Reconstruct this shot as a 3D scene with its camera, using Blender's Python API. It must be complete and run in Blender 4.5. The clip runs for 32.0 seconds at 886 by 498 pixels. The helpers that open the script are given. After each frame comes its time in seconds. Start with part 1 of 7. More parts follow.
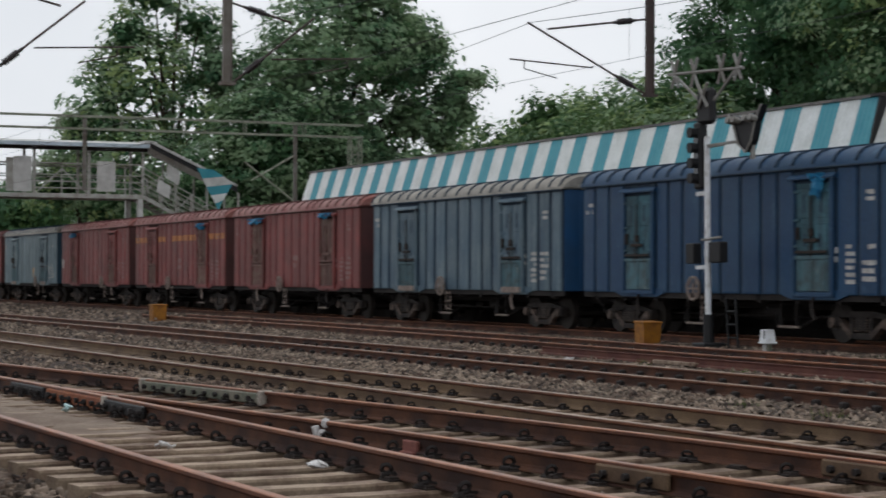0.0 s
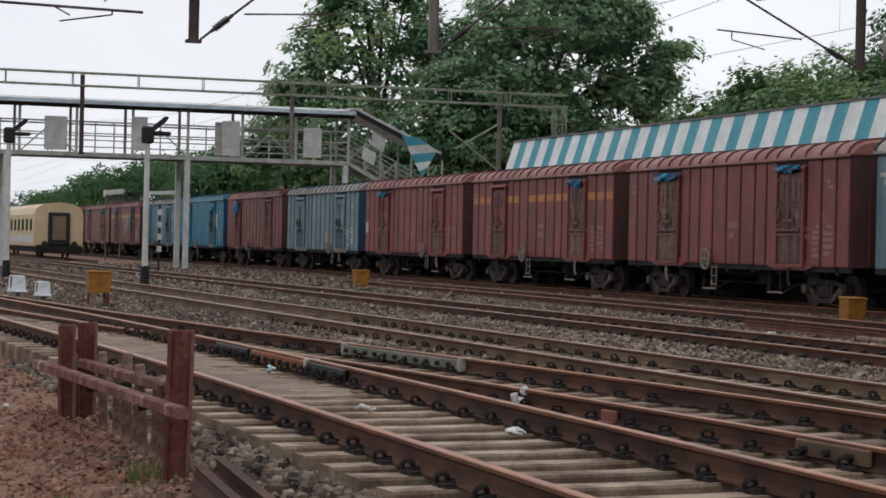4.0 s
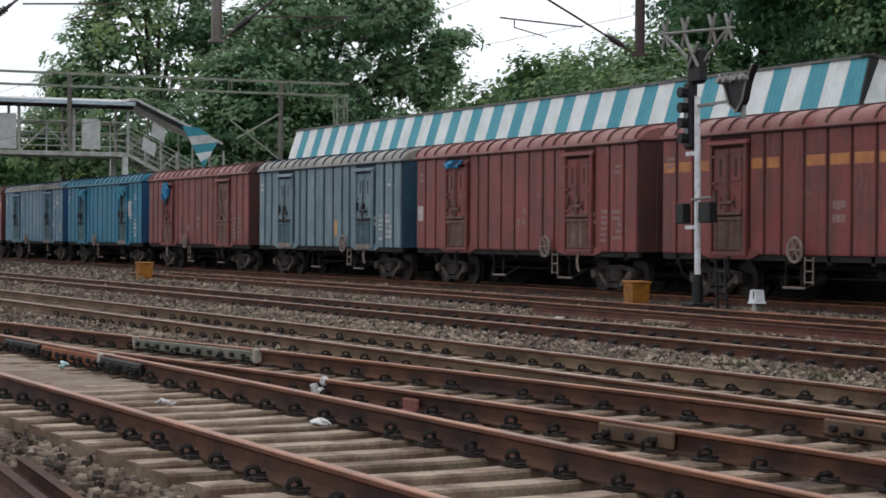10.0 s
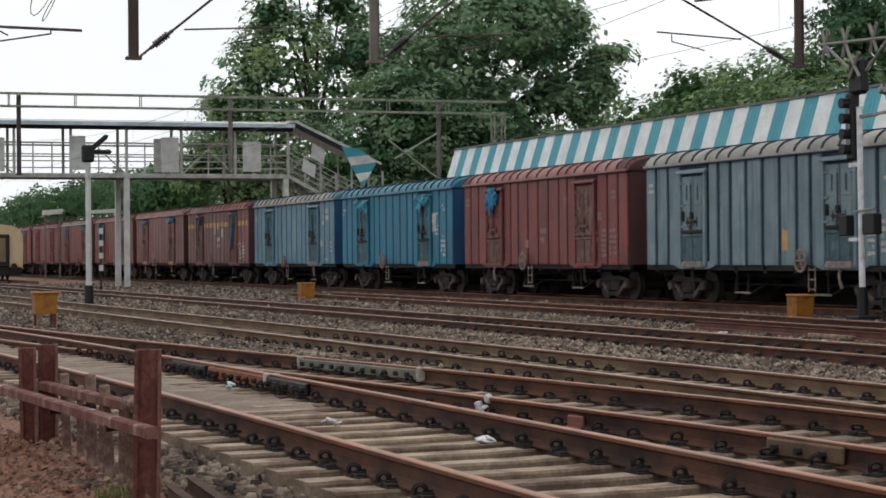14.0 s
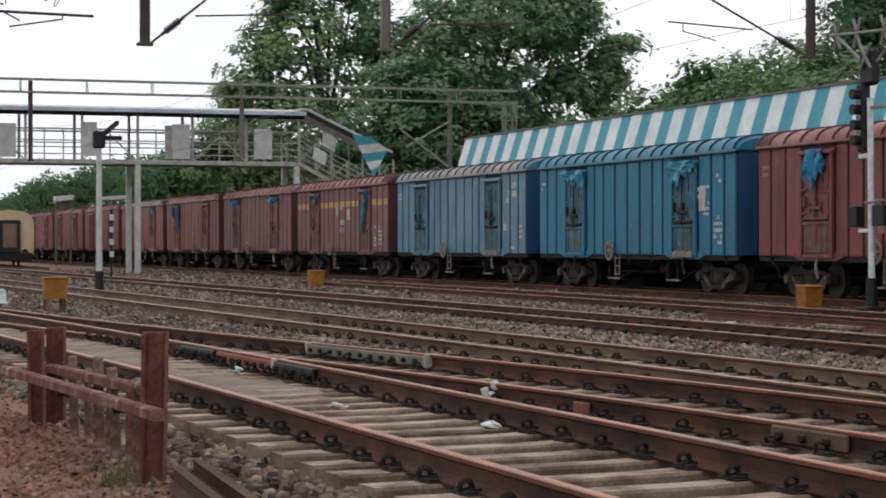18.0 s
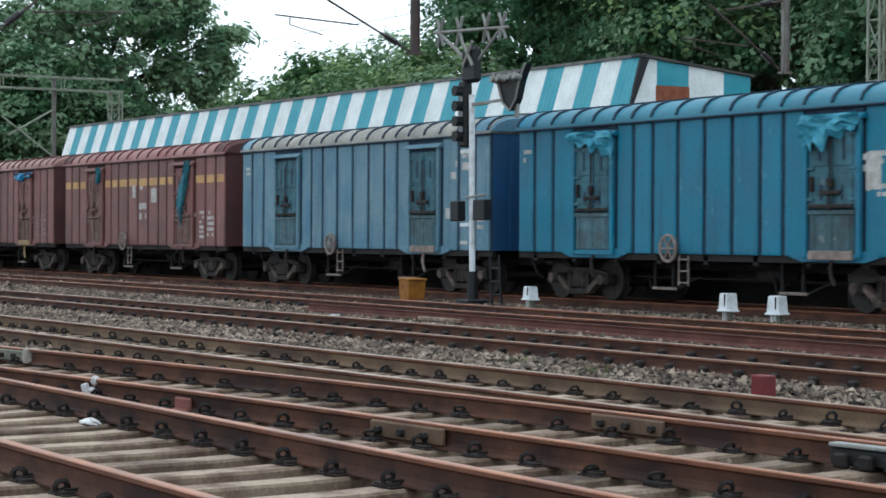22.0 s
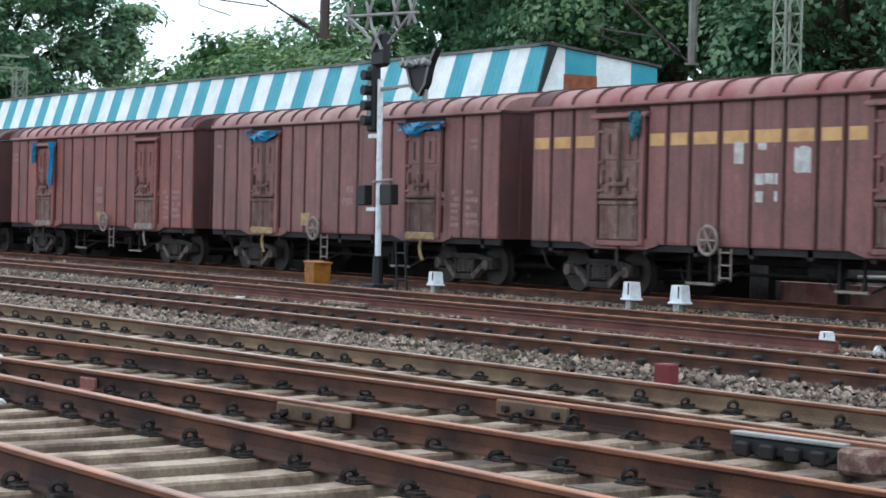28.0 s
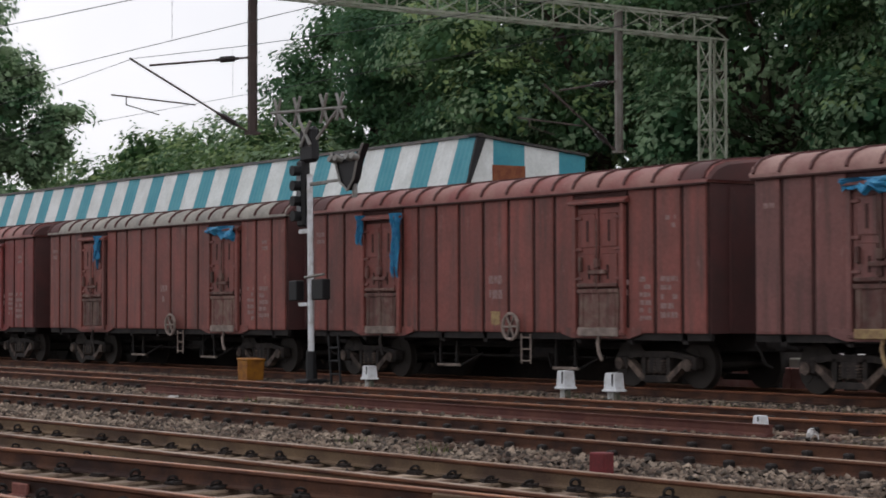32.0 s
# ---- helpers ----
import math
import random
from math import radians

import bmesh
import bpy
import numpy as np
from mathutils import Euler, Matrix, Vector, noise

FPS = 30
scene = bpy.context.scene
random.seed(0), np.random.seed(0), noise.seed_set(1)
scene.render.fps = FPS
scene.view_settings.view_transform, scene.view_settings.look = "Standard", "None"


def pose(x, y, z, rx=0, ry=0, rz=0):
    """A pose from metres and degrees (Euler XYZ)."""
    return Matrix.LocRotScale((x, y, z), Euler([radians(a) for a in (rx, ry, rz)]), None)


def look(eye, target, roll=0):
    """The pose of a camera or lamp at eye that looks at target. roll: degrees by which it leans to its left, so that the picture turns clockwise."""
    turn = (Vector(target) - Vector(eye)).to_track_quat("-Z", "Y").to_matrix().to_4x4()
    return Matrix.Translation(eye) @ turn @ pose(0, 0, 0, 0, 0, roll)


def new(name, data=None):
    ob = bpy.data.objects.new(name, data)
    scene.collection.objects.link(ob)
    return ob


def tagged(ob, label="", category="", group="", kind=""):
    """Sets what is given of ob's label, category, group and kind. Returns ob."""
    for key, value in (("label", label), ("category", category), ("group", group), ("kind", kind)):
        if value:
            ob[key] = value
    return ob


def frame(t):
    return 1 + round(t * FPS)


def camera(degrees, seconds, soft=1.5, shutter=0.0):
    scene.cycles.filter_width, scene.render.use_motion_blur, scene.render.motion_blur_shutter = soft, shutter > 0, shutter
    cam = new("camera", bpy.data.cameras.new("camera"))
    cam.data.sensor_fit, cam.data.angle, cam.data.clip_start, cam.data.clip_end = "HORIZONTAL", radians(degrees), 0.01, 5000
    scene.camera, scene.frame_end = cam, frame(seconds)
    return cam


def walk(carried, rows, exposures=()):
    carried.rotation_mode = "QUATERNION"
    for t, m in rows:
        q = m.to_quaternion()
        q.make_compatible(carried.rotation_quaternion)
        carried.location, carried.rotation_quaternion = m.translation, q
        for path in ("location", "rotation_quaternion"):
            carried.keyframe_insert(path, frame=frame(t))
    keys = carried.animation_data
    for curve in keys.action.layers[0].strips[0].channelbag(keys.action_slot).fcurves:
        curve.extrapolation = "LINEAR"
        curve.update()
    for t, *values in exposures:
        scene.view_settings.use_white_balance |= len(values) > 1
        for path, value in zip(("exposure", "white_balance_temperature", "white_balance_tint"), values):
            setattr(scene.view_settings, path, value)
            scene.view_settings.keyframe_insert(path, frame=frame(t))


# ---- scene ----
LENS = 24.25
cam = camera(LENS, 32.0, soft=1.7, shutter=0.4)
# seconds, eye, heading (from +y towards -x), pitch, roll
PATH = [
    (0.0, -0.023, 0.017, 1.594, 66.674, 0.827, 0.187),
    (0.5, -0.011, 0.013, 1.597, 68.614, 0.791, 0.345),
    (1.0, 0.009, 0.018, 1.595, 69.652, 0.419, 0.409),
    (1.5, 0.011, 0.013, 1.597, 71.207, 0.723, 0.053),
    (2.0, 0.015, 0.006, 1.599, 72.205, 0.825, 0.245),
    (2.5, 0.022, 0.001, 1.595, 72.361, 0.671, 0.318),
    (4.5, 0.002, 0.013, 1.580, 72.248, -0.205, 1.468),
    (5.0, 0.032, -0.003, 1.585, 72.381, -0.085, 1.372),
    (5.5, 0.040, -0.011, 1.589, 71.611, -0.342, 1.335),
    (6.0, 0.000, 0.000, 1.580, 71.525, -0.397, 1.171),
    (6.5, 0.031, 0.001, 1.584, 70.832, -0.443, 0.976),
    (7.0, 0.008, 0.011, 1.580, 70.375, -0.204, 1.090),
    (7.5, 0.023, 0.012, 1.584, 68.960, -0.302, 1.097),
    (8.0, -0.015, -0.008, 1.586, 65.702, 0.243, 1.263),
    (8.5, -0.060, -0.045, 1.588, 65.902, 0.544, 1.030),
    (9.0, -0.084, -0.074, 1.586, 66.246, 0.039, 1.103),
    (9.5, -0.109, -0.092, 1.584, 66.253, 0.041, 0.656),
    (10.0, -0.128, -0.109, 1.583, 66.185, -0.299, 0.423),
    (10.5, -0.146, -0.124, 1.580, 66.073, -0.089, 0.560),
    (11.0, -0.145, -0.130, 1.576, 66.279, 0.022, 0.348),
    (11.5, -0.138, -0.141, 1.575, 66.849, -0.072, 0.383),
    (12.0, -0.153, -0.147, 1.578, 67.240, -0.187, 0.160),
    (12.5, -0.147, -0.142, 1.575, 68.051, -0.230, -0.039),
    (13.0, -0.142, -0.138, 1.578, 68.879, 0.035, -0.240),
    (13.5, -0.136, -0.139, 1.580, 70.433, 0.045, -0.460),
    (14.0, -0.130, -0.137, 1.582, 70.601, 0.186, -0.462),
    (14.5, -0.116, -0.141, 1.582, 70.820, 0.278, -0.608),
    (16.5, -0.092, -0.120, 1.558, 70.893, 0.238, -0.280),
    (17.0, -0.090, -0.119, 1.556, 71.144, -0.106, -0.163),
    (17.5, -0.082, -0.128, 1.557, 71.294, 0.081, -0.166),
    (18.0, -0.080, -0.125, 1.555, 70.901, -0.112, -0.041),
    (18.5, -0.087, -0.124, 1.568, 67.728, -0.625, 0.271),
    (19.0, -0.076, -0.107, 1.571, 63.928, -0.068, 0.292),
    (19.5, -0.067, -0.104, 1.591, 62.119, 0.697, -0.177),
    (20.0, -0.071, -0.103, 1.597, 61.598, 1.044, -0.367),
    (20.5, -0.069, -0.099, 1.597, 60.834, 0.949, 0.090),
    (21.0, -0.068, -0.089, 1.591, 60.058, -0.297, 0.121),
    (21.5, -0.076, -0.091, 1.598, 59.947, -0.483, 0.225),
    (22.0, -0.056, -0.091, 1.591, 60.025, -0.336, 0.341),
    (22.5, -0.065, -0.087, 1.590, 59.709, -0.771, 0.548),
    (23.0, -0.049, -0.091, 1.594, 59.808, -0.749, 0.540),
    (23.5, -0.037, -0.102, 1.599, 59.811, -0.747, 0.543),
    (24.0, -0.042, -0.102, 1.595, 59.647, -0.845, 0.474),
    (24.5, -0.051, -0.101, 1.597, 59.724, -0.939, 0.651),
    (26.5, -0.025, -0.149, 1.595, 58.612, -0.475, 1.132),
    (27.0, -0.028, -0.144, 1.591, 58.070, -0.461, 1.113),
    (27.5, -0.014, -0.156, 1.591, 57.406, -0.812, 1.301),
    (28.0, -0.012, -0.158, 1.594, 57.362, -0.724, 1.376),
    (28.5, -0.009, -0.160, 1.595, 57.102, -0.272, 1.533),
    (29.0, 0.003, -0.172, 1.598, 57.030, -0.107, 1.538),
    (29.5, 0.003, -0.168, 1.601, 57.233, 0.089, 1.116),
    (30.0, 0.010, -0.155, 1.597, 55.213, 0.849, 0.401),
    (30.5, 0.024, -0.115, 1.597, 53.499, 0.797, 0.887),
    (31.0, -0.010, -0.145, 1.612, 53.137, 0.450, 0.900),
    (31.5, -0.018, -0.182, 1.613, 55.992, 1.449, -0.030),
    (32.0, 0.017, -0.155, 1.612, 55.527, 1.848, -0.104),
]


def eye_pose(x, y, z, yaw, pitch, roll):
    return Matrix.Translation((x, y, z)) @ pose(0, 0, 0, 90 + pitch, 0, yaw).to_3x3().to_4x4() @ pose(0, 0, 0, 0, 0, roll)


# seconds, stops, kelvin, tint
EXPOSURES = [(0.0, -0.56, 6250, 10), (1.0, -0.26, 6350, 10), (2.0, -0.48, 6250, 10), (5.0, -0.36, 6350, 11), (6.0, -0.24, 6400, 11), (7.0, -0.25, 6400, 10), (8.0, -0.08, 6400, 10), (9.0, -0.20, 6150, 10), (10.0, -0.20, 6150, 10),
             (11.0, 0.02, 5900, 7), (12.0, -0.14, 5900, 8), (13.0, -0.11, 6200, 9), (14.0, -0.28, 6400, 9), (17.0, -0.23, 6370, 12), (18.0, -0.25, 6320, 12), (19.0, 0.20, 5900, 6), (20.0, -0.45, 6340, 10), (21.0, 0.29, 5900, 6),
             (22.0, 0.19, 5600, 2), (23.0, 0.31, 5600, 2), (24.0, 0.34, 5600, 2), (27.0, 0.44, 5700, 6), (28.0, 0.55, 5500, 4), (29.0, 0.56, 5320, 1), (30.0, -0.03, 5600, 8), (31.0, 0.63, 5500, 2), (32.0, -0.41, 6380, 14)]
walk(cam, [(r[0], eye_pose(*r[1:])) for r in PATH], EXPOSURES)

# ---- daylight: bright overcast sky ----
world = bpy.data.worlds.new("overcast_sky")
scene.world = world
world.use_nodes = True
wn, wl = world.node_tree.nodes, world.node_tree.links
wn.clear()
w_out = wn.new("ShaderNodeOutputWorld")
w_bg = wn.new("ShaderNodeBackground")
w_sky = wn.new("ShaderNodeTexSky")
w_sky.sky_type, w_sky.sun_disc = "NISHITA", False
w_sky.sun_elevation, w_sky.sun_rotation = radians(76), radians(-45)
w_sky.air_density, w_sky.dust_density = 1.0, 4.0
w_cloud = wn.new("ShaderNodeTexNoise")
w_cloud.inputs["Scale"].default_value = 3.5
w_cloud.inputs["Detail"].default_value = 5
w_ramp = wn.new("ShaderNodeValToRGB")
w_ramp.color_ramp.elements[0].color, w_ramp.color_ramp.elements[1].color = (8.4, 9.0, 9.6, 1), (16.6, 16.4, 16.2, 1)
w_mix = wn.new("ShaderNodeMix")
w_mix.data_type = "RGBA"
w_mix.inputs["Factor"].default_value = 0.94
wl.new(w_cloud.outputs["Fac"], w_ramp.inputs["Fac"])
wl.new(w_sky.outputs["Color"], w_mix.inputs["A"])
wl.new(w_ramp.outputs["Color"], w_mix.inputs["B"])
wl.new(w_mix.outputs["Result"], w_bg.inputs["Color"])
w_bg.inputs["Strength"].default_value = 0.1
wl.new(w_bg.outputs["Background"], w_out.inputs["Surface"])
sun = new("sun", bpy.data.lights.new("sun", "SUN"))
sun.data.energy, sun.data.angle, sun.data.color = 0.6, radians(25), (1.0, 0.96, 0.9)
sun.matrix_world = look((-48, 30, 95), (-30, 12, 0))

# ---- materials ----
def surface(name, base, rough=0.8, metal=0.0, second=None, scale=3.0, amount=0.5, grain=0.25, grain_scale=60.0, bump=0.2,
            bump_scale=40.0, streak=None, streak_amount=0.4, vary=0.0, island=0.0, spec=0.35, stretch=(1, 1, 1), dist=0.02, scuff=None, scuff_amount=0.5, scuff_scale=2.2):
    """A weathered surface: blotches of a second colour, fine grain, vertical streaks and relief, in real-world size."""
    m = bpy.data.materials.new(name)
    m.use_nodes = True
    n, l = m.node_tree.nodes, m.node_tree.links
    b = n["Principled BSDF"]
    b.inputs["Roughness"].default_value, b.inputs["Metallic"].default_value = rough, metal
    b.inputs["Specular IOR Level"].default_value = spec
    tc = n.new("ShaderNodeTexCoord")
    mp = n.new("ShaderNodeMapping")
    mp.inputs["Scale"].default_value = stretch
    l.new(tc.outputs["Object"], mp.inputs["Vector"])
    src = mp.outputs["Vector"]
    if vary:
        oi = n.new("ShaderNodeObjectInfo")
        add = n.new("ShaderNodeVectorMath")
        add.operation = "MULTIPLY_ADD"
        comb = n.new("ShaderNodeCombineXYZ")
        for k in range(3):
            l.new(oi.outputs["Random"], comb.inputs[k])
        l.new(comb.outputs["Vector"], add.inputs[0])
        add.inputs[1].default_value = (37, 23, 51)
        l.new(src, add.inputs[2])
        src = add.outputs["Vector"]

    def noise_tex(sc, detail=5, rough_=0.6):
        t = n.new("ShaderNodeTexNoise")
        t.inputs["Scale"].default_value, t.inputs["Detail"].default_value, t.inputs["Roughness"].default_value = sc, detail, rough_
        l.new(src, t.inputs["Vector"])
        return t.outputs["Fac"]

    def ramp(fac, lo, hi, a=0.0, c=1.0):
        r = n.new("ShaderNodeMapRange")
        r.inputs["From Min"].default_value, r.inputs["From Max"].default_value = lo, hi
        r.inputs["To Min"].default_value, r.inputs["To Max"].default_value = a, c
        l.new(fac, r.inputs["Value"])
        return r.outputs["Result"]

    def mix(fac, a, c, kind="MIX"):
        x = n.new("ShaderNodeMix")
        x.data_type, x.blend_type = "RGBA", kind
        for sock, v in (("Factor", fac), ("A", a), ("B", c)):
            if isinstance(v, (int, float)):
                x.inputs[sock].default_value = v
            elif isinstance(v, tuple):
                x.inputs[sock].default_value = (*v, 1)
            else:
                l.new(v, x.inputs[sock])
        return x.outputs["Result"]

    col = tuple(base)
    if second:
        col = mix(ramp(noise_tex(scale), 0.5 - 0.25 * amount, 0.75 - 0.25 * amount), col, tuple(second))
    if streak:
        st = n.new("ShaderNodeMapping")
        st.inputs["Scale"].default_value = (3.5, 3.5, 0.25)
        l.new(src, st.inputs["Vector"])
        t = n.new("ShaderNodeTexNoise")
        t.inputs["Scale"].default_value, t.inputs["Detail"].default_value = 1.6, 6
        l.new(st.outputs["Vector"], t.inputs["Vector"])
        col = mix(ramp(t.outputs["Fac"], 0.48, 0.72, 0.0, streak_amount), col, tuple(streak))
    if scuff:
        sm = n.new("ShaderNodeMapping")
        sm.inputs["Scale"].default_value = (1.6, 1.6, 0.7)
        l.new(src, sm.inputs["Vector"])
        t = n.new("ShaderNodeTexNoise")
        t.inputs["Scale"].default_value, t.inputs["Detail"].default_value, t.inputs["Roughness"].default_value = scuff_scale, 9, 0.72
        l.new(sm.outputs["Vector"], t.inputs["Vector"])
        col = mix(ramp(t.outputs["Fac"], 0.60, 0.68, 0.0, scuff_amount), col, tuple(scuff))
    if grain:
        col = mix(1.0, col, mix(ramp(noise_tex(grain_scale, 4, 0.7), 0.3, 0.7), (1 - grain,) * 3, (1 + grain,) * 3), "MULTIPLY")
    for on, node, sock in ((vary, "ShaderNodeObjectInfo", "Random"), (island, "ShaderNodeNewGeometry", "Random Per Island")):
        if on:
            s = n.new(node)
            col = mix(1.0, col, mix(s.outputs[sock], (1 - on,) * 3, (1 + on,) * 3), "MULTIPLY")
    if isinstance(col, tuple):
        b.inputs["Base Color"].default_value = (*col, 1)
    else:
        l.new(col, b.inputs["Base Color"])
    if bump:
        bp = n.new("ShaderNodeBump")
        bp.inputs["Strength"].default_value, bp.inputs["Distance"].default_value = bump, dist
        l.new(noise_tex(bump_scale, 6), bp.inputs["Height"])
        l.new(bp.outputs["Normal"], b.inputs["Normal"])
    return m


def leaf_surface(name, dark, light):
    m = surface(name, dark, 0.55, second=light, scale=0.35, amount=0.5, grain=0.2, grain_scale=3, bump=0, island=0.2, spec=0.15)
    b = m.node_tree.nodes["Principled BSDF"]
    n, l = m.node_tree.nodes, m.node_tree.links
    through_light = n.new("ShaderNodeBsdfTranslucent")
    l.new(b.inputs["Base Color"].links[0].from_socket, through_light.inputs["Color"])
    both = n.new("ShaderNodeMixShader")
    both.inputs["Fac"].default_value = 0.5
    l.new(b.outputs["BSDF"], both.inputs[1])
    l.new(through_light.outputs["BSDF"], both.inputs[2])
    l.new(both.outputs["Shader"], n["Material Output"].inputs["Surface"])
    return m


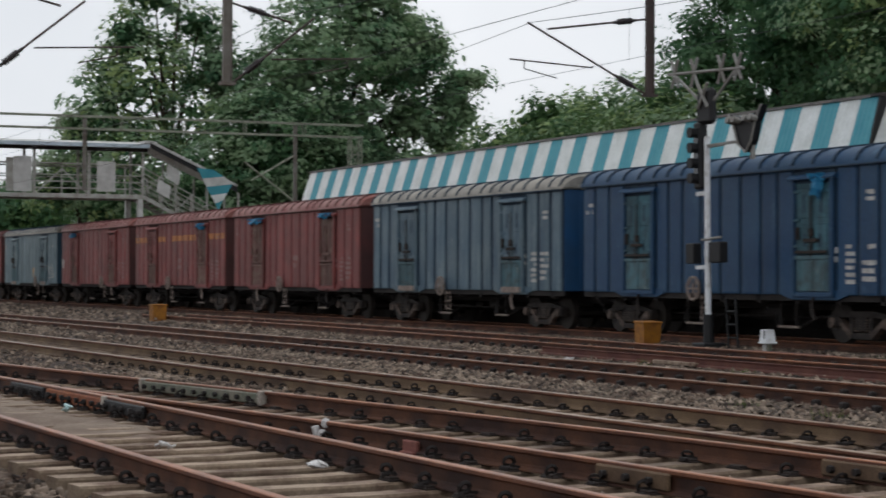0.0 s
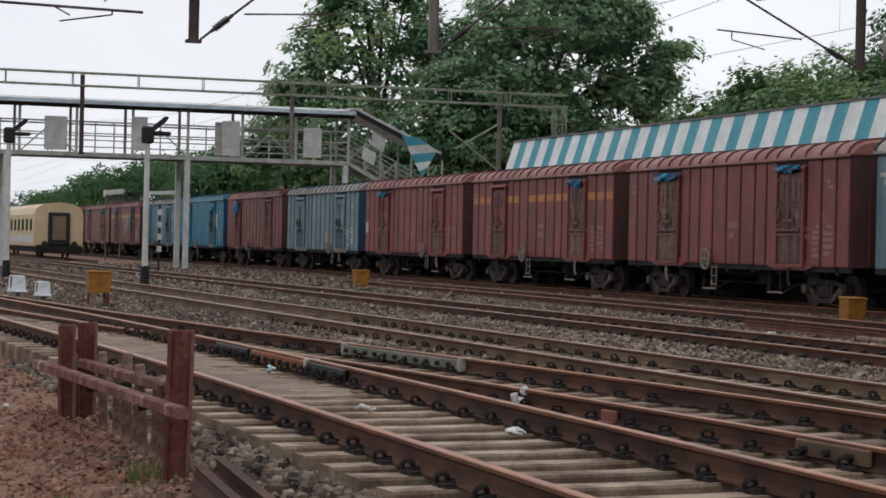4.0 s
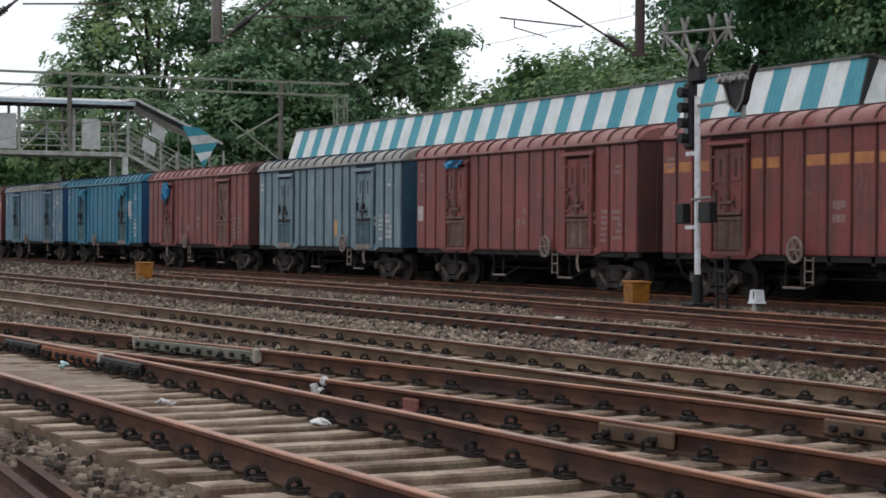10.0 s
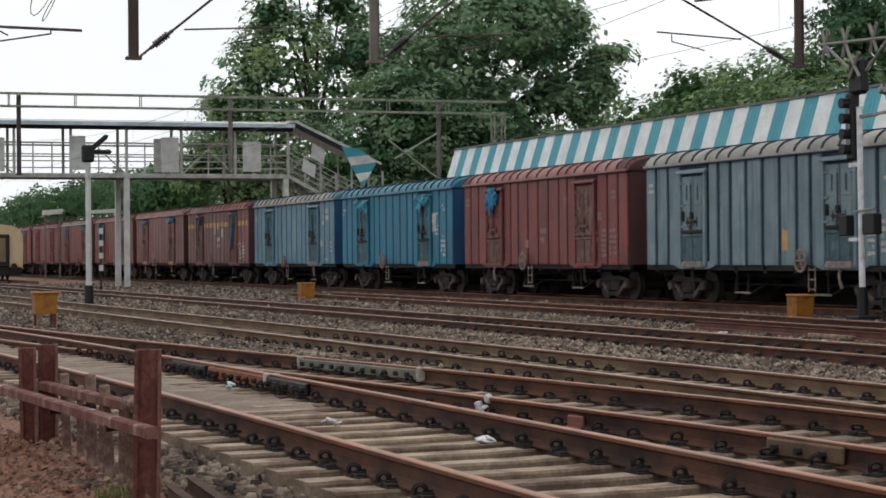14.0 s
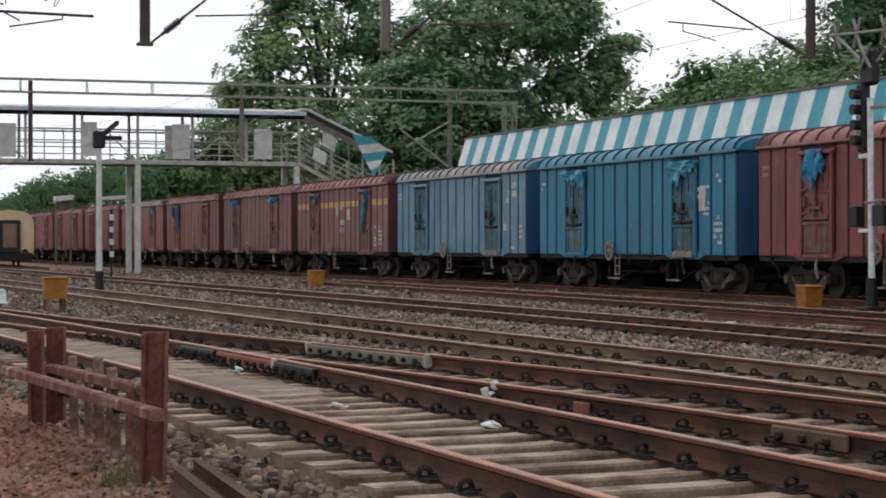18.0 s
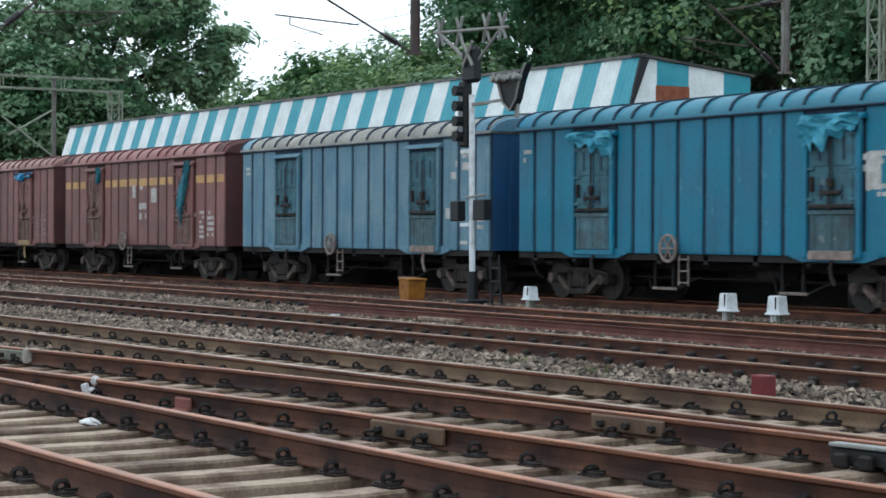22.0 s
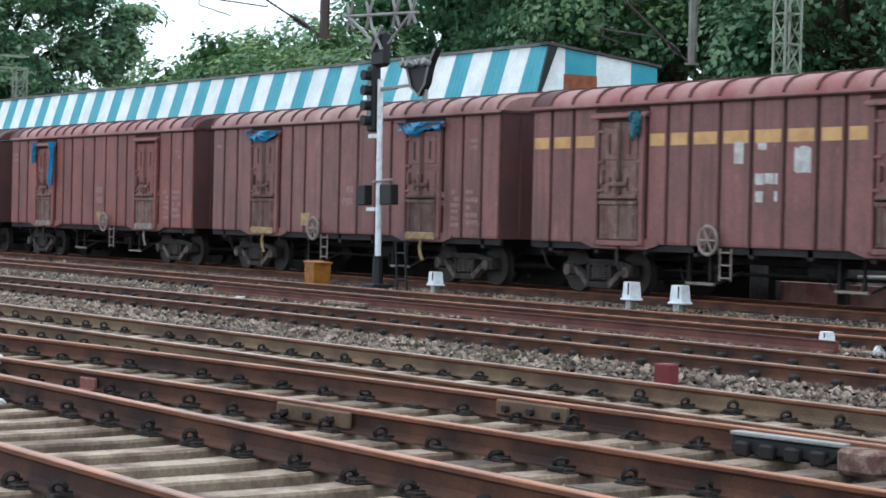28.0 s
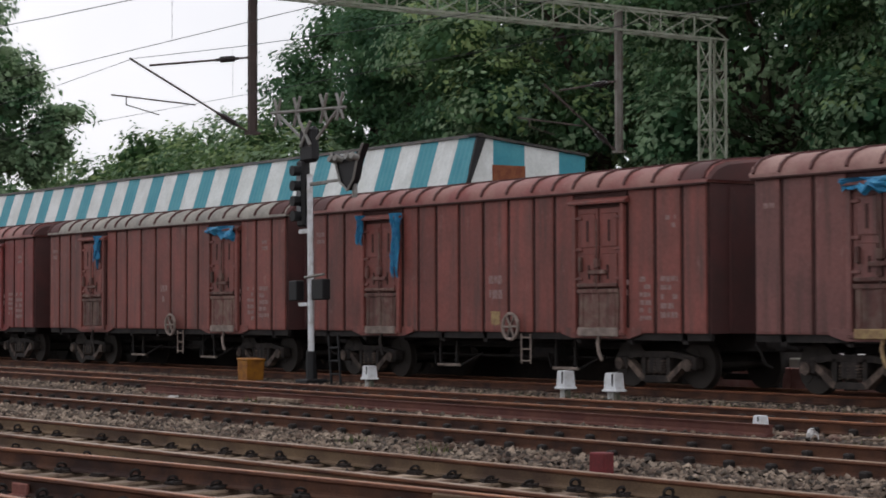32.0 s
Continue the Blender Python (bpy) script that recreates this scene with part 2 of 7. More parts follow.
RUST = (0.13, 0.05, 0.03)
M = {
    "soil": surface("red_soil", (0.175, 0.080, 0.050), 0.95, second=(0.20, 0.120, 0.082), scale=1.2, grain=0.4, grain_scale=25, bump=0.6, bump_scale=14, dist=0.05),
    # bed coloured dark to stand for shade in the gaps between stones
    "ground": surface("ballast_bed", (0.062, 0.045, 0.036), 0.95, second=(0.032, 0.022, 0.018), scale=0.5, grain=0.45, grain_scale=18, bump=0.8, bump_scale=16, dist=0.06),
    "dust": surface("pale_packed_dust", (0.235, 0.185, 0.14), 0.95, second=(0.15, 0.105, 0.08), scale=1.5, grain=0.3, grain_scale=30, bump=0.4, bump_scale=20, dist=0.03),
    # near-black colour that stands for the shade beneath the train
    "undershade": surface("under_train_shade_dark", (0.027, 0.022, 0.019), 0.9, second=(0.015, 0.012, 0.011), scale=0.8, grain=0.45, grain_scale=18, bump=0.8, bump_scale=16, dist=0.06),
    "stone": surface("ballast_stone", (0.205, 0.160, 0.122), 0.9, second=(0.052, 0.032, 0.023), scale=1.5, grain=0.2, grain_scale=40, bump=0, island=0.85),
    "rubble": surface("laterite_rubble", (0.175, 0.074, 0.047), 0.92, second=(0.21, 0.135, 0.098), scale=2.5, amount=0.35, grain=0.2, bump=0, island=0.55),
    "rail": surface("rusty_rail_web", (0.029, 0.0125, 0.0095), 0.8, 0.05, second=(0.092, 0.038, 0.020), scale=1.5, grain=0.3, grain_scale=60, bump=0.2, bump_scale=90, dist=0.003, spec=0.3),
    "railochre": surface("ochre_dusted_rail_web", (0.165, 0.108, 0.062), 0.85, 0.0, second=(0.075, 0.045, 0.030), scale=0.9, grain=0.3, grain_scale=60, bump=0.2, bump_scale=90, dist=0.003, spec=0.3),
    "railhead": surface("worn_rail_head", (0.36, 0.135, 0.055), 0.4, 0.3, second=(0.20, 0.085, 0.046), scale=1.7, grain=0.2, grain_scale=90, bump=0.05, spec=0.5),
    "railpale": surface("pale_used_rail_head", (0.36, 0.25, 0.18), 0.33, 0.5, second=(0.24, 0.14, 0.09), scale=2, grain=0.15, bump=0.05),
    "railside": surface("rust_brown_rail_head_side", (0.18, 0.070, 0.034), 0.7, 0.1, second=(0.080, 0.030, 0.019), scale=1.3, grain=0.25, grain_scale=70, bump=0.15, dist=0.003),
    "darkrail": surface("dark_red_rust", (0.085, 0.028, 0.022), 0.75, 0.1, second=(0.13, 0.05, 0.035), scale=2, grain=0.3, bump=0.2),
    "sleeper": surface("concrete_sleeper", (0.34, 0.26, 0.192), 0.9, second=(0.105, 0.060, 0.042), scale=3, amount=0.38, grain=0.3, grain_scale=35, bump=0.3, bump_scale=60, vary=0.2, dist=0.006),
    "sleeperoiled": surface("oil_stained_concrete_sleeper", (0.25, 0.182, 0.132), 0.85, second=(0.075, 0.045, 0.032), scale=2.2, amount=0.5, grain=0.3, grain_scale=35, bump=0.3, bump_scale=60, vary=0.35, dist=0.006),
    # darker concrete for sleeper flanks, with their shade in the colour
    "sleeperside": surface("shaded_sleeper_side", (0.245, 0.185, 0.130), 0.95, second=(0.120, 0.078, 0.055), scale=3, amount=0.5, grain=0.3, grain_scale=35, bump=0.4, bump_scale=50, vary=0.2, dist=0.006),
    "clip": surface("rail_clip_iron", (0.018, 0.014, 0.013), 0.75, 0.2, grain=0.3, bump=0.1),
    "red": surface("oxide_red_wagon_paint", (0.236, 0.054, 0.050), 0.5, second=(0.163, 0.046, 0.043), scale=0.9, grain=0.16, grain_scale=14, streak=(0.085, 0.042, 0.036), streak_amount=0.75, bump=0.3, bump_scale=3.5, dist=0.03, vary=0.14, spec=0.3, scuff=(0.30, 0.165, 0.15)),
    "brownred": surface("dull_brown_red_wagon_paint", (0.220, 0.090, 0.080), 0.5, second=(0.160, 0.073, 0.066), scale=0.8, grain=0.16, grain_scale=14, streak=(0.085, 0.05, 0.044), streak_amount=0.75, bump=0.3, bump_scale=3.5, dist=0.03, vary=0.14, spec=0.3, scuff=(0.29, 0.17, 0.15)),
    "midred": surface("rusty_brown_red_wagon_paint", (0.236, 0.071, 0.058), 0.5, second=(0.170, 0.058, 0.048), scale=0.8, grain=0.16, grain_scale=14, streak=(0.085, 0.05, 0.044), streak_amount=0.75, bump=0.3, bump_scale=3.5, dist=0.03, vary=0.14, spec=0.3, scuff=(0.29, 0.17, 0.15)),
    "navy": surface("deep_blue_wagon_paint", (0.007, 0.040, 0.102), 0.5, second=(0.018, 0.060, 0.122), scale=0.8, grain=0.16, grain_scale=14, streak=(0.02, 0.05, 0.10), streak_amount=0.6, bump=0.3, bump_scale=3.5, dist=0.03, vary=0.08, spec=0.3, scuff=(0.09, 0.17, 0.24)),
    "grey": surface("faded_blue_grey_wagon_paint", (0.195, 0.265, 0.285), 0.5, second=(0.135, 0.20, 0.23), scale=0.8, grain=0.14, grain_scale=25, streak=(0.05, 0.085, 0.11), streak_amount=0.65, bump=0.3, bump_scale=3.5, dist=0.03, vary=0.10, spec=0.3, scuff=(0.36, 0.40, 0.41)),
    "slate": surface("slate_blue_wagon_paint", (0.130, 0.180, 0.205), 0.5, second=(0.075, 0.125, 0.165), scale=0.8, grain=0.16, grain_scale=14, streak=(0.030, 0.062, 0.10), streak_amount=0.8, bump=0.3, bump_scale=3.5, dist=0.03, vary=0.12, spec=0.3, scuff=(0.27, 0.31, 0.33)),
    "pale": surface("pale_blue_wagon_paint", (0.150, 0.250, 0.300), 0.5, second=(0.090, 0.195, 0.270), scale=0.8, grain=0.16, grain_scale=14, streak=(0.05, 0.115, 0.18), streak_amount=0.6, bump=0.3, bump_scale=3.5, dist=0.03, vary=0.08, spec=0.3, scuff=(0.30, 0.38, 0.43)),
    "teal": surface("bright_blue_wagon_paint", (0.016, 0.180, 0.275), 0.5, second=(0.03, 0.15, 0.235), scale=0.8, grain=0.16, grain_scale=14, streak=(0.02, 0.105, 0.16), streak_amount=0.6, bump=0.3, bump_scale=3.5, dist=0.03, vary=0.08, spec=0.3, scuff=(0.13, 0.32, 0.39)),
    "roofred": surface("dusty_red_roof_sheet", (0.215, 0.062, 0.054), 0.5, second=(0.29, 0.145, 0.122), scale=0.9, amount=0.3, grain=0.15, grain_scale=20, bump=0.15, bump_scale=5, spec=0.4, scuff=(0.36, 0.23, 0.20), scuff_amount=0.6),
    "roofdust": surface("dust_bleached_red_roof_sheet", (0.34, 0.205, 0.175), 0.6, second=(0.22, 0.10, 0.088), scale=0.9, amount=0.4, grain=0.15, grain_scale=20, bump=0.15, bump_scale=5, spec=0.4, scuff=(0.42, 0.30, 0.26), scuff_amount=0.5),
    "roofteal": surface("dusty_blue_roof_sheet", (0.032, 0.175, 0.245), 0.45, second=(0.024, 0.14, 0.20), scale=1.1, grain=0.15, grain_scale=20, bump=0.15, bump_scale=5, spec=0.4, scuff=(0.11, 0.26, 0.31), scuff_amount=0.4),
    "seamblue": surface("dark_blue_seam", (0.008, 0.021, 0.045), 0.8, second=(0.024, 0.045, 0.07), scale=3, grain=0.3, bump=0.1),
    "seamred": surface("dark_red_seam", (0.040, 0.015, 0.014), 0.85, second=(0.065, 0.028, 0.024), scale=3, grain=0.3, bump=0.1),
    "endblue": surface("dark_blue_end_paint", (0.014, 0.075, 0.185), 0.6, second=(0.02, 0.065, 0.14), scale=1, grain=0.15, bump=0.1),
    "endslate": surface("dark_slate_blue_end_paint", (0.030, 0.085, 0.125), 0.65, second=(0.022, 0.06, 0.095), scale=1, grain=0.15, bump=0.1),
    "endred": surface("dark_red_end_and_rib", (0.10, 0.036, 0.034), 0.7, second=(0.07, 0.032, 0.03), scale=1, grain=0.15, bump=0.1),
    "roofgrey": surface("dusty_roof_sheet", (0.36, 0.335, 0.29), 0.75, second=(0.22, 0.21, 0.19), scale=1.3, grain=0.2, grain_scale=20, bump=0.15, bump_scale=6, scuff=(0.13, 0.11, 0.10)),
    "doorgrime": surface("grimy_door_steel", (0.135, 0.060, 0.052), 0.75, second=(0.185, 0.125, 0.10), scale=3.5, amount=0.4, grain=0.25, streak=(0.045, 0.026, 0.022), streak_amount=0.7, bump=0.2, vary=0.2, scuff=(0.33, 0.235, 0.20), scuff_amount=0.7),
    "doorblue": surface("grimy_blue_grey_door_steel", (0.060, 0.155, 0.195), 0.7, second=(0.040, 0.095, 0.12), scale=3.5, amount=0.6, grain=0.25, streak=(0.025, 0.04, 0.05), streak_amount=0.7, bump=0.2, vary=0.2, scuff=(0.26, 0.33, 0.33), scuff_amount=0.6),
    "bandorange": surface("orange_band_paint", (0.50, 0.215, 0.065), 0.65, second=(0.38, 0.15, 0.06), scale=3, grain=0.15, bump=0.05),
    "paledust": surface("dust_coated_iron", (0.30, 0.24, 0.205), 0.8, second=(0.18, 0.14, 0.12), scale=5, grain=0.25, bump=0.15),
    "creamworn": surface("worn_cream_paint", (0.40, 0.29, 0.13), 0.7, second=(0.24, 0.15, 0.08), scale=6, grain=0.2, bump=0.1),
    "flapgrey": surface("grimy_blue_grey_flap", (0.075, 0.150, 0.178), 0.75, second=(0.060, 0.088, 0.095), scale=3.5, grain=0.25, streak=(0.04, 0.04, 0.038), bump=0.2, vary=0.15, scuff=(0.34, 0.37, 0.35), scuff_amount=0.7),
    "band": surface("ochre_band_paint", (0.56, 0.34, 0.13), 0.65, second=(0.44, 0.25, 0.10), scale=3, grain=0.15, bump=0.05),
    "white": surface("chalky_white_paint", (0.55, 0.53, 0.50), 0.7, second=(0.36, 0.34, 0.31), scale=5, grain=0.15, bump=0.05),
    "faint": surface("faded_stencil_paint", (0.30, 0.20, 0.19), 0.7, second=(0.2, 0.11, 0.10), scale=14, grain=0.2, bump=0.05),
    "under": surface("greasy_underframe", (0.012, 0.010, 0.010), 0.85, second=(0.024, 0.019, 0.017), scale=4, grain=0.3, bump=0.2),
    "bogie": surface("greasy_bogie_steel", (0.040, 0.031, 0.027), 0.85, 0.0, second=(0.016, 0.013, 0.012), scale=5, grain=0.3, bump=0.2, vary=0.15),
    "bogiedust": surface("dust_caked_bogie_steel", (0.165, 0.120, 0.096), 0.85, 0.0, second=(0.050, 0.036, 0.030), scale=5, amount=0.7, grain=0.3, bump=0.2, vary=0.15),
    "wheel": surface("wheel_steel", (0.034, 0.027, 0.023), 0.7, 0.3, second=(0.03, 0.025, 0.022), scale=4, grain=0.2, bump=0.1),
    "tarpfaded": surface("sun_faded_blue_tarpaulin", (0.03, 0.20, 0.30), 0.55, second=(0.07, 0.29, 0.38), scale=6, grain=0.15, bump=0.5, bump_scale=18, dist=0.03),
    "tarpteal": surface("faded_teal_tarpaulin", (0.022, 0.125, 0.17), 0.5, second=(0.05, 0.20, 0.24), scale=6, grain=0.15, bump=0.5, bump_scale=18, dist=0.03),
    "tarp": surface("torn_blue_tarpaulin", (0.02, 0.16, 0.33), 0.45, second=(0.03, 0.24, 0.42), scale=6, grain=0.15, bump=0.5, bump_scale=18, dist=0.03),
    "steel": surface("grey_painted_steel", (0.27, 0.27, 0.255), 0.6, 0.1, second=(0.19, 0.18, 0.16), scale=2, grain=0.15, bump=0.08),
    "mast": surface("galvanised_mast", (0.21, 0.20, 0.18), 0.6, 0.3, second=(0.14, 0.12, 0.10), scale=1.5, grain=0.2, bump=0.1),
    "rustmast": surface("rusty_drop_arm", (0.085, 0.06, 0.055), 0.75, 0.1, second=(0.06, 0.045, 0.04), scale=2, grain=0.2, bump=0.1),
    "greenlattice": surface("weathered_lattice_steel", (0.30, 0.32, 0.255), 0.7, 0.1, second=(0.19, 0.20, 0.15), scale=2, grain=0.2, bump=0.1),
    "black": surface("black_paint", (0.009, 0.009, 0.010), 0.55, grain=0.2, bump=0.05),
    "wire": surface("wire", (0.03, 0.03, 0.032), 0.5, 0.5, grain=0, bump=0),
    "porcelain": surface("brown_porcelain_insulator", (0.03, 0.022, 0.022), 0.25, grain=0.1, bump=0, spec=0.5),
    "yellow": surface("ochre_location_box_paint", (0.33, 0.135, 0.012), 0.6, second=(0.21, 0.08, 0.015), scale=5, grain=0.2, bump=0.08),
    "enamel": surface("white_enamel_box", (0.70, 0.72, 0.74), 0.5, second=(0.5, 0.5, 0.49), scale=6, amount=0.3, grain=0.08, bump=0.05),
    "fence": surface("rusty_red_fence_rail", (0.095, 0.023, 0.019), 0.8, second=(0.15, 0.058, 0.042), scale=9, amount=0.25, grain=0.35, grain_scale=30, bump=0.5, bump_scale=25, dist=0.012, streak=(0.40, 0.27, 0.21), streak_amount=0.5, scuff=(0.50, 0.38, 0.31), scuff_amount=0.9, scuff_scale=3.5),
    "stump": surface("weathered_concrete_stub", (0.26, 0.185, 0.14), 0.9, second=(0.11, 0.055, 0.045), scale=9, amount=0.7, grain=0.3, bump=0.5),
    "paleblock": surface("whitish_end_block", (0.42, 0.38, 0.33), 0.85, second=(0.24, 0.2, 0.17), scale=9, grain=0.2, bump=0.3),
    "redblock": surface("dark_red_marker_block", (0.155, 0.022, 0.026), 0.7, second=(0.11, 0.02, 0.02), scale=8, grain=0.2, bump=0.1),
    "stripeblue": surface("sky_blue_roof_sheet", (0.040, 0.250, 0.315), 0.55, second=(0.065, 0.295, 0.355), scale=1.2, grain=0.1, grain_scale=14, bump=0.05),
    "stripewhite": surface("white_roof_sheet", (0.72, 0.75, 0.74), 0.6, second=(0.58, 0.61, 0.59), scale=1.2, grain=0.1, grain_scale=14, bump=0.05),
    "roofedge": surface("tarred_roof_edge", (0.035, 0.034, 0.034), 0.8, second=(0.08, 0.07, 0.06), scale=3, grain=0.2, bump=0.1),
    "bridgesteel": surface("pale_painted_bridge_steel", (0.44, 0.45, 0.42), 0.6, 0.0, second=(0.30, 0.29, 0.26), scale=2, grain=0.15, bump=0.08, streak=(0.20, 0.17, 0.14), streak_amount=0.4),
    "eavepaint": surface("pale_blue_grey_eave", (0.60, 0.70, 0.78), 0.6, second=(0.40, 0.48, 0.54), scale=0.8, grain=0.15, bump=0.05),
    "concrete": surface("platform_concrete", (0.27, 0.25, 0.22), 0.9, second=(0.18, 0.16, 0.14), scale=1, grain=0.2, bump=0.2),
    "panel": surface("grey_sheet_panel", (0.58, 0.58, 0.56), 0.6, second=(0.44, 0.44, 0.42), scale=2, grain=0.1, bump=0.05),
    "cream": surface("cream_coach_paint", (0.60, 0.48, 0.31), 0.5, second=(0.50, 0.38, 0.22), scale=1, grain=0.1, bump=0.05),
    "pinkwall": surface("pale_pink_platform_wall", (0.33, 0.185, 0.165), 0.85, second=(0.22, 0.095, 0.082), scale=1.4, grain=0.2, bump=0.1, streak=(0.22, 0.12, 0.10)),
    "pinkdeep": surface("faded_red_wall_paint", (0.24, 0.085, 0.075), 0.85, second=(0.33, 0.18, 0.16), scale=1.6, grain=0.2, bump=0.1, streak=(0.40, 0.30, 0.26), streak_amount=0.5),
    # near-black pad colour, for the shade along the rail foot
    "railpad": surface("shade_dark_rail_pad", (0.013, 0.010, 0.009), 0.9, second=(0.03, 0.02, 0.016), scale=20, grain=0.3, bump=0.3),
    "coachdoor": surface("dull_brown_gangway_door", (0.20, 0.14, 0.09), 0.7, second=(0.15, 0.10, 0.065), scale=2, grain=0.1, bump=0.05),
    "glass": surface("dark_glass", (0.02, 0.024, 0.028), 0.1, grain=0, bump=0, spec=0.6),
    "bark": surface("tree_bark", (0.085, 0.062, 0.045), 0.9, second=(0.05, 0.04, 0.03), scale=3, grain=0.3, bump=0.6, bump_scale=12, dist=0.05),
    "leaf": leaf_surface("broad_leaves", (0.185, 0.298, 0.176), (0.285, 0.385, 0.222)),
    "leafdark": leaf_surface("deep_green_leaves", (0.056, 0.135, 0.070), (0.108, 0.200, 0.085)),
    "leafyellow": leaf_surface("yellow_green_leaves", (0.205, 0.310, 0.130), (0.310, 0.395, 0.165)),
    "shrub": leaf_surface("hedge_leaves", (0.050, 0.118, 0.046), (0.108, 0.178, 0.062)),
    "grass": leaf_surface("grass_blades", (0.065, 0.105, 0.03), (0.13, 0.15, 0.05)),
    "litter": surface("pale_litter", (0.62, 0.60, 0.58), 0.6, second=(0.42, 0.40, 0.40), scale=12, grain=0.1, bump=0.2),
    "litterblue": surface("pale_blue_litter", (0.36, 0.5, 0.5), 0.5, grain=0.1, bump=0.2),
    "greenplate": surface("green_grey_fishplate", (0.10, 0.115, 0.085), 0.7, second=(0.2, 0.18, 0.14), scale=6, grain=0.2, bump=0.1),
    "pinkplate": surface("faded_red_chair_plate", (0.24, 0.095, 0.075), 0.8, second=(0.17, 0.06, 0.05), scale=6, grain=0.25, bump=0.1),
    "orangerust": surface("fresh_orange_rust", (0.24, 0.085, 0.035), 0.8, second=(0.17, 0.05, 0.025), scale=5, grain=0.3, bump=0.2),
}


# ---- mesh building ----
class Geo:
    """Collects vertices and faces of one mesh; each face may take one of several materials."""

    def __init__(self):
        self.v, self.f, self.mi = [], [], []

    def add(self, verts, faces, mat=0):
        o = len(self.v)
        self.v += [tuple(p) for p in verts]
        self.f += [tuple(i + o for i in q) for q in faces]
        self.mi += [mat] * len(faces)
        return self

    def box(self, x0, x1, y0, y1, z0, z1, mat=0, c=0.0, m=None):
        """A box with chamfered edges of width c, optionally moved by m."""
        if not c:
            v = [(x, y, z) for x in (x0, x1) for y in (y0, y1) for z in (z0, z1)]
            f = [(0, 1, 3, 2), (4, 6, 7, 5), (0, 4, 5, 1), (2, 3, 7, 6), (0, 2, 6, 4), (1, 5, 7, 3)]
        else:
            lo, hi, v, idx = (x0, y0, z0), (x1, y1, z1), [], {}
            for cx in (0, 1):
                for cy in (0, 1):
                    for cz in (0, 1):
                        corner = (cx, cy, cz)
                        for ax in range(3):
                            p = [hi[k] if corner[k] else lo[k] for k in range(3)]
                            for k in range(3):
                                if k != ax:
                                    p[k] += -c if corner[k] else c
                            idx[corner, ax] = len(v)
                            v.append(tuple(p))
            f = []
            for ax in range(3):
                a, b = [k for k in range(3) if k != ax]
                for s in (0, 1):
                    q = []
                    for sa, sb in ((0, 0), (1, 0), (1, 1), (0, 1)):
                        co = [0, 0, 0]
                        co[ax], co[a], co[b] = s, sa, sb
                        q.append(idx[tuple(co), ax])
                    f.append(tuple(q))
                for sa in (0, 1):
                    for sb in (0, 1):
                        e0, e1 = [0, 0, 0], [0, 0, 0]
                        e0[a], e0[b], e1[a], e1[b], e1[ax] = sa, sb, sa, sb, 1
                        f.append((idx[tuple(e0), a], idx[tuple(e1), a], idx[tuple(e1), b], idx[tuple(e0), b]))
            for cx in (0, 1):
                for cy in (0, 1):
                    for cz in (0, 1):
                        f.append(tuple(idx[(cx, cy, cz), ax] for ax in range(3)))
        if m is not None:
            v = [m @ Vector(p) for p in v]
        return self.add(v, f, mat)

    def prism(self, section, axis, a0, a1, mat=0, m=None):
        """A closed section (two coordinates) pushed along an axis."""
        n = len(section)

        def put(s, a):
            return {"x": (a, s[0], s[1]), "y": (s[0], a, s[1]), "z": (s[0], s[1], a)}[axis]

        v = [put(s, a) for a in (a0, a1) for s in section]
        if m is not None:
            v = [m @ Vector(p) for p in v]
        f = [(i, (i + 1) % n, n + (i + 1) % n, n + i) for i in range(n)]
        return self.add(v, f + [tuple(range(n))[::-1], tuple(range(n, 2 * n))], mat)

    def tube(self, p, q, r, r2=None, sides=8, mat=0):
        p, q = Vector(p), Vector(q)
        r2 = r if r2 is None else r2
        d = (q - p).normalized()
        u = d.orthogonal().normalized()
        w = d.cross(u)
        v = []
        for c, rr in ((p, r), (q, r2)):
            v += [c + (u * math.cos(2 * math.pi * k / sides) + w * math.sin(2 * math.pi * k / sides)) * rr for k in range(sides)]
        f = [(k, (k + 1) % sides, sides + (k + 1) % sides, sides + k) for k in range(sides)]
        return self.add(v, f + [tuple(range(sides))[::-1], tuple(range(sides, 2 * sides))], mat)

    def ring(self, centre, axis, r, thick, sides=16, tsides=6, mat=0, arc=1.0, start=0.0):
        """A torus, or a part of one."""
        a = Vector(axis).normalized()
        u = a.orthogonal().normalized()
        w = a.cross(u)
        c = Vector(centre)
        n = sides if arc >= 1 else sides + 1
        v = []
        for i in range(n):
            t = 2 * math.pi * (start + arc * i / sides)
            d = u * math.cos(t) + w * math.sin(t)
            for j in range(tsides):
                s = 2 * math.pi * j / tsides
                v.append(c + d * (r + thick * math.cos(s)) + a * thick * math.sin(s))
        f = []
        for i in range(sides):
            for j in range(tsides):
                i2, j2 = (i + 1) % n, (j + 1) % tsides
                f.append((i * tsides + j, i2 * tsides + j, i2 * tsides + j2, i * tsides + j2))
        return self.add(v, f, mat)

    def sweep(self, points, r, sides=5, mat=0):
        """One continuous bent tube through the points."""
        pts = [Vector(p) for p in points]
        v, n = [], len(pts)
        for i, p in enumerate(pts):
            d = (pts[min(i + 1, n - 1)] - pts[max(i - 1, 0)]).normalized()
            u = d.cross(Vector((0.31, 0.17, 0.93))).normalized()
            w = d.cross(u)
            v += [p + (u * math.cos(2 * math.pi * k / sides) + w * math.sin(2 * math.pi * k / sides)) * r for k in range(sides)]
        f = [(i * sides + k, i * sides + (k + 1) % sides, (i + 1) * sides + (k + 1) % sides, (i + 1) * sides + k) for i in range(n - 1) for k in range(sides)]
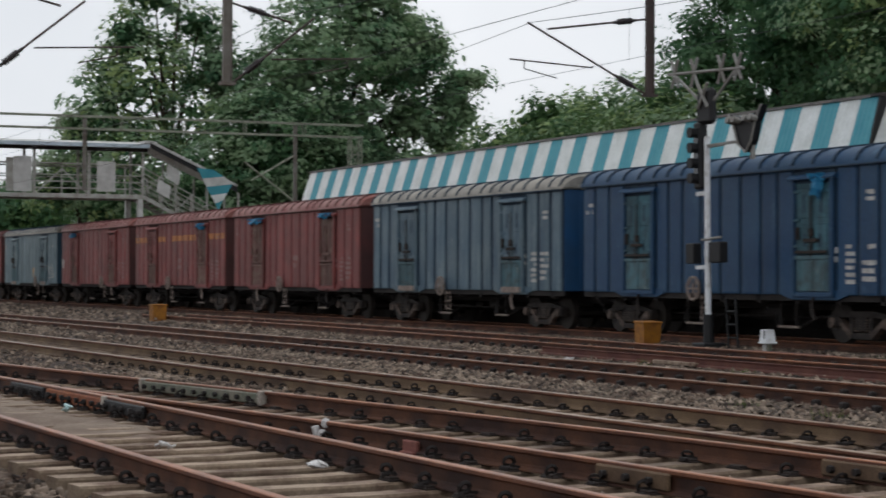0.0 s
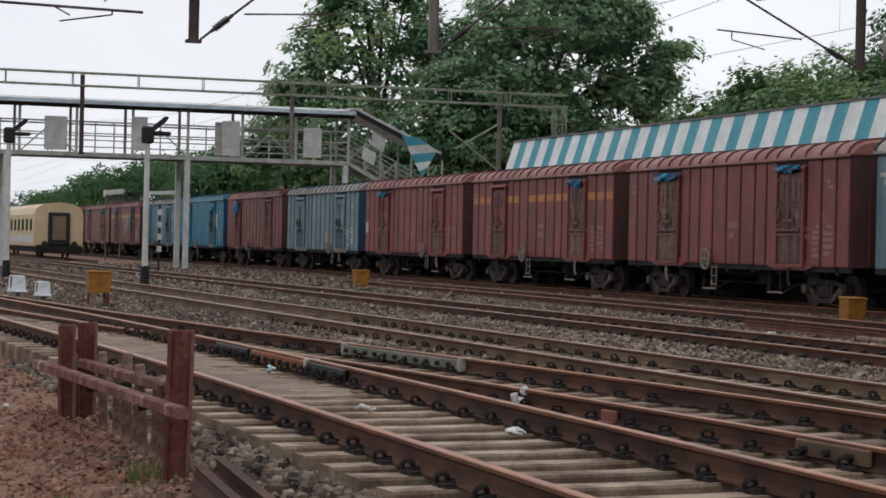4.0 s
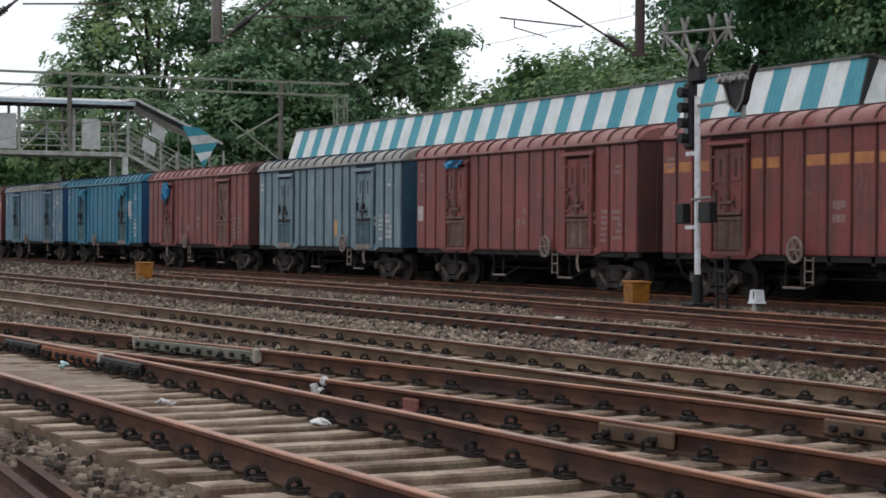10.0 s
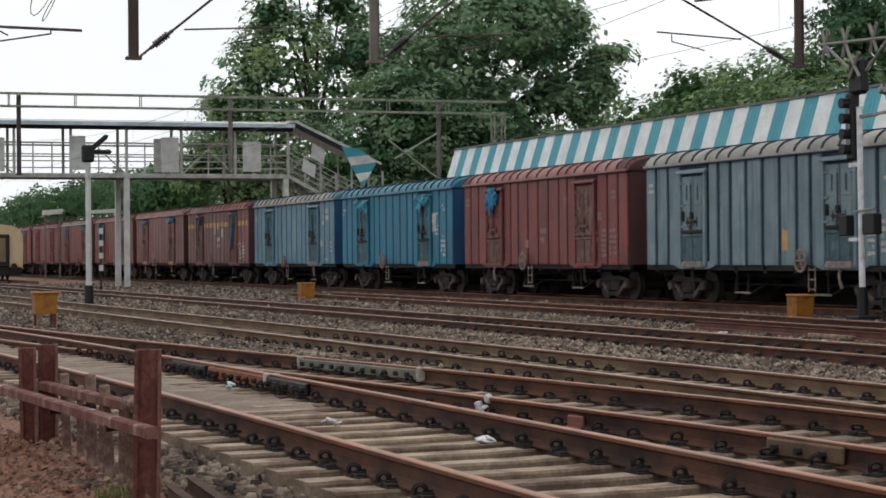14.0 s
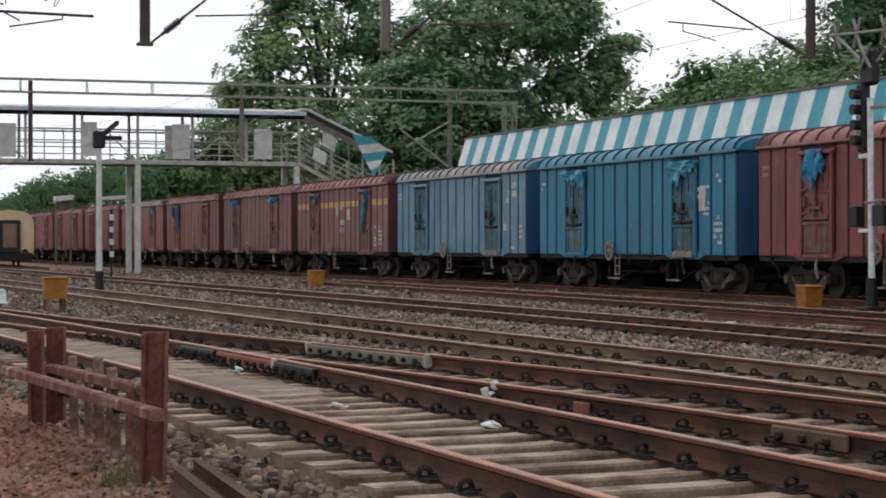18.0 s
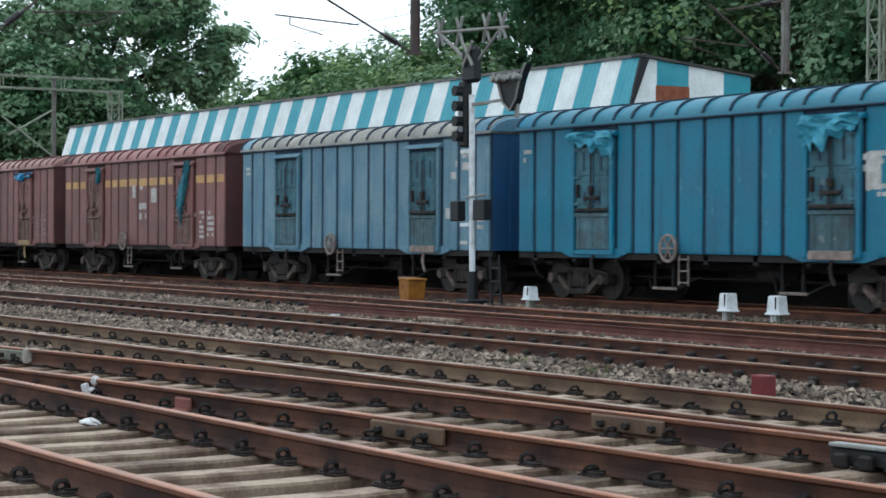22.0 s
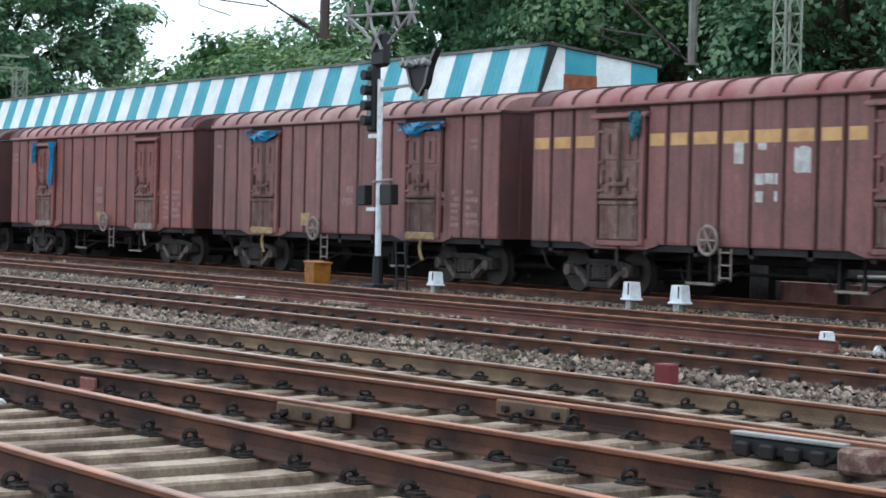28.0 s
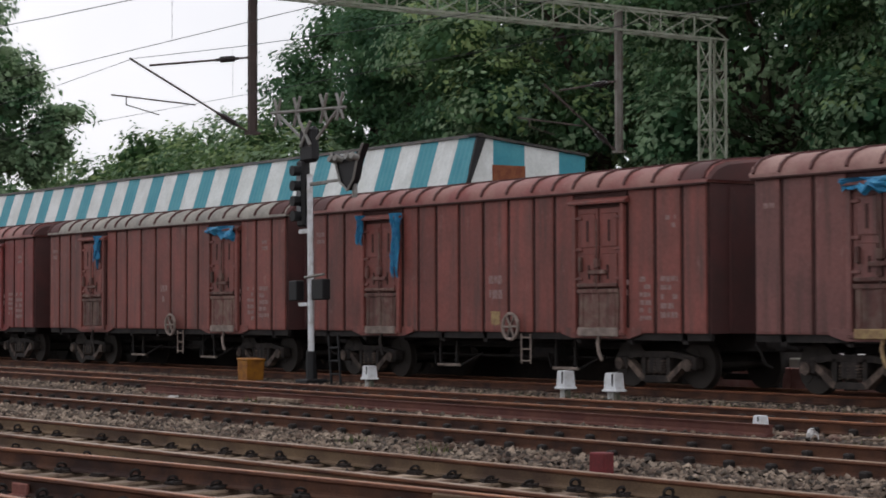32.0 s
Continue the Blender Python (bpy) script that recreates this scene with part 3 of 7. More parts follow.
        return self.add(v, f + [tuple(range(sides))[::-1], tuple(range((n - 1) * sides, n * sides))], mat)

    def mesh(self, name, mats, smooth=False):
        me = bpy.data.meshes.new(name)
        me.from_pydata(self.v, [], self.f)
        for m in mats if isinstance(mats, (list, tuple)) else [mats]:
            me.materials.append(M[m])
        if any(self.mi):
            me.polygons.foreach_set("material_index", self.mi)
        bm = bmesh.new()
        bm.from_mesh(me)
        bmesh.ops.recalc_face_normals(bm, faces=bm.faces)
        bm.to_mesh(me)
        bm.free()
        if smooth:
            me.polygons.foreach_set("use_smooth", [True] * len(me.polygons))
            me.set_sharp_from_angle(angle=radians(40))
        me.update()
        return me


def part(name, geo, mat, parent, label="", m=None, smooth=False):
    """One mesh object under a thing or a part. geo: a Geo, or a mesh to share."""
    me = geo.mesh(name, mat, smooth) if isinstance(geo, Geo) else geo
    ob = new(name, me)
    ob.parent = parent
    if m is not None:
        ob.matrix_basis = m
    if label:
        ob["label"] = label
    return ob


def thing(name, label, category, m=None, group="", kind="", geo=None, mat=None, smooth=False):
    ob = new(name, geo.mesh(name, mat, smooth) if isinstance(geo, Geo) else geo)
    if m is not None:
        ob.matrix_basis = m
    return tagged(ob, label, category, group, kind)


def raw_mesh(name, verts, faces, mats, index=None):
    """A big mesh out of numpy arrays; faces all of one size."""
    me = bpy.data.meshes.new(name)
    nv, (nf, k) = len(verts), faces.shape
    me.vertices.add(nv)
    me.vertices.foreach_set("co", np.asarray(verts, dtype=np.float32).ravel())
    me.loops.add(nf * k)
    me.loops.foreach_set("vertex_index", faces.astype(np.int32).ravel())
    me.polygons.add(nf)
    me.polygons.foreach_set("loop_start", np.arange(0, nf * k, k, dtype=np.int32))
    for m in mats:
        me.materials.append(M[m])
    if index is not None:
        me.polygons.foreach_set("material_index", index.astype(np.int32))
    me.update(calc_edges=True)
    me.validate()
    return me


# ---- ground ----
def make_ground():
    """One sheet to the horizon: fine near the camera, raised under the nearest track."""
    xs = np.unique(np.concatenate([np.linspace(-2500, -120, 12), np.linspace(-120, -45, 40), np.linspace(-45, 8, 213), np.linspace(8, 60, 14), np.linspace(60, 2500, 8)]))
    ys = np.unique(np.concatenate([np.linspace(-2500, -12, 10), np.linspace(-12, 1, 20), np.linspace(1, 24, 116), np.linspace(24, 30, 13), np.linspace(30, 70, 21), np.linspace(70, 2500, 12)]))
    gx, gy = np.meshgrid(xs, ys, indexing="ij")
    rng = np.random.default_rng(3)
    z = ground_height(gx, gy) + rng.normal(0, 0.012, gx.shape) * ((gx > -46) & (gx < 9) & (gy > 0.5) & (gy < 25))
    v = np.stack([gx, gy, z], -1).reshape(-1, 3)
    a, b = len(xs), len(ys)
    i, j = np.meshgrid(np.arange(a - 1), np.arange(b - 1), indexing="ij")
    k = (i * b + j).ravel()
    f = np.stack([k, k + b, k + b + 1, k + 1], -1)
    cx, cy = gx[:-1, :-1].ravel(), gy[:-1, :-1].ravel()
    soil = (cy < 2.75 + 0.25 * np.sin(cx * 1.7) + 0.2 * np.sin(cx * 4.1)) | (np.hypot(cx + 20, cy - 10) > 150)
    # strip under the train, shade painted into the bed colour
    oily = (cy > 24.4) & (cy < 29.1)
    dusty = track_fill(cx, cy) > 0.3
    me = raw_mesh("ground", v, f, ["ground", "soil", "undershade", "dust"], np.where(dusty, 3, np.where(oily, 2, soil.astype(int))))
    tagged(new("ground", me), "grey ballast and red soil of a railway yard", "ground", kind="structure")


def ground_height(x, y):
    """The yard: soil beside the nearest track, a ballast bank under it, then a slow fall to the far tracks."""
    z = np.interp(y, [-3000, 2.2, 2.85, 3.2, 3.6, 3.85, 6.1, 7.0, 9.2, 10.0, 11.7, 12.3, 13.9, 14.6, 17.0, 24.0, 28.9, 3000],
                  [-0.14, -0.14, -0.04, 0.03, 0.04, 0.0, 0.0, 0.0, -0.01, -0.05, -0.05, 0.03, 0.03, -0.03, -0.02, 0.02, 0.02, 0.02])
    # dust and soil fill the nearest track up to its sleepers further off
    fill = track_fill(x, y)
    z = z + fill * (0.163 - z)
    return z + 0.2 * np.exp(-(((x + 17.9) / 1.3) ** 2 + ((y - 2.1) / 0.6) ** 2))


def track_fill(x, y):
    return np.clip((-13.2 - x) / 6.0, 0, 1) * np.clip((x + 60) / 5, 0, 1) * np.interp(y - np.interp(x, [-60, -38, -28, -17], [1.9, 3.55, 4.27, 4.64]), [-0.95, -0.75, 0.7, 0.85], [0, 1, 1, 0])


make_ground()

# ---- tracks: centre line as points (x, y), rail top height, head material ----
TRACKS = {
    "near": ([(-170, -9.0), (-60, 1.9), (-38, 3.55), (-33, 3.95), (-28, 4.20), (-22, 4.49), (-17, 4.63), (-12, 4.69), (-7, 4.744), (0, 4.78), (63, 4.78)], 0.3536, "railhead"),
    "crossover": ([(-60, 2.35), (-44, 4.1), (-36, 4.95), (-28, 6.08), (-22, 7.042), (-17, 7.718), (-12, 8.179), (-7, 8.47), (0, 8.98), (13, 10.6), (17, 10.9)], 0.2625, "railhead"),
    "middle": ([(-170, 7.6), (-15, 10.74), (6, 11.15), (63, 11.6)], 0.185, "railpale"),
    "fourth": ([(-170, 13.6), (-90, 15.0), (-40, 15.55), (6, 15.5), (63, 15.6)], 0.185, "railpale"),
    "fifth": ([(-80, 21.6), (-60, 21.6), (-44, 21.2), (-33, 20.6), (-22, 20.5), (6, 21.6), (63, 22.2)], 0.20, "railhead"),
    "train": ([(-420, 26.85), (150, 26.85)], 0.20, "railhead"),
}
HALF = 0.873
RAIL = [(-0.068, 0), (0.068, 0), (0.066, 0.012), (0.018, 0.03), (0.010, 0.05), (0.010, 0.125), (0.035, 0.142), (0.0355, 0.165), (0.029, 0.172),
        (-0.029, 0.172), (-0.0355, 0.165), (-0.035, 0.142), (-0.010, 0.125), (-0.010, 0.05), (-0.018, 0.03), (-0.066, 0.012)]
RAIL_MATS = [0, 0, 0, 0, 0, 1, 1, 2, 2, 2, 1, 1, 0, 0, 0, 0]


def centre(name, x):
    """The centre line's y at x, eased at its bends, and its heading in radians."""
    px, py = zip(*TRACKS[name][0])
    w = np.linspace(-3, 3, 13)
    y = float(np.mean(np.interp(x + w, px, py)))
    y2 = float(np.mean(np.interp(x + 0.2 + w, px, py)))
    return y, math.atan((y2 - y) / 0.2)


def rail_geo(name, side):
    px = [p[0] for p in TRACKS[name][0]]
    if len(px) == 2:
        xs = px
    else:
        xs = [x for x in np.arange(px[0] + 3, -60, 6)] + [x for x in np.arange(max(px[0] + 3, -60), px[-1] - 3, 1.0)] + [px[-1] - 3]
    g = Geo()
    n = len(RAIL)
    v, f, mi = [], [], []
    for x in xs:
        y, h = centre(name, x)
        for a, b in RAIL:
            o = side * HALF + a
            v.append((x - math.sin(h) * o, y + math.cos(h) * o, b - 0.172))
    for k in range(len(xs) - 1):
        for i in range(n):
            f.append((k * n + i, k * n + (i + 1) % n, (k + 1) * n + (i + 1) % n, (k + 1) * n + i))
            mi.append(RAIL_MATS[i])
    f += [tuple(range(n)), tuple(range((len(xs) - 1) * n, len(xs) * n))]
    g.v, g.f, g.mi = v, f, mi + [0, 0]
    return g


def sleeper_mesh(top="sleeper"):
    """Concrete sleeper: wide ends, waisted middle, sloping sides."""
    g = Geo()
    secs = [(-1.375, .135, .122, 0.0), (-0.95, .135, .115, 0.0), (-0.45, .122, .105, -0.012), (0.45, .122, .105, -0.012), (0.95, .135, .115, 0.0), (1.375, .135, .122, 0.0)]
    v = []
    for y, wb, wt, dz in secs:
        v += [(-wb, y, -0.21), (wb, y, -0.21), (wb - 0.004, y, -0.018 + dz), (wt, y, dz), (-wt, y, dz), (-wb + 0.004, y, -0.018 + dz)]
    f = []
    for s in range(5):
        for k in range(6):
            f.append((s * 6 + k, s * 6 + (k + 1) % 6, s * 6 + 6 + (k + 1) % 6, s * 6 + 6 + k))
    f += [tuple(range(6)), tuple(range(30, 36))]
    g.add(v, f)
    # worn top; flanks and ends in a darker colour that paints their shade
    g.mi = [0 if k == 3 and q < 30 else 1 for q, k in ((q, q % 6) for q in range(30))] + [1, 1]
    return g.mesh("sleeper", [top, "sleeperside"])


def clip_mesh():
    """Spring rail clip: a round bar looped upwards, with its shoulder block."""
    g = Geo()
    g.ring((0.0, 0.10, 0.055), (1.0, -0.3, 0.4), 0.035, 0.0165, 10, 4)
    g.tube((0.03, 0.10, 0.03), (0.045, 0.015, 0.035), 0.014, sides=4)
    g.tube((-0.03, 0.10, 0.03), (-0.05, 0.03, 0.03), 0.014, sides=4)
    g.box(-0.035, 0.035, 0.075, 0.13, -0.01, 0.03, c=0.008)
    return g.mesh("rail_clip", "clip")


def pad_mesh():
    """Pad under the rail foot, proud of the sleeper on both sides; its black paints the shade there."""
    g = Geo()
    g.box(-0.10, 0.10, -0.155, 0.155, -0.004, 0.011, c=0.004)
    g.box(-0.085, 0.085, 0.075, 0.15, 0.008, 0.028, c=0.006)
    g.box(-0.085, 0.085, -0.15, -0.075, 0.008, 0.028, c=0.006)
    return g.mesh("rail_pad", "railpad")


def low_clip_mesh(lean, lift):
    """The same clip driven home: the loop lies low over its shoulder block."""
    g = Geo()
    g.ring((0.0, 0.085, 0.035 + lift), (0.75, -0.3, 0.55 + lean), 0.043, 0.015, 9, 4)
    g.tube((0.05, 0.10, 0.03), (0.06, 0.01, 0.03), 0.014, sides=4)
    g.tube((-0.05, 0.10, 0.03), (-0.06, 0.02, 0.025), 0.014, sides=4)
    g.box(-0.075, 0.075, 0.03, 0.13, -0.01, 0.022, c=0.008)
    return g.mesh("rail_clip", "clip")


SLEEPER, OILED, CLIP, PAD = sleeper_mesh(), sleeper_mesh("sleeperoiled"), clip_mesh(), pad_mesh()
LOW_CLIPS = [low_clip_mesh(0.0, 0.0), low_clip_mesh(0.5, 0.012), low_clip_mesh(-0.35, 0.02)]


def make_track(name, near0, near1, label, clips=True, loose_clips=False):
    pts, top, head = TRACKS[name]
    t = thing("railway_track", label, "railway track", pose(0, 0, top), kind="structure")
    for side in (-1, 1):
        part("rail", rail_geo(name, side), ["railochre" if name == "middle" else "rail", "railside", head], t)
    rng = random.Random(name)
    x0, x1 = pts[0][0] + 3, min(pts[-1][0] - 3, 60)
    rest, lc = Geo(), Geo()
    k = math.ceil(max(x0, -150) / 0.645)
    while k * 0.645 < x1:
        x = k * 0.645 + rng.uniform(-0.02, 0.02) + (0.085 if name == "near" else 0)
        y, h = centre(name, x)
        # the long bearers of the turnout lie square to the crossover
        skew = 5.0 * min(1, max(0, (x + 24) / 6)) if name == "near" else 0.0
        m = pose(x, y, -0.178, 0, 0, math.degrees(h) + skew + rng.uniform(-0.8, 0.8))
        if near0 < x < near1:
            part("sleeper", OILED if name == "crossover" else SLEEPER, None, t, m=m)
            for sy in (-HALF, HALF):
                if clips and x > -24:
                    part("rail_pad", PAD, None, t, m=m @ pose(rng.uniform(-0.02, 0.02), sy, 0))
                for side in (-1, 1):
                    if clips and rng.random() < 0.94:
                        part("rail_clip", CLIP if name == "near" or rng.random() < 0.15 else rng.choice(LOW_CLIPS), None, t, m=m @ pose(0, sy + side * 0.03, 0.006, rng.uniform(-10, 10), 0, (0 if side > 0 else 180) + rng.uniform(-16, 16)))
                    elif loose_clips:
                        lc.box(-.06, .06, sy + side * 0.1 - 0.05, sy + side * 0.1 + 0.05, 0.0, 0.09, c=0.02, m=m)
        else:
            rest.box(-0.12, 0.12, -1.37, 1.37, -0.2, 0.0, m=m)
        k += 1
    if rest.v:
        tagged(part("sleepers_beyond", rest, "sleeper", t), "far concrete sleepers", kind="stuff")
    if lc.v:
        tagged(part("rail_clips", lc, "clip", t), "small dark rail clips", kind="stuff")
    return t


# ---- overhead portals ----
def lattice(g, p, q, w, h, step, r=0.03, brace=True):
    """A four-chord lattice beam from p to q."""
    p, q = Vector(p), Vector(q)
    d = q - p
    n = max(2, round(d.length / step))
    ax = d.normalized()
    side = Vector((0, 0, 1)).cross(ax) if abs(ax.z) < 0.9 else Vector((1, 0, 0))
    side.normalize()
    up = ax.cross(side).normalized()
    ch = [side * (a * w / 2) + up * (b * h / 2) for a, b in ((-1, -1), (1, -1), (1, 1), (-1, 1))]
    for c in ch:
        g.tube(p + c, q + c, r * 1.5, sides=4)
    for i in range(n):
        a, b = p + d * (i / n), p + d * ((i + 1) / n)
        for k in range(4):
            c0, c1 = ch[k], ch[(k + 1) % 4]
            if brace:
                g.tube(a + (c0 if i % 2 else c1), b + (c1 if i % 2 else c0), r * 0.7, sides=4)
            g.tube(a + c0, a + c1, r * 0.8, sides=4)


def make_portal(x, y_near, drops, label, step, brace, top=10.15, y_far=41.6):
    t = thing("overhead_line_portal", label, "overhead line portal", pose(x, 0, 0))
    beam = Geo()
    lattice(beam, (0, y_near, top), (0, y_far, top), 0.5, 0.66, step, 0.03 if brace else 0.042, brace)
    part("beam", beam, "greenlattice", t, "grey-green lattice beam")
    for y in (y_near + 0.3, y_far - 0.4):
        leg = Geo()
        lattice(leg, (0, y, 0.0), (0, y, top - 0.35), 0.5, 0.62, 0.9)
        part("leg", leg, "greenlattice", t, "grey-green lattice column")
    for y, bottom, mat, tip in drops:
        d = Geo()
        d.box(-0.06, 0.06, y - 0.11, y - 0.095, bottom, top + 0.25)
        d.box(-0.06, 0.06, y + 0.095, y + 0.11, bottom, top + 0.25)
        d.box(-0.012, 0.012, y - 0.095, y + 0.095, bottom, top + 0.25)
        d.box(-0.12, 0.12, y - 0.17, y + 0.17, bottom - 0.02, bottom + 0.05)
        arm = part("drop_arm", d, mat, t, "hanging steel drop arm")
        if tip:
            ty, tz = tip
            s_ = 1 if ty > y else -1
            a, b = Vector((0, y + s_ * 0.15, bottom + 0.06)), Vector((0, ty, tz))
            stay = Vector((0, y + s_ * 0.12, tz + 0.25)), Vector((0, ty - s_ * 0.55, tz - 0.14))
            for p, q in ((a, b), stay):
                cant = Geo()
                cant.tube(p, q, 0.03, sides=6)
                part("cantilever", cant, "rustmast", arm, "thin cantilever tube")
                dd = (q - p).normalized()
                ins = Geo()
                for k in range(6):
                    c = p + dd * (0.42 + 0.07 * k)
                    ins.tube(c, c + dd * 0.035, 0.085, sides=8)
                ins.tube(p + dd * 0.3, p + dd * 0.95, 0.045, sides=6)
                part("insulator", ins, "porcelain", arm, "ribbed dark insulator")
            reg = Geo()
            m_ = a.lerp(b, 0.42)
            reg.tube(m_ + Vector((0, s_ * 0.1, -0.1)), m_ + Vector((0, s_ * 2.4, 0.02)), 0.022, sides=5)
            reg.tube(m_ + Vector((0, s_ * 2.0, 0.0)), m_ + Vector((0, s_ * 2.0, -0.2)), 0.016, sides=5)
            reg.tube(m_ + Vector((0, s_ * 2.0, -0.2)), m_ + Vector((0, s_ * 1.1, -0.4)), 0.016, sides=5)
            part("registration_arm", reg, "rustmast", arm, "thin registration arm")
    return t


DROPS_A = [(8.7, 6.05, "rustmast", (11.0, 7.85)), (14.36, 6.1, "mast", (16.5, 7.75)), (25.55, 6.25, "rustmast", (22.1, 7.95)), (37.6, 6.3, "mast", (34.9, 8.1))]
portal_a = make_portal(-46.0, -3.0, DROPS_A + [(3.2, 5.9, "rustmast", None)], "grey-green lattice portal over the yard with drop arms", 1.3, True)
portal_b = make_portal(-107.0, -3.0, [(14.5, 5.9, "rustmast", None), (25.6, 6.2, "mast", None), (37.3, 5.6, "mast", None)], "far lattice portal with grey drop arms", 3.4, False, 9.75, 41.2)
for ya, za, yb, zb in ((37.2, 5.85, 34.4, 7.9), (37.2, 8.3, 34.8, 6.9)):
    g_ = Geo()
    g_.tube((0, ya, za), (0, yb, zb), 0.055, sides=6)
    part("cantilever", g_, "greenlattice", portal_b, "pale cantilever tube")

# the cantilever over the nearest tracks: tube, stay, steady arms and jumper wires
for n_, (ya, za, yb, zb, r_) in enumerate([(3.3, 6.73, 7.55, 6.65, 0.034), (3.3, 6.86, 5.57, 6.85, 0.022), (5.5, 6.71, 5.93, 6.5, 0.02), (5.7, 6.36, 6.86, 6.56, 0.02), (6.86, 6.56, 6.86, 6.65, 0.02),
                                           (3.3, 6.4, 6.3, 7.88, 0.036), (3.3, 6.4, 5.6, 8.1, 0.03), (5.62, 7.54, 5.62, 6.85, 0.016)]):
    g_ = Geo()
    g_.tube((0, ya, za), (0, yb, zb), r_, sides=6)
    part("cantilever" if r_ > 0.025 else "steady_arm", g_, "rustmast", portal_a)
for n_, (y_, z_, w_, h_, turn_) in enumerate([(6.65, 7.45, 0.34, 0.5, 15), (6.9, 7.25, 0.3, 0.42, -30)]):
    g_ = Geo()
    pts_ = [(0, y_ + w_ * math.sin(2 * math.pi * i / 14 + turn_) * (0.5 + 0.5 * i / 14), z_ + h_ * math.cos(2 * math.pi * i / 14)) for i in range(15)]
    g_.sweep(pts_, 0.012, 4)
    part("jumper_wire", g_, "wire", portal_a, "looped jumper wire")


# ---- platform and its striped canopy ----
def make_platform():
    g = Geo()
    g.box(-260, -33.4, 29.0, 37.0, 0.0, 0.95, c=0.03)
    # face and end cap coloured near-black for the shade behind the train
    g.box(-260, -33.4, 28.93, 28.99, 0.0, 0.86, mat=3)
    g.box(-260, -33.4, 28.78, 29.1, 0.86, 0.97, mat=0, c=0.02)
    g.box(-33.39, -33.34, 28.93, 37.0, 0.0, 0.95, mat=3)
    # past the ramp the face is a low pink wall behind short dark posts, with the platform set back
    g.box(-33.33, 60, 32.0, 37.0, 0.0, 0.66, c=0.03)
    ob = tagged(new("platform", g.mesh("platform", ["concrete", "pinkwall", "panel", "undershade"])), "low concrete railway platform with a pink wall beyond the train", "platform", kind="structure")
    for k in range(16):
        x = -33.3 + 2.66 * k
        g = Geo()
        g.box(x, x + 2.64, 29.5, 29.66, 0.0, 0.53, c=0.01)
        part("wall_panel", g, "pinkwall" if k % 3 else "pinkdeep", ob, "faded pink wall panel")
        g = Geo()
        g.box(x, x + 2.64, 29.40, 29.5, -0.02, 0.10, c=0.015)
        part("ledge", g, "concrete", ob, "low concrete ledge")
    for k in range(9):
        g = Geo()
        g.box(-0.12, 0.12, -0.08, 0.08, -0.05, 1.0, c=0.02)
        g.box(-0.16, 0.16, -0.1, 0.1, -0.05, 0.08, c=0.015)
        thing("wall_post", "short dark iron post before the pink wall", "post", pose(-32.85 + 2.08 * k, 29.2, 0), group="posts before the pink wall", geo=g, mat="under")
    for k, (x, w, h) in enumerate([(-29.5, 0.95, 0.15), (-28.3, 0.5, 0.12), (-27.9, 0.35, 0.16), (-27.0, 0.9, 0.16), (-25.9, 0.45, 0.3), (-25.0, 1.1, 0.22), (-23.2, 0.8, 0.2)]):
        g = Geo()
        rr = random.Random(400 + k)
        for q in range(3):
            g.box(-w / 2 + w * q / 3, -w / 2 + w * (q + 1) / 3 - 0.03, -0.12, 0.12, 0, h * rr.uniform(0.55, 1.0), c=0.04, m=pose(0, 0, 0, rr.uniform(-4, 4), rr.uniform(-4, 4), rr.uniform(-3, 3)))
        thing("stone_slab", "pale broken stone slabs lying on the low platform", "stone", pose(x - 2.2, 32.2, 0.66), group="slabs on the low platform", geo=g, mat="litter")
    x0, x1 = -84.6, -42.62
    t = thing("platform_canopy", "platform canopy with sky-blue and white striped steep roof sheets", "canopy", pose(0, 0, 0))
    n = 48
    step = (x1 - x0) / n
    for k in range(n):
        # the white sheets are a little wider than the blue ones
        a, b = x0 + (k + 0.05 * (k % 2)) * step, x0 + (k + 1 + 0.05 * (1 - k % 2)) * step
        g = Geo()
        c = 4  # corrugations on each sheet
        prof = []
        for i in range(c * 2 + 1):
            prof.append((a + (b - a) * i / (c * 2), 0.012 if i % 2 else 0.0))
        v, f = [], []
        for y, z in ((29.75, 4.75), (30.20, 6.18)):
            for px_, off in prof:
                v.append((px_, y - off, z))
        for y, z in ((29.77, 4.75), (30.22, 6.18)):
            for px_, off in prof:
                v.append((px_, y - off, z))
        q = len(prof)
        for i in range(q - 1):
            f += [(i, i + 1, q + i + 1, q + i), (2 * q + i, 3 * q + i, 3 * q + i + 1, 2 * q + i + 1), (i, 2 * q + i, 2 * q + i + 1, i + 1), (q + i, q + i + 1, 3 * q + i + 1, 3 * q + i)]
        f += [(0, q, 3 * q, 2 * q), (q - 1, 3 * q - 1, 4 * q - 1, 2 * q - 1)]
        g.add(v, f)
        part("roof_sheet", g, "stripewhite" if k % 2 == 0 else "stripeblue", t, "white sheet" if k % 2 == 0 else "sky-blue sheet")
    g = Geo()
    g.prism([(30.14, 6.16), (30.24, 6.25), (30.34, 6.23), (30.28, 6.14)], "x", x0 - 0.1, x1 + 0.1)
    part("ridge_cap", g, "roofedge", t, "dark tarred edge")
    g = Geo()
    g.prism([(30.26, 6.14), (30.26, 6.22), (33.6, 5.88), (33.6, 5.80)], "x", x0, x1)
    part("roof", g, "stripewhite", t)
    # striped gable at the near end
    gy = [30.22, 30.68, 31.68, 32.8, 33.67]
    for k in range(4):
        ya, yb = gy[k], gy[k + 1]
        za, zb = 6.16 - (ya - 30.2) * 0.1, 6.16 - (yb - 30.2) * 0.1
        g = Geo()
        low = 5.465 if k == 1 else 4.3
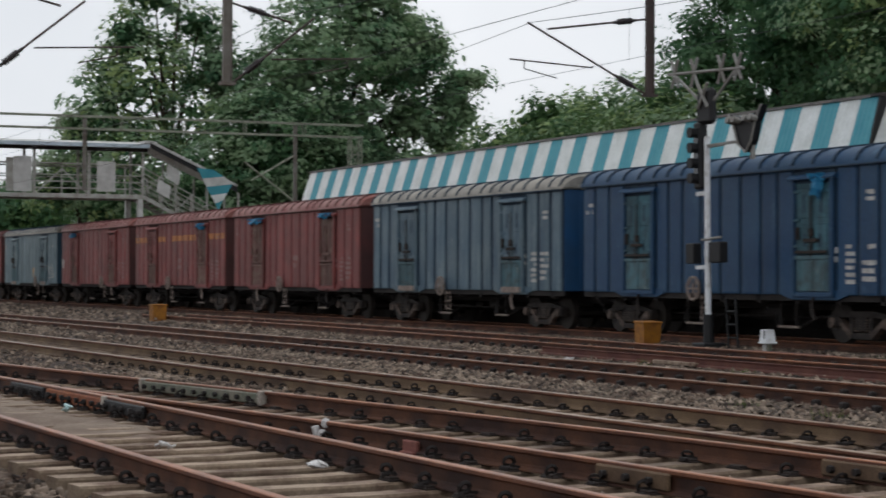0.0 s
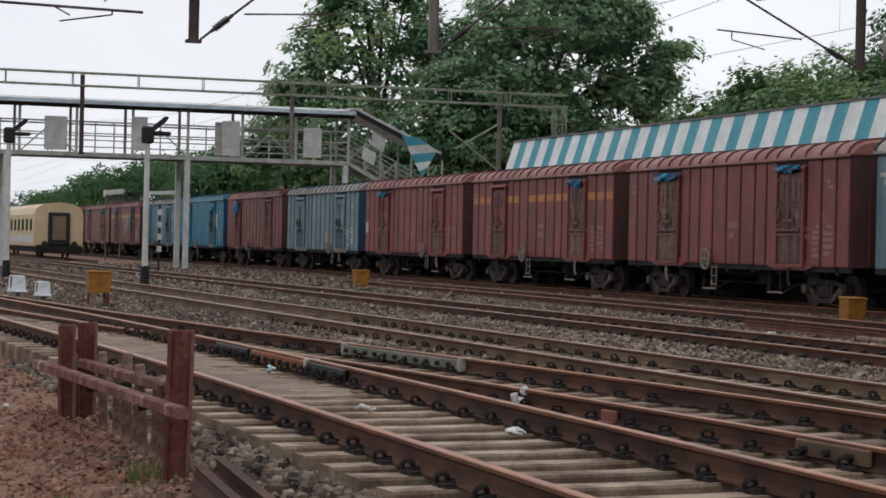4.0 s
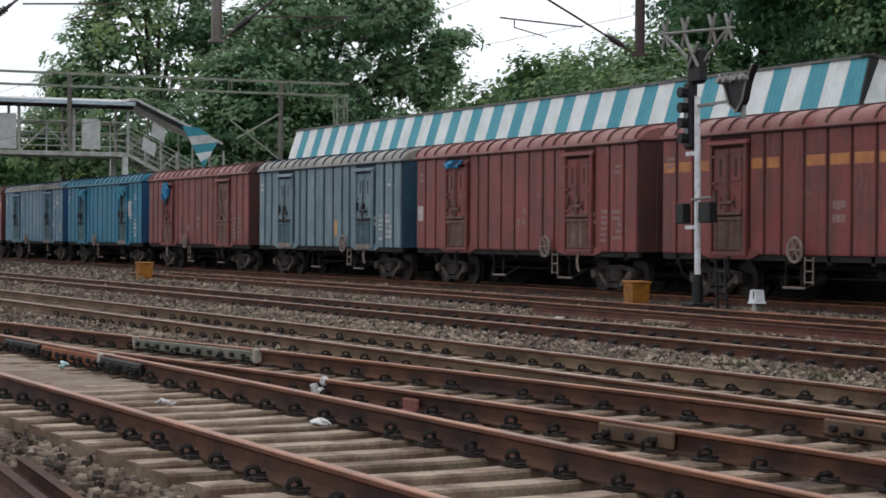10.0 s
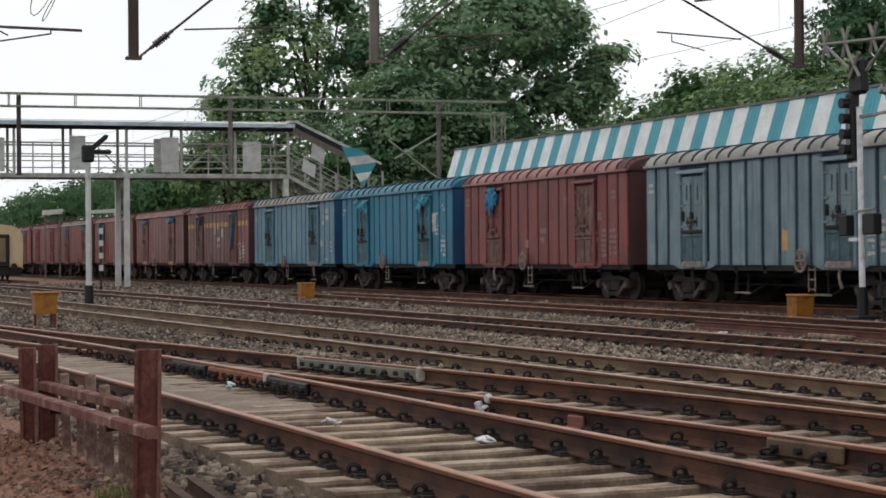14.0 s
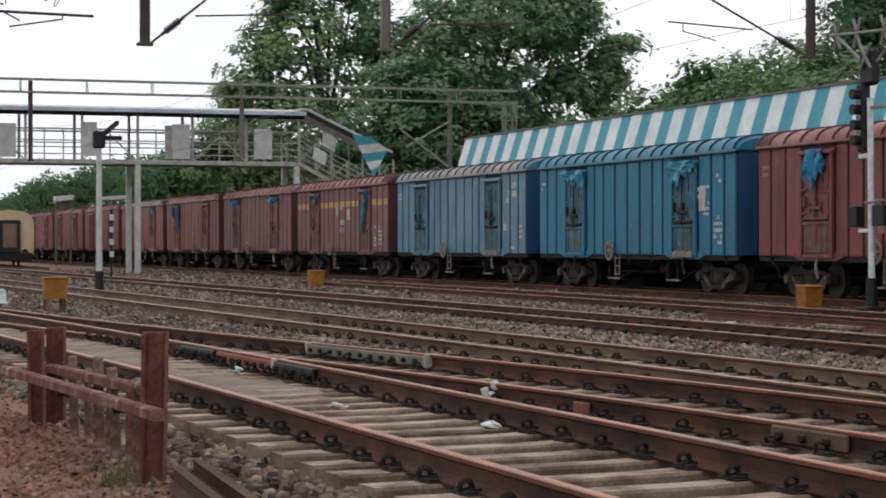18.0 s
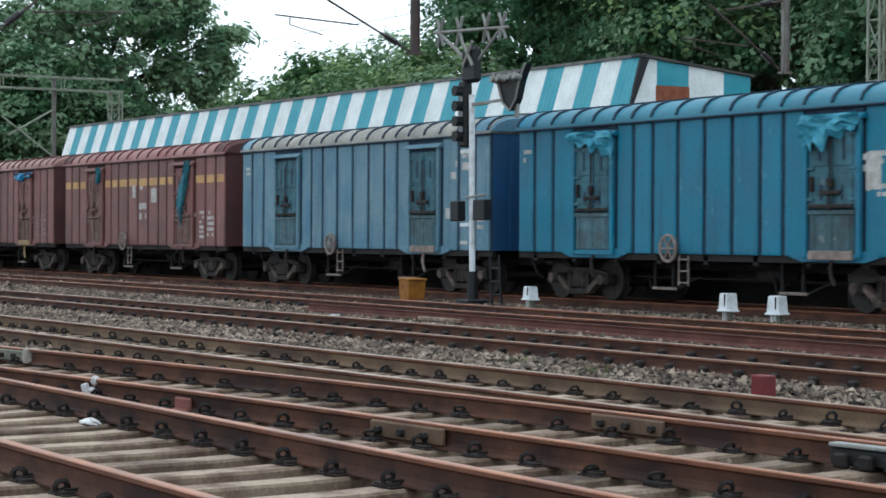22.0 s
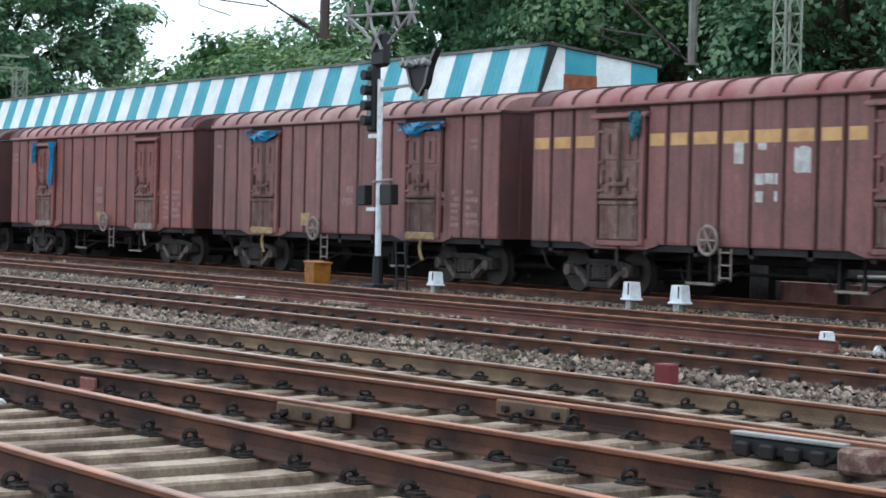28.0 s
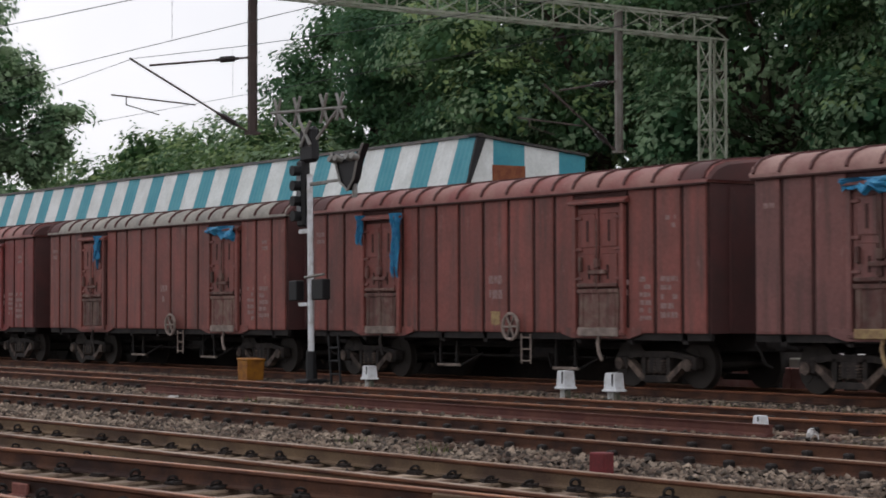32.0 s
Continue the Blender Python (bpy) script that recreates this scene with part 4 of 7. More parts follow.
        g.prism([(ya if k else 29.8, low), (yb, low), (yb, zb), (ya, za)], "x", x1 - 0.05 if k % 2 else x1 - 0.07, x1)
        part("gable_sheet", g, "stripewhite" if k % 2 == 0 else "stripeblue", t)
    g = Geo()
    g.prism([(30.65, 4.7), (31.7, 4.7), (31.7, 5.46), (30.65, 5.46)], "x", x1 - 0.05, x1 + 0.01)
    part("gable_panel", g, "orangerust", t, "orange-brown panel")
    g = Geo()
    g.prism([(29.76, 4.7), (29.83, 4.7), (30.42, 6.15), (30.16, 6.2)], "x", x1 - 0.02, x1 + 0.06)
    part("edge_trim", g, "black", t, "dark gap along the corner")
    g = Geo()
    g.prism([(30.1, 6.17), (33.75, 5.80), (33.75, 5.86), (30.1, 6.24)], "x", x1 - 0.3, x1 + 0.08)
    part("verge_cap", g, "roofedge", t, "tarred cap over the gable")
    for k in range(8):
        x = x0 + 2 + k * 5.4
        g = Geo()
        g.box(x - 0.08, x + 0.08, 32.4, 32.56, 0.9, 5.9)
        part("post", g, "steel", t)


make_platform()


# ---- footbridge ----
def make_footbridge():
    X = -110.0
    t = thing("footbridge", "grey steel footbridge with sheet roof and covered stairs", "footbridge", pose(X, 0, 0))
    y0, y1 = 2.0, 29.6
    for x in (0.0, -2.6):
        g = Geo()
        g.box(x - 0.08, x + 0.08, y0, y1, 5.88, 6.13, c=0.02)
        part("girder", g, "bridgesteel", t, "long grey girder")
    g = Geo()
    g.box(-2.5, -0.09, y0, y1, 6.0, 6.1)
    part("deck", g, "concrete", t)
    g = Geo()
    g.prism([(-3.1, 8.75), (-1.3, 9.0), (0.5, 8.75), (0.5, 8.83), (-1.3, 9.08), (-3.1, 8.83)], "y", y0, y1 + 0.2)
    part("roof", g, "panel", t, "pale sheet roof")
    g = Geo()
    g.box(0.46, 0.56, y0, y1 + 0.2, 8.66, 8.86)
    part("eave", g, "eavepaint", t, "pale blue-grey painted eave")
    # dark box added to stand for the shade below the eave
    g = Geo()
    g.box(0.1, 0.26, y0, y1 + 0.2, 8.46, 8.66)
    part("purlin", g, "under", t, "dark strip added as shade under the eave")
    for k in range(10):
        y = 2.73 + 2.98 * k
        for x in (0.0, -2.6):
            g = Geo()
            g.box(x - 0.07, x + 0.07, y - 0.07, y + 0.07, 5.9, 8.72)
            part("post", g, "bridgesteel", t)
        if k == 9:
            break
        for x in (0.0, -2.6):
            for z in (6.42, 6.78, 7.14, 7.75) if x == 0.0 else (7.14, 7.75):
                g = Geo()
                g.tube((x, y, z), (x, y + 2.98, z), 0.05 if z > 7.5 else 0.036, sides=5)
                part("rail_bar", g, "bridgesteel", t)
        for p, q in (((0, y + 0.1, 6.15), (0, y + 1.49, 7.45)), ((0, y + 1.49, 7.45), (0, y + 2.88, 6.15)), ((0, y + 1.49, 6.1), (0, y + 1.49, 7.75))) if k % 2 else (((0, y + 0.99, 6.1), (0, y + 0.99, 7.75)), ((0, y + 1.99, 6.1), (0, y + 1.99, 7.75))):
            g = Geo()
            g.tube(p, q, 0.042, sides=5)
            part("brace", g, "bridgesteel", t)
    # plain boards hung on the rail
    for ya, yb, za, zb, mat in ((3.6, 4.7, 6.25, 8.0, "panel"), (8.3, 9.4, 6.25, 8.0, "panel"), (12.95, 14.15, 6.2, 7.98, "panel"), (17.55, 18.4, 6.3, 8.12, "panel"), (22.46, 23.44, 6.2, 8.08, "panel"), (22.06, 22.45, 6.2, 8.0, "bridgesteel"), (26.98, 28.0, 6.26, 7.9, "panel")):
        g = Geo()
        g.box(0.06, 0.10, ya, yb, za, zb, c=0.008)
        part("board", g, mat, t, "plain grey board")
    # stairs down to the platform, under a sloping roof
    run, drop = 9.4, 4.9
    slope = drop / run
    for x in (-0.05, -2.55):
        g = Geo()
        g.prism([(y1, 5.90), (y1, 6.13), (y1 + run, 6.13 - drop), (y1 + run, 5.90 - drop)], "x", x - 0.06, x + 0.06)
        part("stringer", g, "bridgesteel", t)
    for k in range(28):
        g = Geo()
        g.box(-2.48, -0.12, y1 + k * run / 28, y1 + k * run / 28 + 0.32, 6.02 - k * drop / 28, 6.07 - k * drop / 28)
        part("step", g, "concrete", t)
    g = Geo()
    g.prism([(y1 - 0.1, 9.06), (y1 + 0.35, 9.06), (y1 + 5.2, 9.06 - 4.85 * 0.47), (y1 + 5.2, 8.94 - 4.85 * 0.47), (y1 + 0.3, 8.92), (y1 - 0.1, 8.92)], "x", -3.0, 0.5)
    part("stair_roof", g, "panel", t, "sheet roof sloping down over the stairs")
    g = Geo()
    g.prism([(y1 + 0.3, 8.92), (y1 + 5.2, 8.92 - 4.9 * 0.47), (y1 + 5.2, 8.66 - 4.9 * 0.47), (y1 + 0.3, 8.66)], "x", 0.35, 0.5)
    part("stair_eave", g, "black", t, "dark eave beam")
    for k in range(6):
        y = y1 + 0.9 + k * 0.9
        z = 6.1 - slope * (y - y1)
        for x in (0.0, -2.6):
            g = Geo()
            g.box(x - 0.05, x + 0.05, y - 0.05, y + 0.05, z - 0.2, (8.75 - 0.47 * (y - y1 - 0.3)) if k % 2 else z + 1.55)
            part("post", g, "bridgesteel", t)
            for dz in (0.3, 0.6, 0.9, 1.2, 1.5):
                g = Geo()
                g.tube((x, y - 0.9, z + dz + 0.9 * slope), (x, y, z + dz), 0.034, sides=5)
                part("handrail", g, "bridgesteel", t)
        g = Geo()
        g.tube((0, y - 0.9, z + 0.1 + 0.9 * slope), (0, y, z + 1.45), 0.034, sides=5)
        part("brace", g, "bridgesteel", t)
    for ya, yb, za, zb, h in ((30.92, 31.66, 7.86, 7.46, 0.78), (30.40, 31.12, 7.0, 6.62, 0.68)):
        g = Geo()
        g.prism([(ya - 0.1, za - h), (yb - 0.1, zb - h), (yb, zb), (ya, za)], "x", 0.05, 0.09)
        part("board", g, "panel", t, "plain grey board")
    # striped end sheets under the lower end of the stair roof, band under band
    edge = [((32.45, 7.65), (33.42, 7.56)), ((32.76, 7.07), (34.0, 7.2)), ((33.0, 6.61), (34.49, 6.8)), ((33.25, 6.15), (34.2, 6.3)), ((33.5, 5.7), (33.95, 5.9)), ((33.66, 5.36), (33.72, 5.38))]
    for k, mat in enumerate(("stripeblue", "panel", "stripeblue", "stripewhite", "stripeblue")):
        (a, b), (c, d) = edge[k], edge[k + 1]
        g = Geo()
        g.prism([c, d, b, a], "x", 0.52 + 0.01 * (k % 2), 0.56 + 0.01 * (k % 2))
        part("end_sheet", g, mat, t)
    for y in (2.9, 11.0, 20.6, 29.4):
        for x in (0.0, -2.6):
            g = Geo()
            g.box(x - 0.14, x + 0.14, y - 0.14, y + 0.14, 0.0, 5.88)
            part("column", g, "panel", t, "pale grey column")


make_footbridge()


# ---- the moving train of bogie covered wagons ----
BODY, HALF_W, SILL, EAVE, APEX = 14.2, 1.52, 1.07, 3.87, 4.36
PITCH = 15.42
RIBS = [0.72, 1.5, 4.62, 5.32, 6.2, 7.1, 8.0, 8.88, 9.58, 12.7, 13.48]
DOORS = [3.15, 11.05]


def xl(d):
    return d - BODY / 2


def wagon_meshes():
    me = {}
    g = Geo()
    g.box(-BODY / 2, BODY / 2, -HALF_W + 0.035, HALF_W - 0.035, SILL, EAVE, c=0.01)
    me["body"] = g
    # roof: rounded shoulders, shallow crown
    sec = [(-HALF_W - 0.05, EAVE - 0.01), (-HALF_W - 0.05, EAVE + 0.05), (-HALF_W + 0.02, EAVE + 0.19), (-HALF_W + 0.16, EAVE + 0.31), (-HALF_W + 0.42, EAVE + 0.40), (-0.6, APEX - 0.03), (0, APEX)]
    sec = sec + [(-a, b) for a, b in sec[-2::-1]]
    g = Geo()
    g.prism(sec, "x", -BODY / 2 - 0.04, BODY / 2 + 0.04)
    me["roof"] = g
    g = Geo()
    rs = [(a * 1.016, b + 0.034) for a, b in sec[1:-1]]
    inner = [(a * 0.98, b - 0.03) for a, b in sec[1:-1]]
    g.prism(rs + inner[::-1], "x", -0.03, 0.03)
    me["roof_rib"] = g
    # the end bay of the roof: a sheet of its own, bent down towards the end
    g = Geo()
    v, f = [], []
    stages = ((0.0, 1.004, 0.006), (0.55, 1.004, 0.006), (0.74, 1.0, -0.02), (0.80, 0.985, -0.08))
    for x, wide, dz in stages:
        v += [(x, a * wide, EAVE + (b - EAVE) + dz * min(1, max(0, (b - EAVE) / 0.2))) for a, b in sec[1:-1]]
    q = len(sec) - 2
    for r in range(len(stages) - 1):
        f += [(r * q + i, r * q + i + 1, (r + 1) * q + i + 1, (r + 1) * q + i) for i in range(q - 1)]
    f.append(tuple(range((len(stages) - 1) * q, len(stages) * q)))
    g.add(v, f)
    me["roof_end"] = g
    g = Geo()
    g.box(-BODY / 2 - 0.02, BODY / 2 + 0.02, -HALF_W - 0.075, -HALF_W - 0.03, EAVE - 0.05, EAVE - 0.005, c=0.01)
    g.box(-BODY / 2 - 0.02, BODY / 2 + 0.02, HALF_W + 0.03, HALF_W + 0.075, EAVE - 0.05, EAVE - 0.005, c=0.01)
    me["gutter"] = g
    # pressed side rib, trapezoid section, rounded off at the foot
    g = Geo()
    sec = [(-1.25, SILL + 0.1), (-1.25, SILL - 0.02), (-0.88, SILL - 0.11), (0.88, SILL - 0.11), (1.25, SILL - 0.02), (1.25, SILL + 0.1)]
    g.prism(sec, "y", -0.012, 0.04)
    me["door_sill"] = g
    # flap doors: two leaves over a drop flap, in a proud frame under a cornice
    g = Geo()
    g.box(-0.82, 0.82, 0.0, 0.06, SILL, EAVE - 0.05)
    me["door_back"] = g
    g = Geo()
    g.box(0.02, 0.67, -0.035, 0.0, 1.95, 3.52, c=0.012)
    g.box(0.10, 0.58, -0.05, -0.03, 2.75, 3.42, c=0.018)
    g.box(0.10, 0.58, -0.05, -0.03, 2.02, 2.62, c=0.018)
    g.box(0.30, 0.37, -0.058, -0.045, 2.86, 3.28, mat=1)
    g.box(0.26, 0.32, -0.058, -0.045, 2.12, 2.40, mat=1)
    for z in (2.1, 2.68, 3.3):
        g.box(0.5, 0.72, -0.075, -0.03, z, z + 0.06, c=0.01)
    me["leaf"] = g
    g = Geo()
    g.box(-0.62, 0.62, -0.06, 0.0, 1.14, 1.90, c=0.015)
    g.box(-0.66, 0.66, -0.09, -0.03, 1.84, 1.93, c=0.015)
    for x in (-0.5, 0, 0.5):
        g.box(x - 0.04, x + 0.04, -0.085, -0.03, 1.2, 1.86, c=0.012)
    me["flap"] = g
    g = Geo()
    for sx in (-1, 1):
        g.box(sx * 0.75 - 0.06, sx * 0.75 + 0.06, -0.09, 0.0, 1.05, 3.62, c=0.015)
    g.box(-0.8, 0.8, -0.07, 0.0, 1.02, 1.12, c=0.01)
    me["frame"] = g
    g = Geo()
    g.prism([(-0.14, 3.60), (-0.14, 3.64), (-0.02, 3.72), (0.0, 3.72), (0.0, 3.60)], "x", -0.9, 0.9)
    me["cornice"] = g
    g = Geo()
    g.box(-0.62, 0.62, -0.10, -0.05, 1.0, 1.17, c=0.012)
    me["sill_plate"] = g
    g = Geo()
    g.tube((0.0, -0.1, 1.9), (0.0, -0.1, 3.3), 0.018, sides=6)
    g.box(-0.56, -0.48, -0.13, -0.05, 2.28, 2.56, c=0.012)
    g.box(-0.62, 0.62, -0.11, -0.06, 1.97, 2.04, c=0.01)
    g.box(-0.28, 0.28, -0.12, -0.07, 2.22, 2.30, c=0.01)
    g.box(-0.07, 0.07, -0.13, -0.05, 2.34, 2.52, c=0.01)
    g.ring((0.0, -0.13, 2.1), (0, 1, 0), 0.05, 0.012, 10, 5)
    me["latch"] = g
    g = Geo()
    pts = [(0, -0.02, 1.02), (-0.03, -0.05, 0.85), (0.02, -0.06, 0.68), (0.10, -0.05, 0.52)]
    me["lever"] = g.sweep(pts, 0.038, 6)
    # end wall sheet with shallow pressings
    g = Geo()
    g.box(-0.02, 0.012, -HALF_W + 0.06, HALF_W - 0.06, SILL, EAVE - 0.03)
    me["end"] = g
    g = Geo()
    g.box(0.0, 0.04, -0.05, 0.05, 1.1, 3.78, c=0.012)
    me["end_rib"] = g
    g = Geo()
    g.box(-BODY / 2, BODY / 2, -0.32, 0.32, 0.72, SILL, c=0.02)
    me["underframe"] = g
    g = Geo()
    g.box(-0.07, 0.07, -HALF_W + 0.05, HALF_W - 0.05, 0.86, SILL - 0.01)
    me["cross_member"] = g
    g = Geo()
    g.box(-BODY / 2, BODY / 2, -0.05, 0.05, 0.93, SILL)
    me["sole_bar"] = g
    g = Geo()
    g.tube((-1.4, 0.4, 0.62), (0.4, 0.4, 0.62), 0.2, sides=10)
    g.tube((0.9, -0.7, 0.66), (1.6, -0.7, 0.66), 0.16, sides=10)
    g.tube((-4.0, -0.55, 0.55), (4.0, -0.55, 0.55), 0.022, sides=6)
    g.tube((-4.6, 0.2, 0.5), (4.6, 0.2, 0.5), 0.025, sides=6)
    me["brake_gear"] = g
    g = Geo()
    g.box(-0.42, 0.42, -0.03, 0.03, 0.30, 0.36, mat=1, c=0.01)
    g.box(-0.35, -0.28, -0.025, 0.025, 0.33, 0.92)
    g.box(0.28, 0.35, -0.025, 0.025, 0.33, 0.92)
    g.tube((-0.5, 0, 0.34), (-0.9, 0.25, 0.62), 0.025, sides=6)
    g.tube((0.5, 0, 0.34), (0.95, 0.25, 0.60), 0.025, sides=6)
    me["brake_hanger"] = g
    g = Geo()
    g.box(0, 0.32, -0.1, 0.1, 0.78, 0.98, c=0.02)
    g.box(0.26, 0.58, -0.14, 0.14, 0.72, 1.02, c=0.04)
    me["coupler"] = g
    g = Geo()
    pts = [(0, -0.35, 0.85), (0.14, -0.36, 0.72), (0.2, -0.3, 0.5), (0.3, -0.2, 0.42)]
    me["hose"] = g.sweep(pts, 0.03, 6)
    # bogie side frame with openings
    g = Geo()
    for y in (-1.06, 1.06):
        ya, yb = y - 0.07, y + 0.07
        g.prism([(-1.18, 0.62), (-0.5, 0.72), (0.5, 0.72), (1.18, 0.62), (1.18, 0.52), (0.55, 0.60), (-0.55, 0.60), (-1.18, 0.52)], "y", ya, yb)
        g.prism([(-0.98, 0.56), (-0.84, 0.59), (-0.32, 0.24), (-0.40, 0.13)], "y", ya - 0.012, yb + 0.012, mat=1)
        g.prism([(0.98, 0.56), (0.84, 0.59), (0.32, 0.24), (0.40, 0.13)], "y", ya - 0.012, yb + 0.012, mat=1)
        g.prism([(-0.42, 0.25), (-0.42, 0.13), (0.42, 0.13), (0.42, 0.25)], "y", ya, yb)
        for x in (-0.36, 0.36):
            g.box(x - 0.05, x + 0.05, ya, yb, 0.2, 0.66)
        for x in (-1.0, 1.0):
            g.box(x - 0.19, x + 0.19, y - 0.12, y + 0.12, 0.36, 0.62, c=0.03)
            g.tube((x, y - 0.16, 0.47), (x, y + 0.16, 0.47), 0.12, sides=10, mat=1)
    g.box(-0.22, 0.22, -1.15, 1.15, 0.30, 0.62, c=0.03)
    me["side_frame"] = g
    g = Geo()
    turns = [(0.07 * math.cos(q * 0.7), 0.07 * math.sin(q * 0.7), 0.27 + 0.0061 * q) for q in range(46)]
    me["spring"] = g.sweep(turns, 0.018, 4)
    g = Geo()
    for y in (-0.84, 0.84):
        s = 1 if y > 0 else -1
        g.tube((0, y - 0.065, 0), (0, y + 0.065, 0), 0.455, sides=28)
        g.tube((0, y - s * 0.085, 0), (0, y - s * 0.06, 0), 0.485, sides=28)
        for k in range(3):
            a = 2 * math.pi * k / 3
            g.box(-0.06, 0.06, y - 0.075, y + 0.075, 0.18, 0.34, m=pose(0, 0, 0, 0, math.degrees(a), 0))
    g.tube((0, -1.1, 0), (0, 1.1, 0), 0.085, sides=10)
    me["wheelset"] = g
    g = Geo()
    g.ring((0, 0, 0), (0, 1, 0), 0.27, 0.036, 18, 6)
    for k in range(3):
        a = math.pi * k / 3
        d = Vector((math.cos(a), 0, math.sin(a))) * 0.26
        g.tube(-d, d, 0.024, sides=5)
    g.tube((0, 0, 0), (0, 0.16, 0), 0.03, sides=6)
    me["handwheel"] = g
    g = Geo()
    for x in (-0.16, 0.16):
        g.tube((x, 0, 0), (x, 0, 0.62), 0.018, sides=5)
    for z in (0.06, 0.3, 0.54):
        g.tube((-0.16, 0, z), (0.16, 0, z), 0.016, sides=5)
    me["step_ladder"] = g
    return me


GEO = wagon_meshes()
SHARED = {}
EDGES = [0.0] + RIBS[:2] + [2.33, 3.97] + RIBS[2:9] + [10.23, 11.87] + RIBS[9:] + [BODY]
BAYS = list(zip(EDGES, EDGES[1:]))


def panel_mesh(width, paint):
    """A side sheet between two deep seams: slightly dished, with turned edges."""
    k = ("panel", round(width, 2), paint)
    if k not in SHARED:
        g = Geo()
        w = width / 2
        z0, z1 = SILL + 0.0, EAVE - 0.04
        o = [(-w, z0), (w, z0), (w, z1), (-w, z1)]
        e = 0.05
        i = [(-w + e, z0 + e), (w - e, z0 + e), (w - e, z1 - e), (-w + e, z1 - e)]
        v = [(x, 0.09, z) for x, z in o] + [(x, 0.004, z) for x, z in o] + [(x, -0.004, z) for x, z in i]
        f = [(q, (q + 1) % 4, 4 + (q + 1) % 4, 4 + q) for q in range(4)] + [(4 + q, 4 + (q + 1) % 4, 8 + (q + 1) % 4, 8 + q) for q in range(4)] + [(8, 9, 10, 11), (3, 2, 1, 0)]
        g.add(v, f)
        SHARED[k] = g.mesh("side_panel", paint)
    return SHARED[k]



def shared(key, mats, smooth=False):
    k = (key, str(mats))
    if k not in SHARED:
        SHARED[k] = GEO[key].mesh(key, mats, smooth)
    return SHARED[k]


def tarp(seed, width, hang, side, lean=0.0):
    """A torn tarpaulin stuffed over a door: a crumpled hanging sheet."""
    rng = random.Random(seed)
    nx, nz = 12, 7
    g = Geo()
    v = []
    prof = [rng.uniform(0.3, 1.0) for _ in range(nx + 1)]
    prof = [hang * (0.25 + 0.75 * p * (1 - abs((i / nx) - side) ** 1.2)) for i, p in enumerate(prof)]
    for s in (0, 0.02):
        for j in range(nz + 1):
            for i in range(nx + 1):
                u, w = i / nx, j / nz
                v.append((width * (u - 0.5) - lean * w + rng.uniform(-0.03, 0.03), -0.11 - s - 0.05 * math.sin(9 * u + 5 * w + seed) - rng.uniform(0, 0.05), 3.72 - prof[i] * w))
    a = (nx + 1) * (nz + 1)
    f = []
    for j in range(nz):
        for i in range(nx):
            k = j * (nx + 1) + i
            f += [(k, k + 1, k + nx + 2, k + nx + 1), (a + k, a + k + nx + 1, a + k + nx + 2, a + k + 1)]
    return g.add(v, f)


def writing_bars(g, x, z, w, h, rows, cols, rng):
    """Worn lettering shown as plain bars of uneven length."""
    for r in range(rows):
        z0 = z - r * h / rows
        x0 = x + rng.uniform(0, 0.06) * w
        while x0 < x + w * 0.92:
            x1 = min(x + w, x0 + w / cols * rng.uniform(0.45, 1.25))
            if rng.random() < 0.85:
                g.box(x0, x1, -0.004, 0.004, z0 - h / rows * rng.uniform(0.5, 0.66), z0)
            x0 = x1 + 0.16 * w / cols


#        body paint, roof, end, band, label colours, tarp placements (door index, width, hang, side), handwheel
WAGONS = [
    ("navy", "navy", "endblue", None, "deep blue", [(1, 0.5, 0.7, 0.5, 0.3)]),
    ("slate", "roofgrey", "endblue", None, "faded slate-blue", []),
    ("red", "roofred", "endred", None, "oxide-red", [(0, 1.7, 0.3, 0.5), (1, 1.3, 0.25, 0.5)]),
    ("red", "roofred", "endred", "band", "oxide-red with a broken ochre band", [(1, 1.2, 0.35, 0.7)]),
    ("red", "roofred", "endred", None, "oxide-red", [(0, 1.3, 0.35, 0.3)]),
    ("grey", "roofgrey", "endslate", None, "pale blue-grey", []),
    ("red", "roofred", "endred", None, "oxide-red", [(0, 0.9, 1.3, 0.4)]),
    ("teal", "roofteal", "endblue", None, "bright blue", [(0, 1.7, 0.7, 0.9), (1, 1.6, 0.9, 0.1)]),
    ("pale", "roofgrey", "endblue", None, "pale blue with a dusty roof", []),
    ("brownred", "roofred", "endred", "band", "brown-red with an ochre band", [(0, 0.32, 0.75, 0.5, 0.6), (1, 0.34, 2.2, 0.5, 0.55, 0.6)]),
    ("brownred", "roofdust", "endred", None, "brown-red with a dust-bleached roof", [(0, 1.7, 0.35, 0.5), (1, 1.9, 0.35, 0.5)]),
    ("midred", "roofred", "endred", None, "rusty brown-red", [(0, 0.2, 0.9, 0.5, -0.75), (0, 0.3, 1.9, 0.5, 0.75)]),
    ("midred", "roofgrey", "endred", None, "brown-red with a rust-stained pale roof", [(0, 0.35, 1.1, 0.5, 0.5), (1, 1.5, 0.45, 0.9)]),
    ("red", "roofred", "endred", None, "oxide-red", []),
    ("red", "roofred", "endred", None, "oxide-red", [(1, 1.2, 0.3, 0.5)]),
    ("red", "roofred", "endred", None, "oxide-red", []),
    ("red", "roofred", "endred", None, "oxide-red", []),
    ("red", "roofred", "endred", None, "oxide-red", []),
    ("red", "roofred", "endred", None, "oxide-red", []),
]
TRAIN, WHEELS = [], []


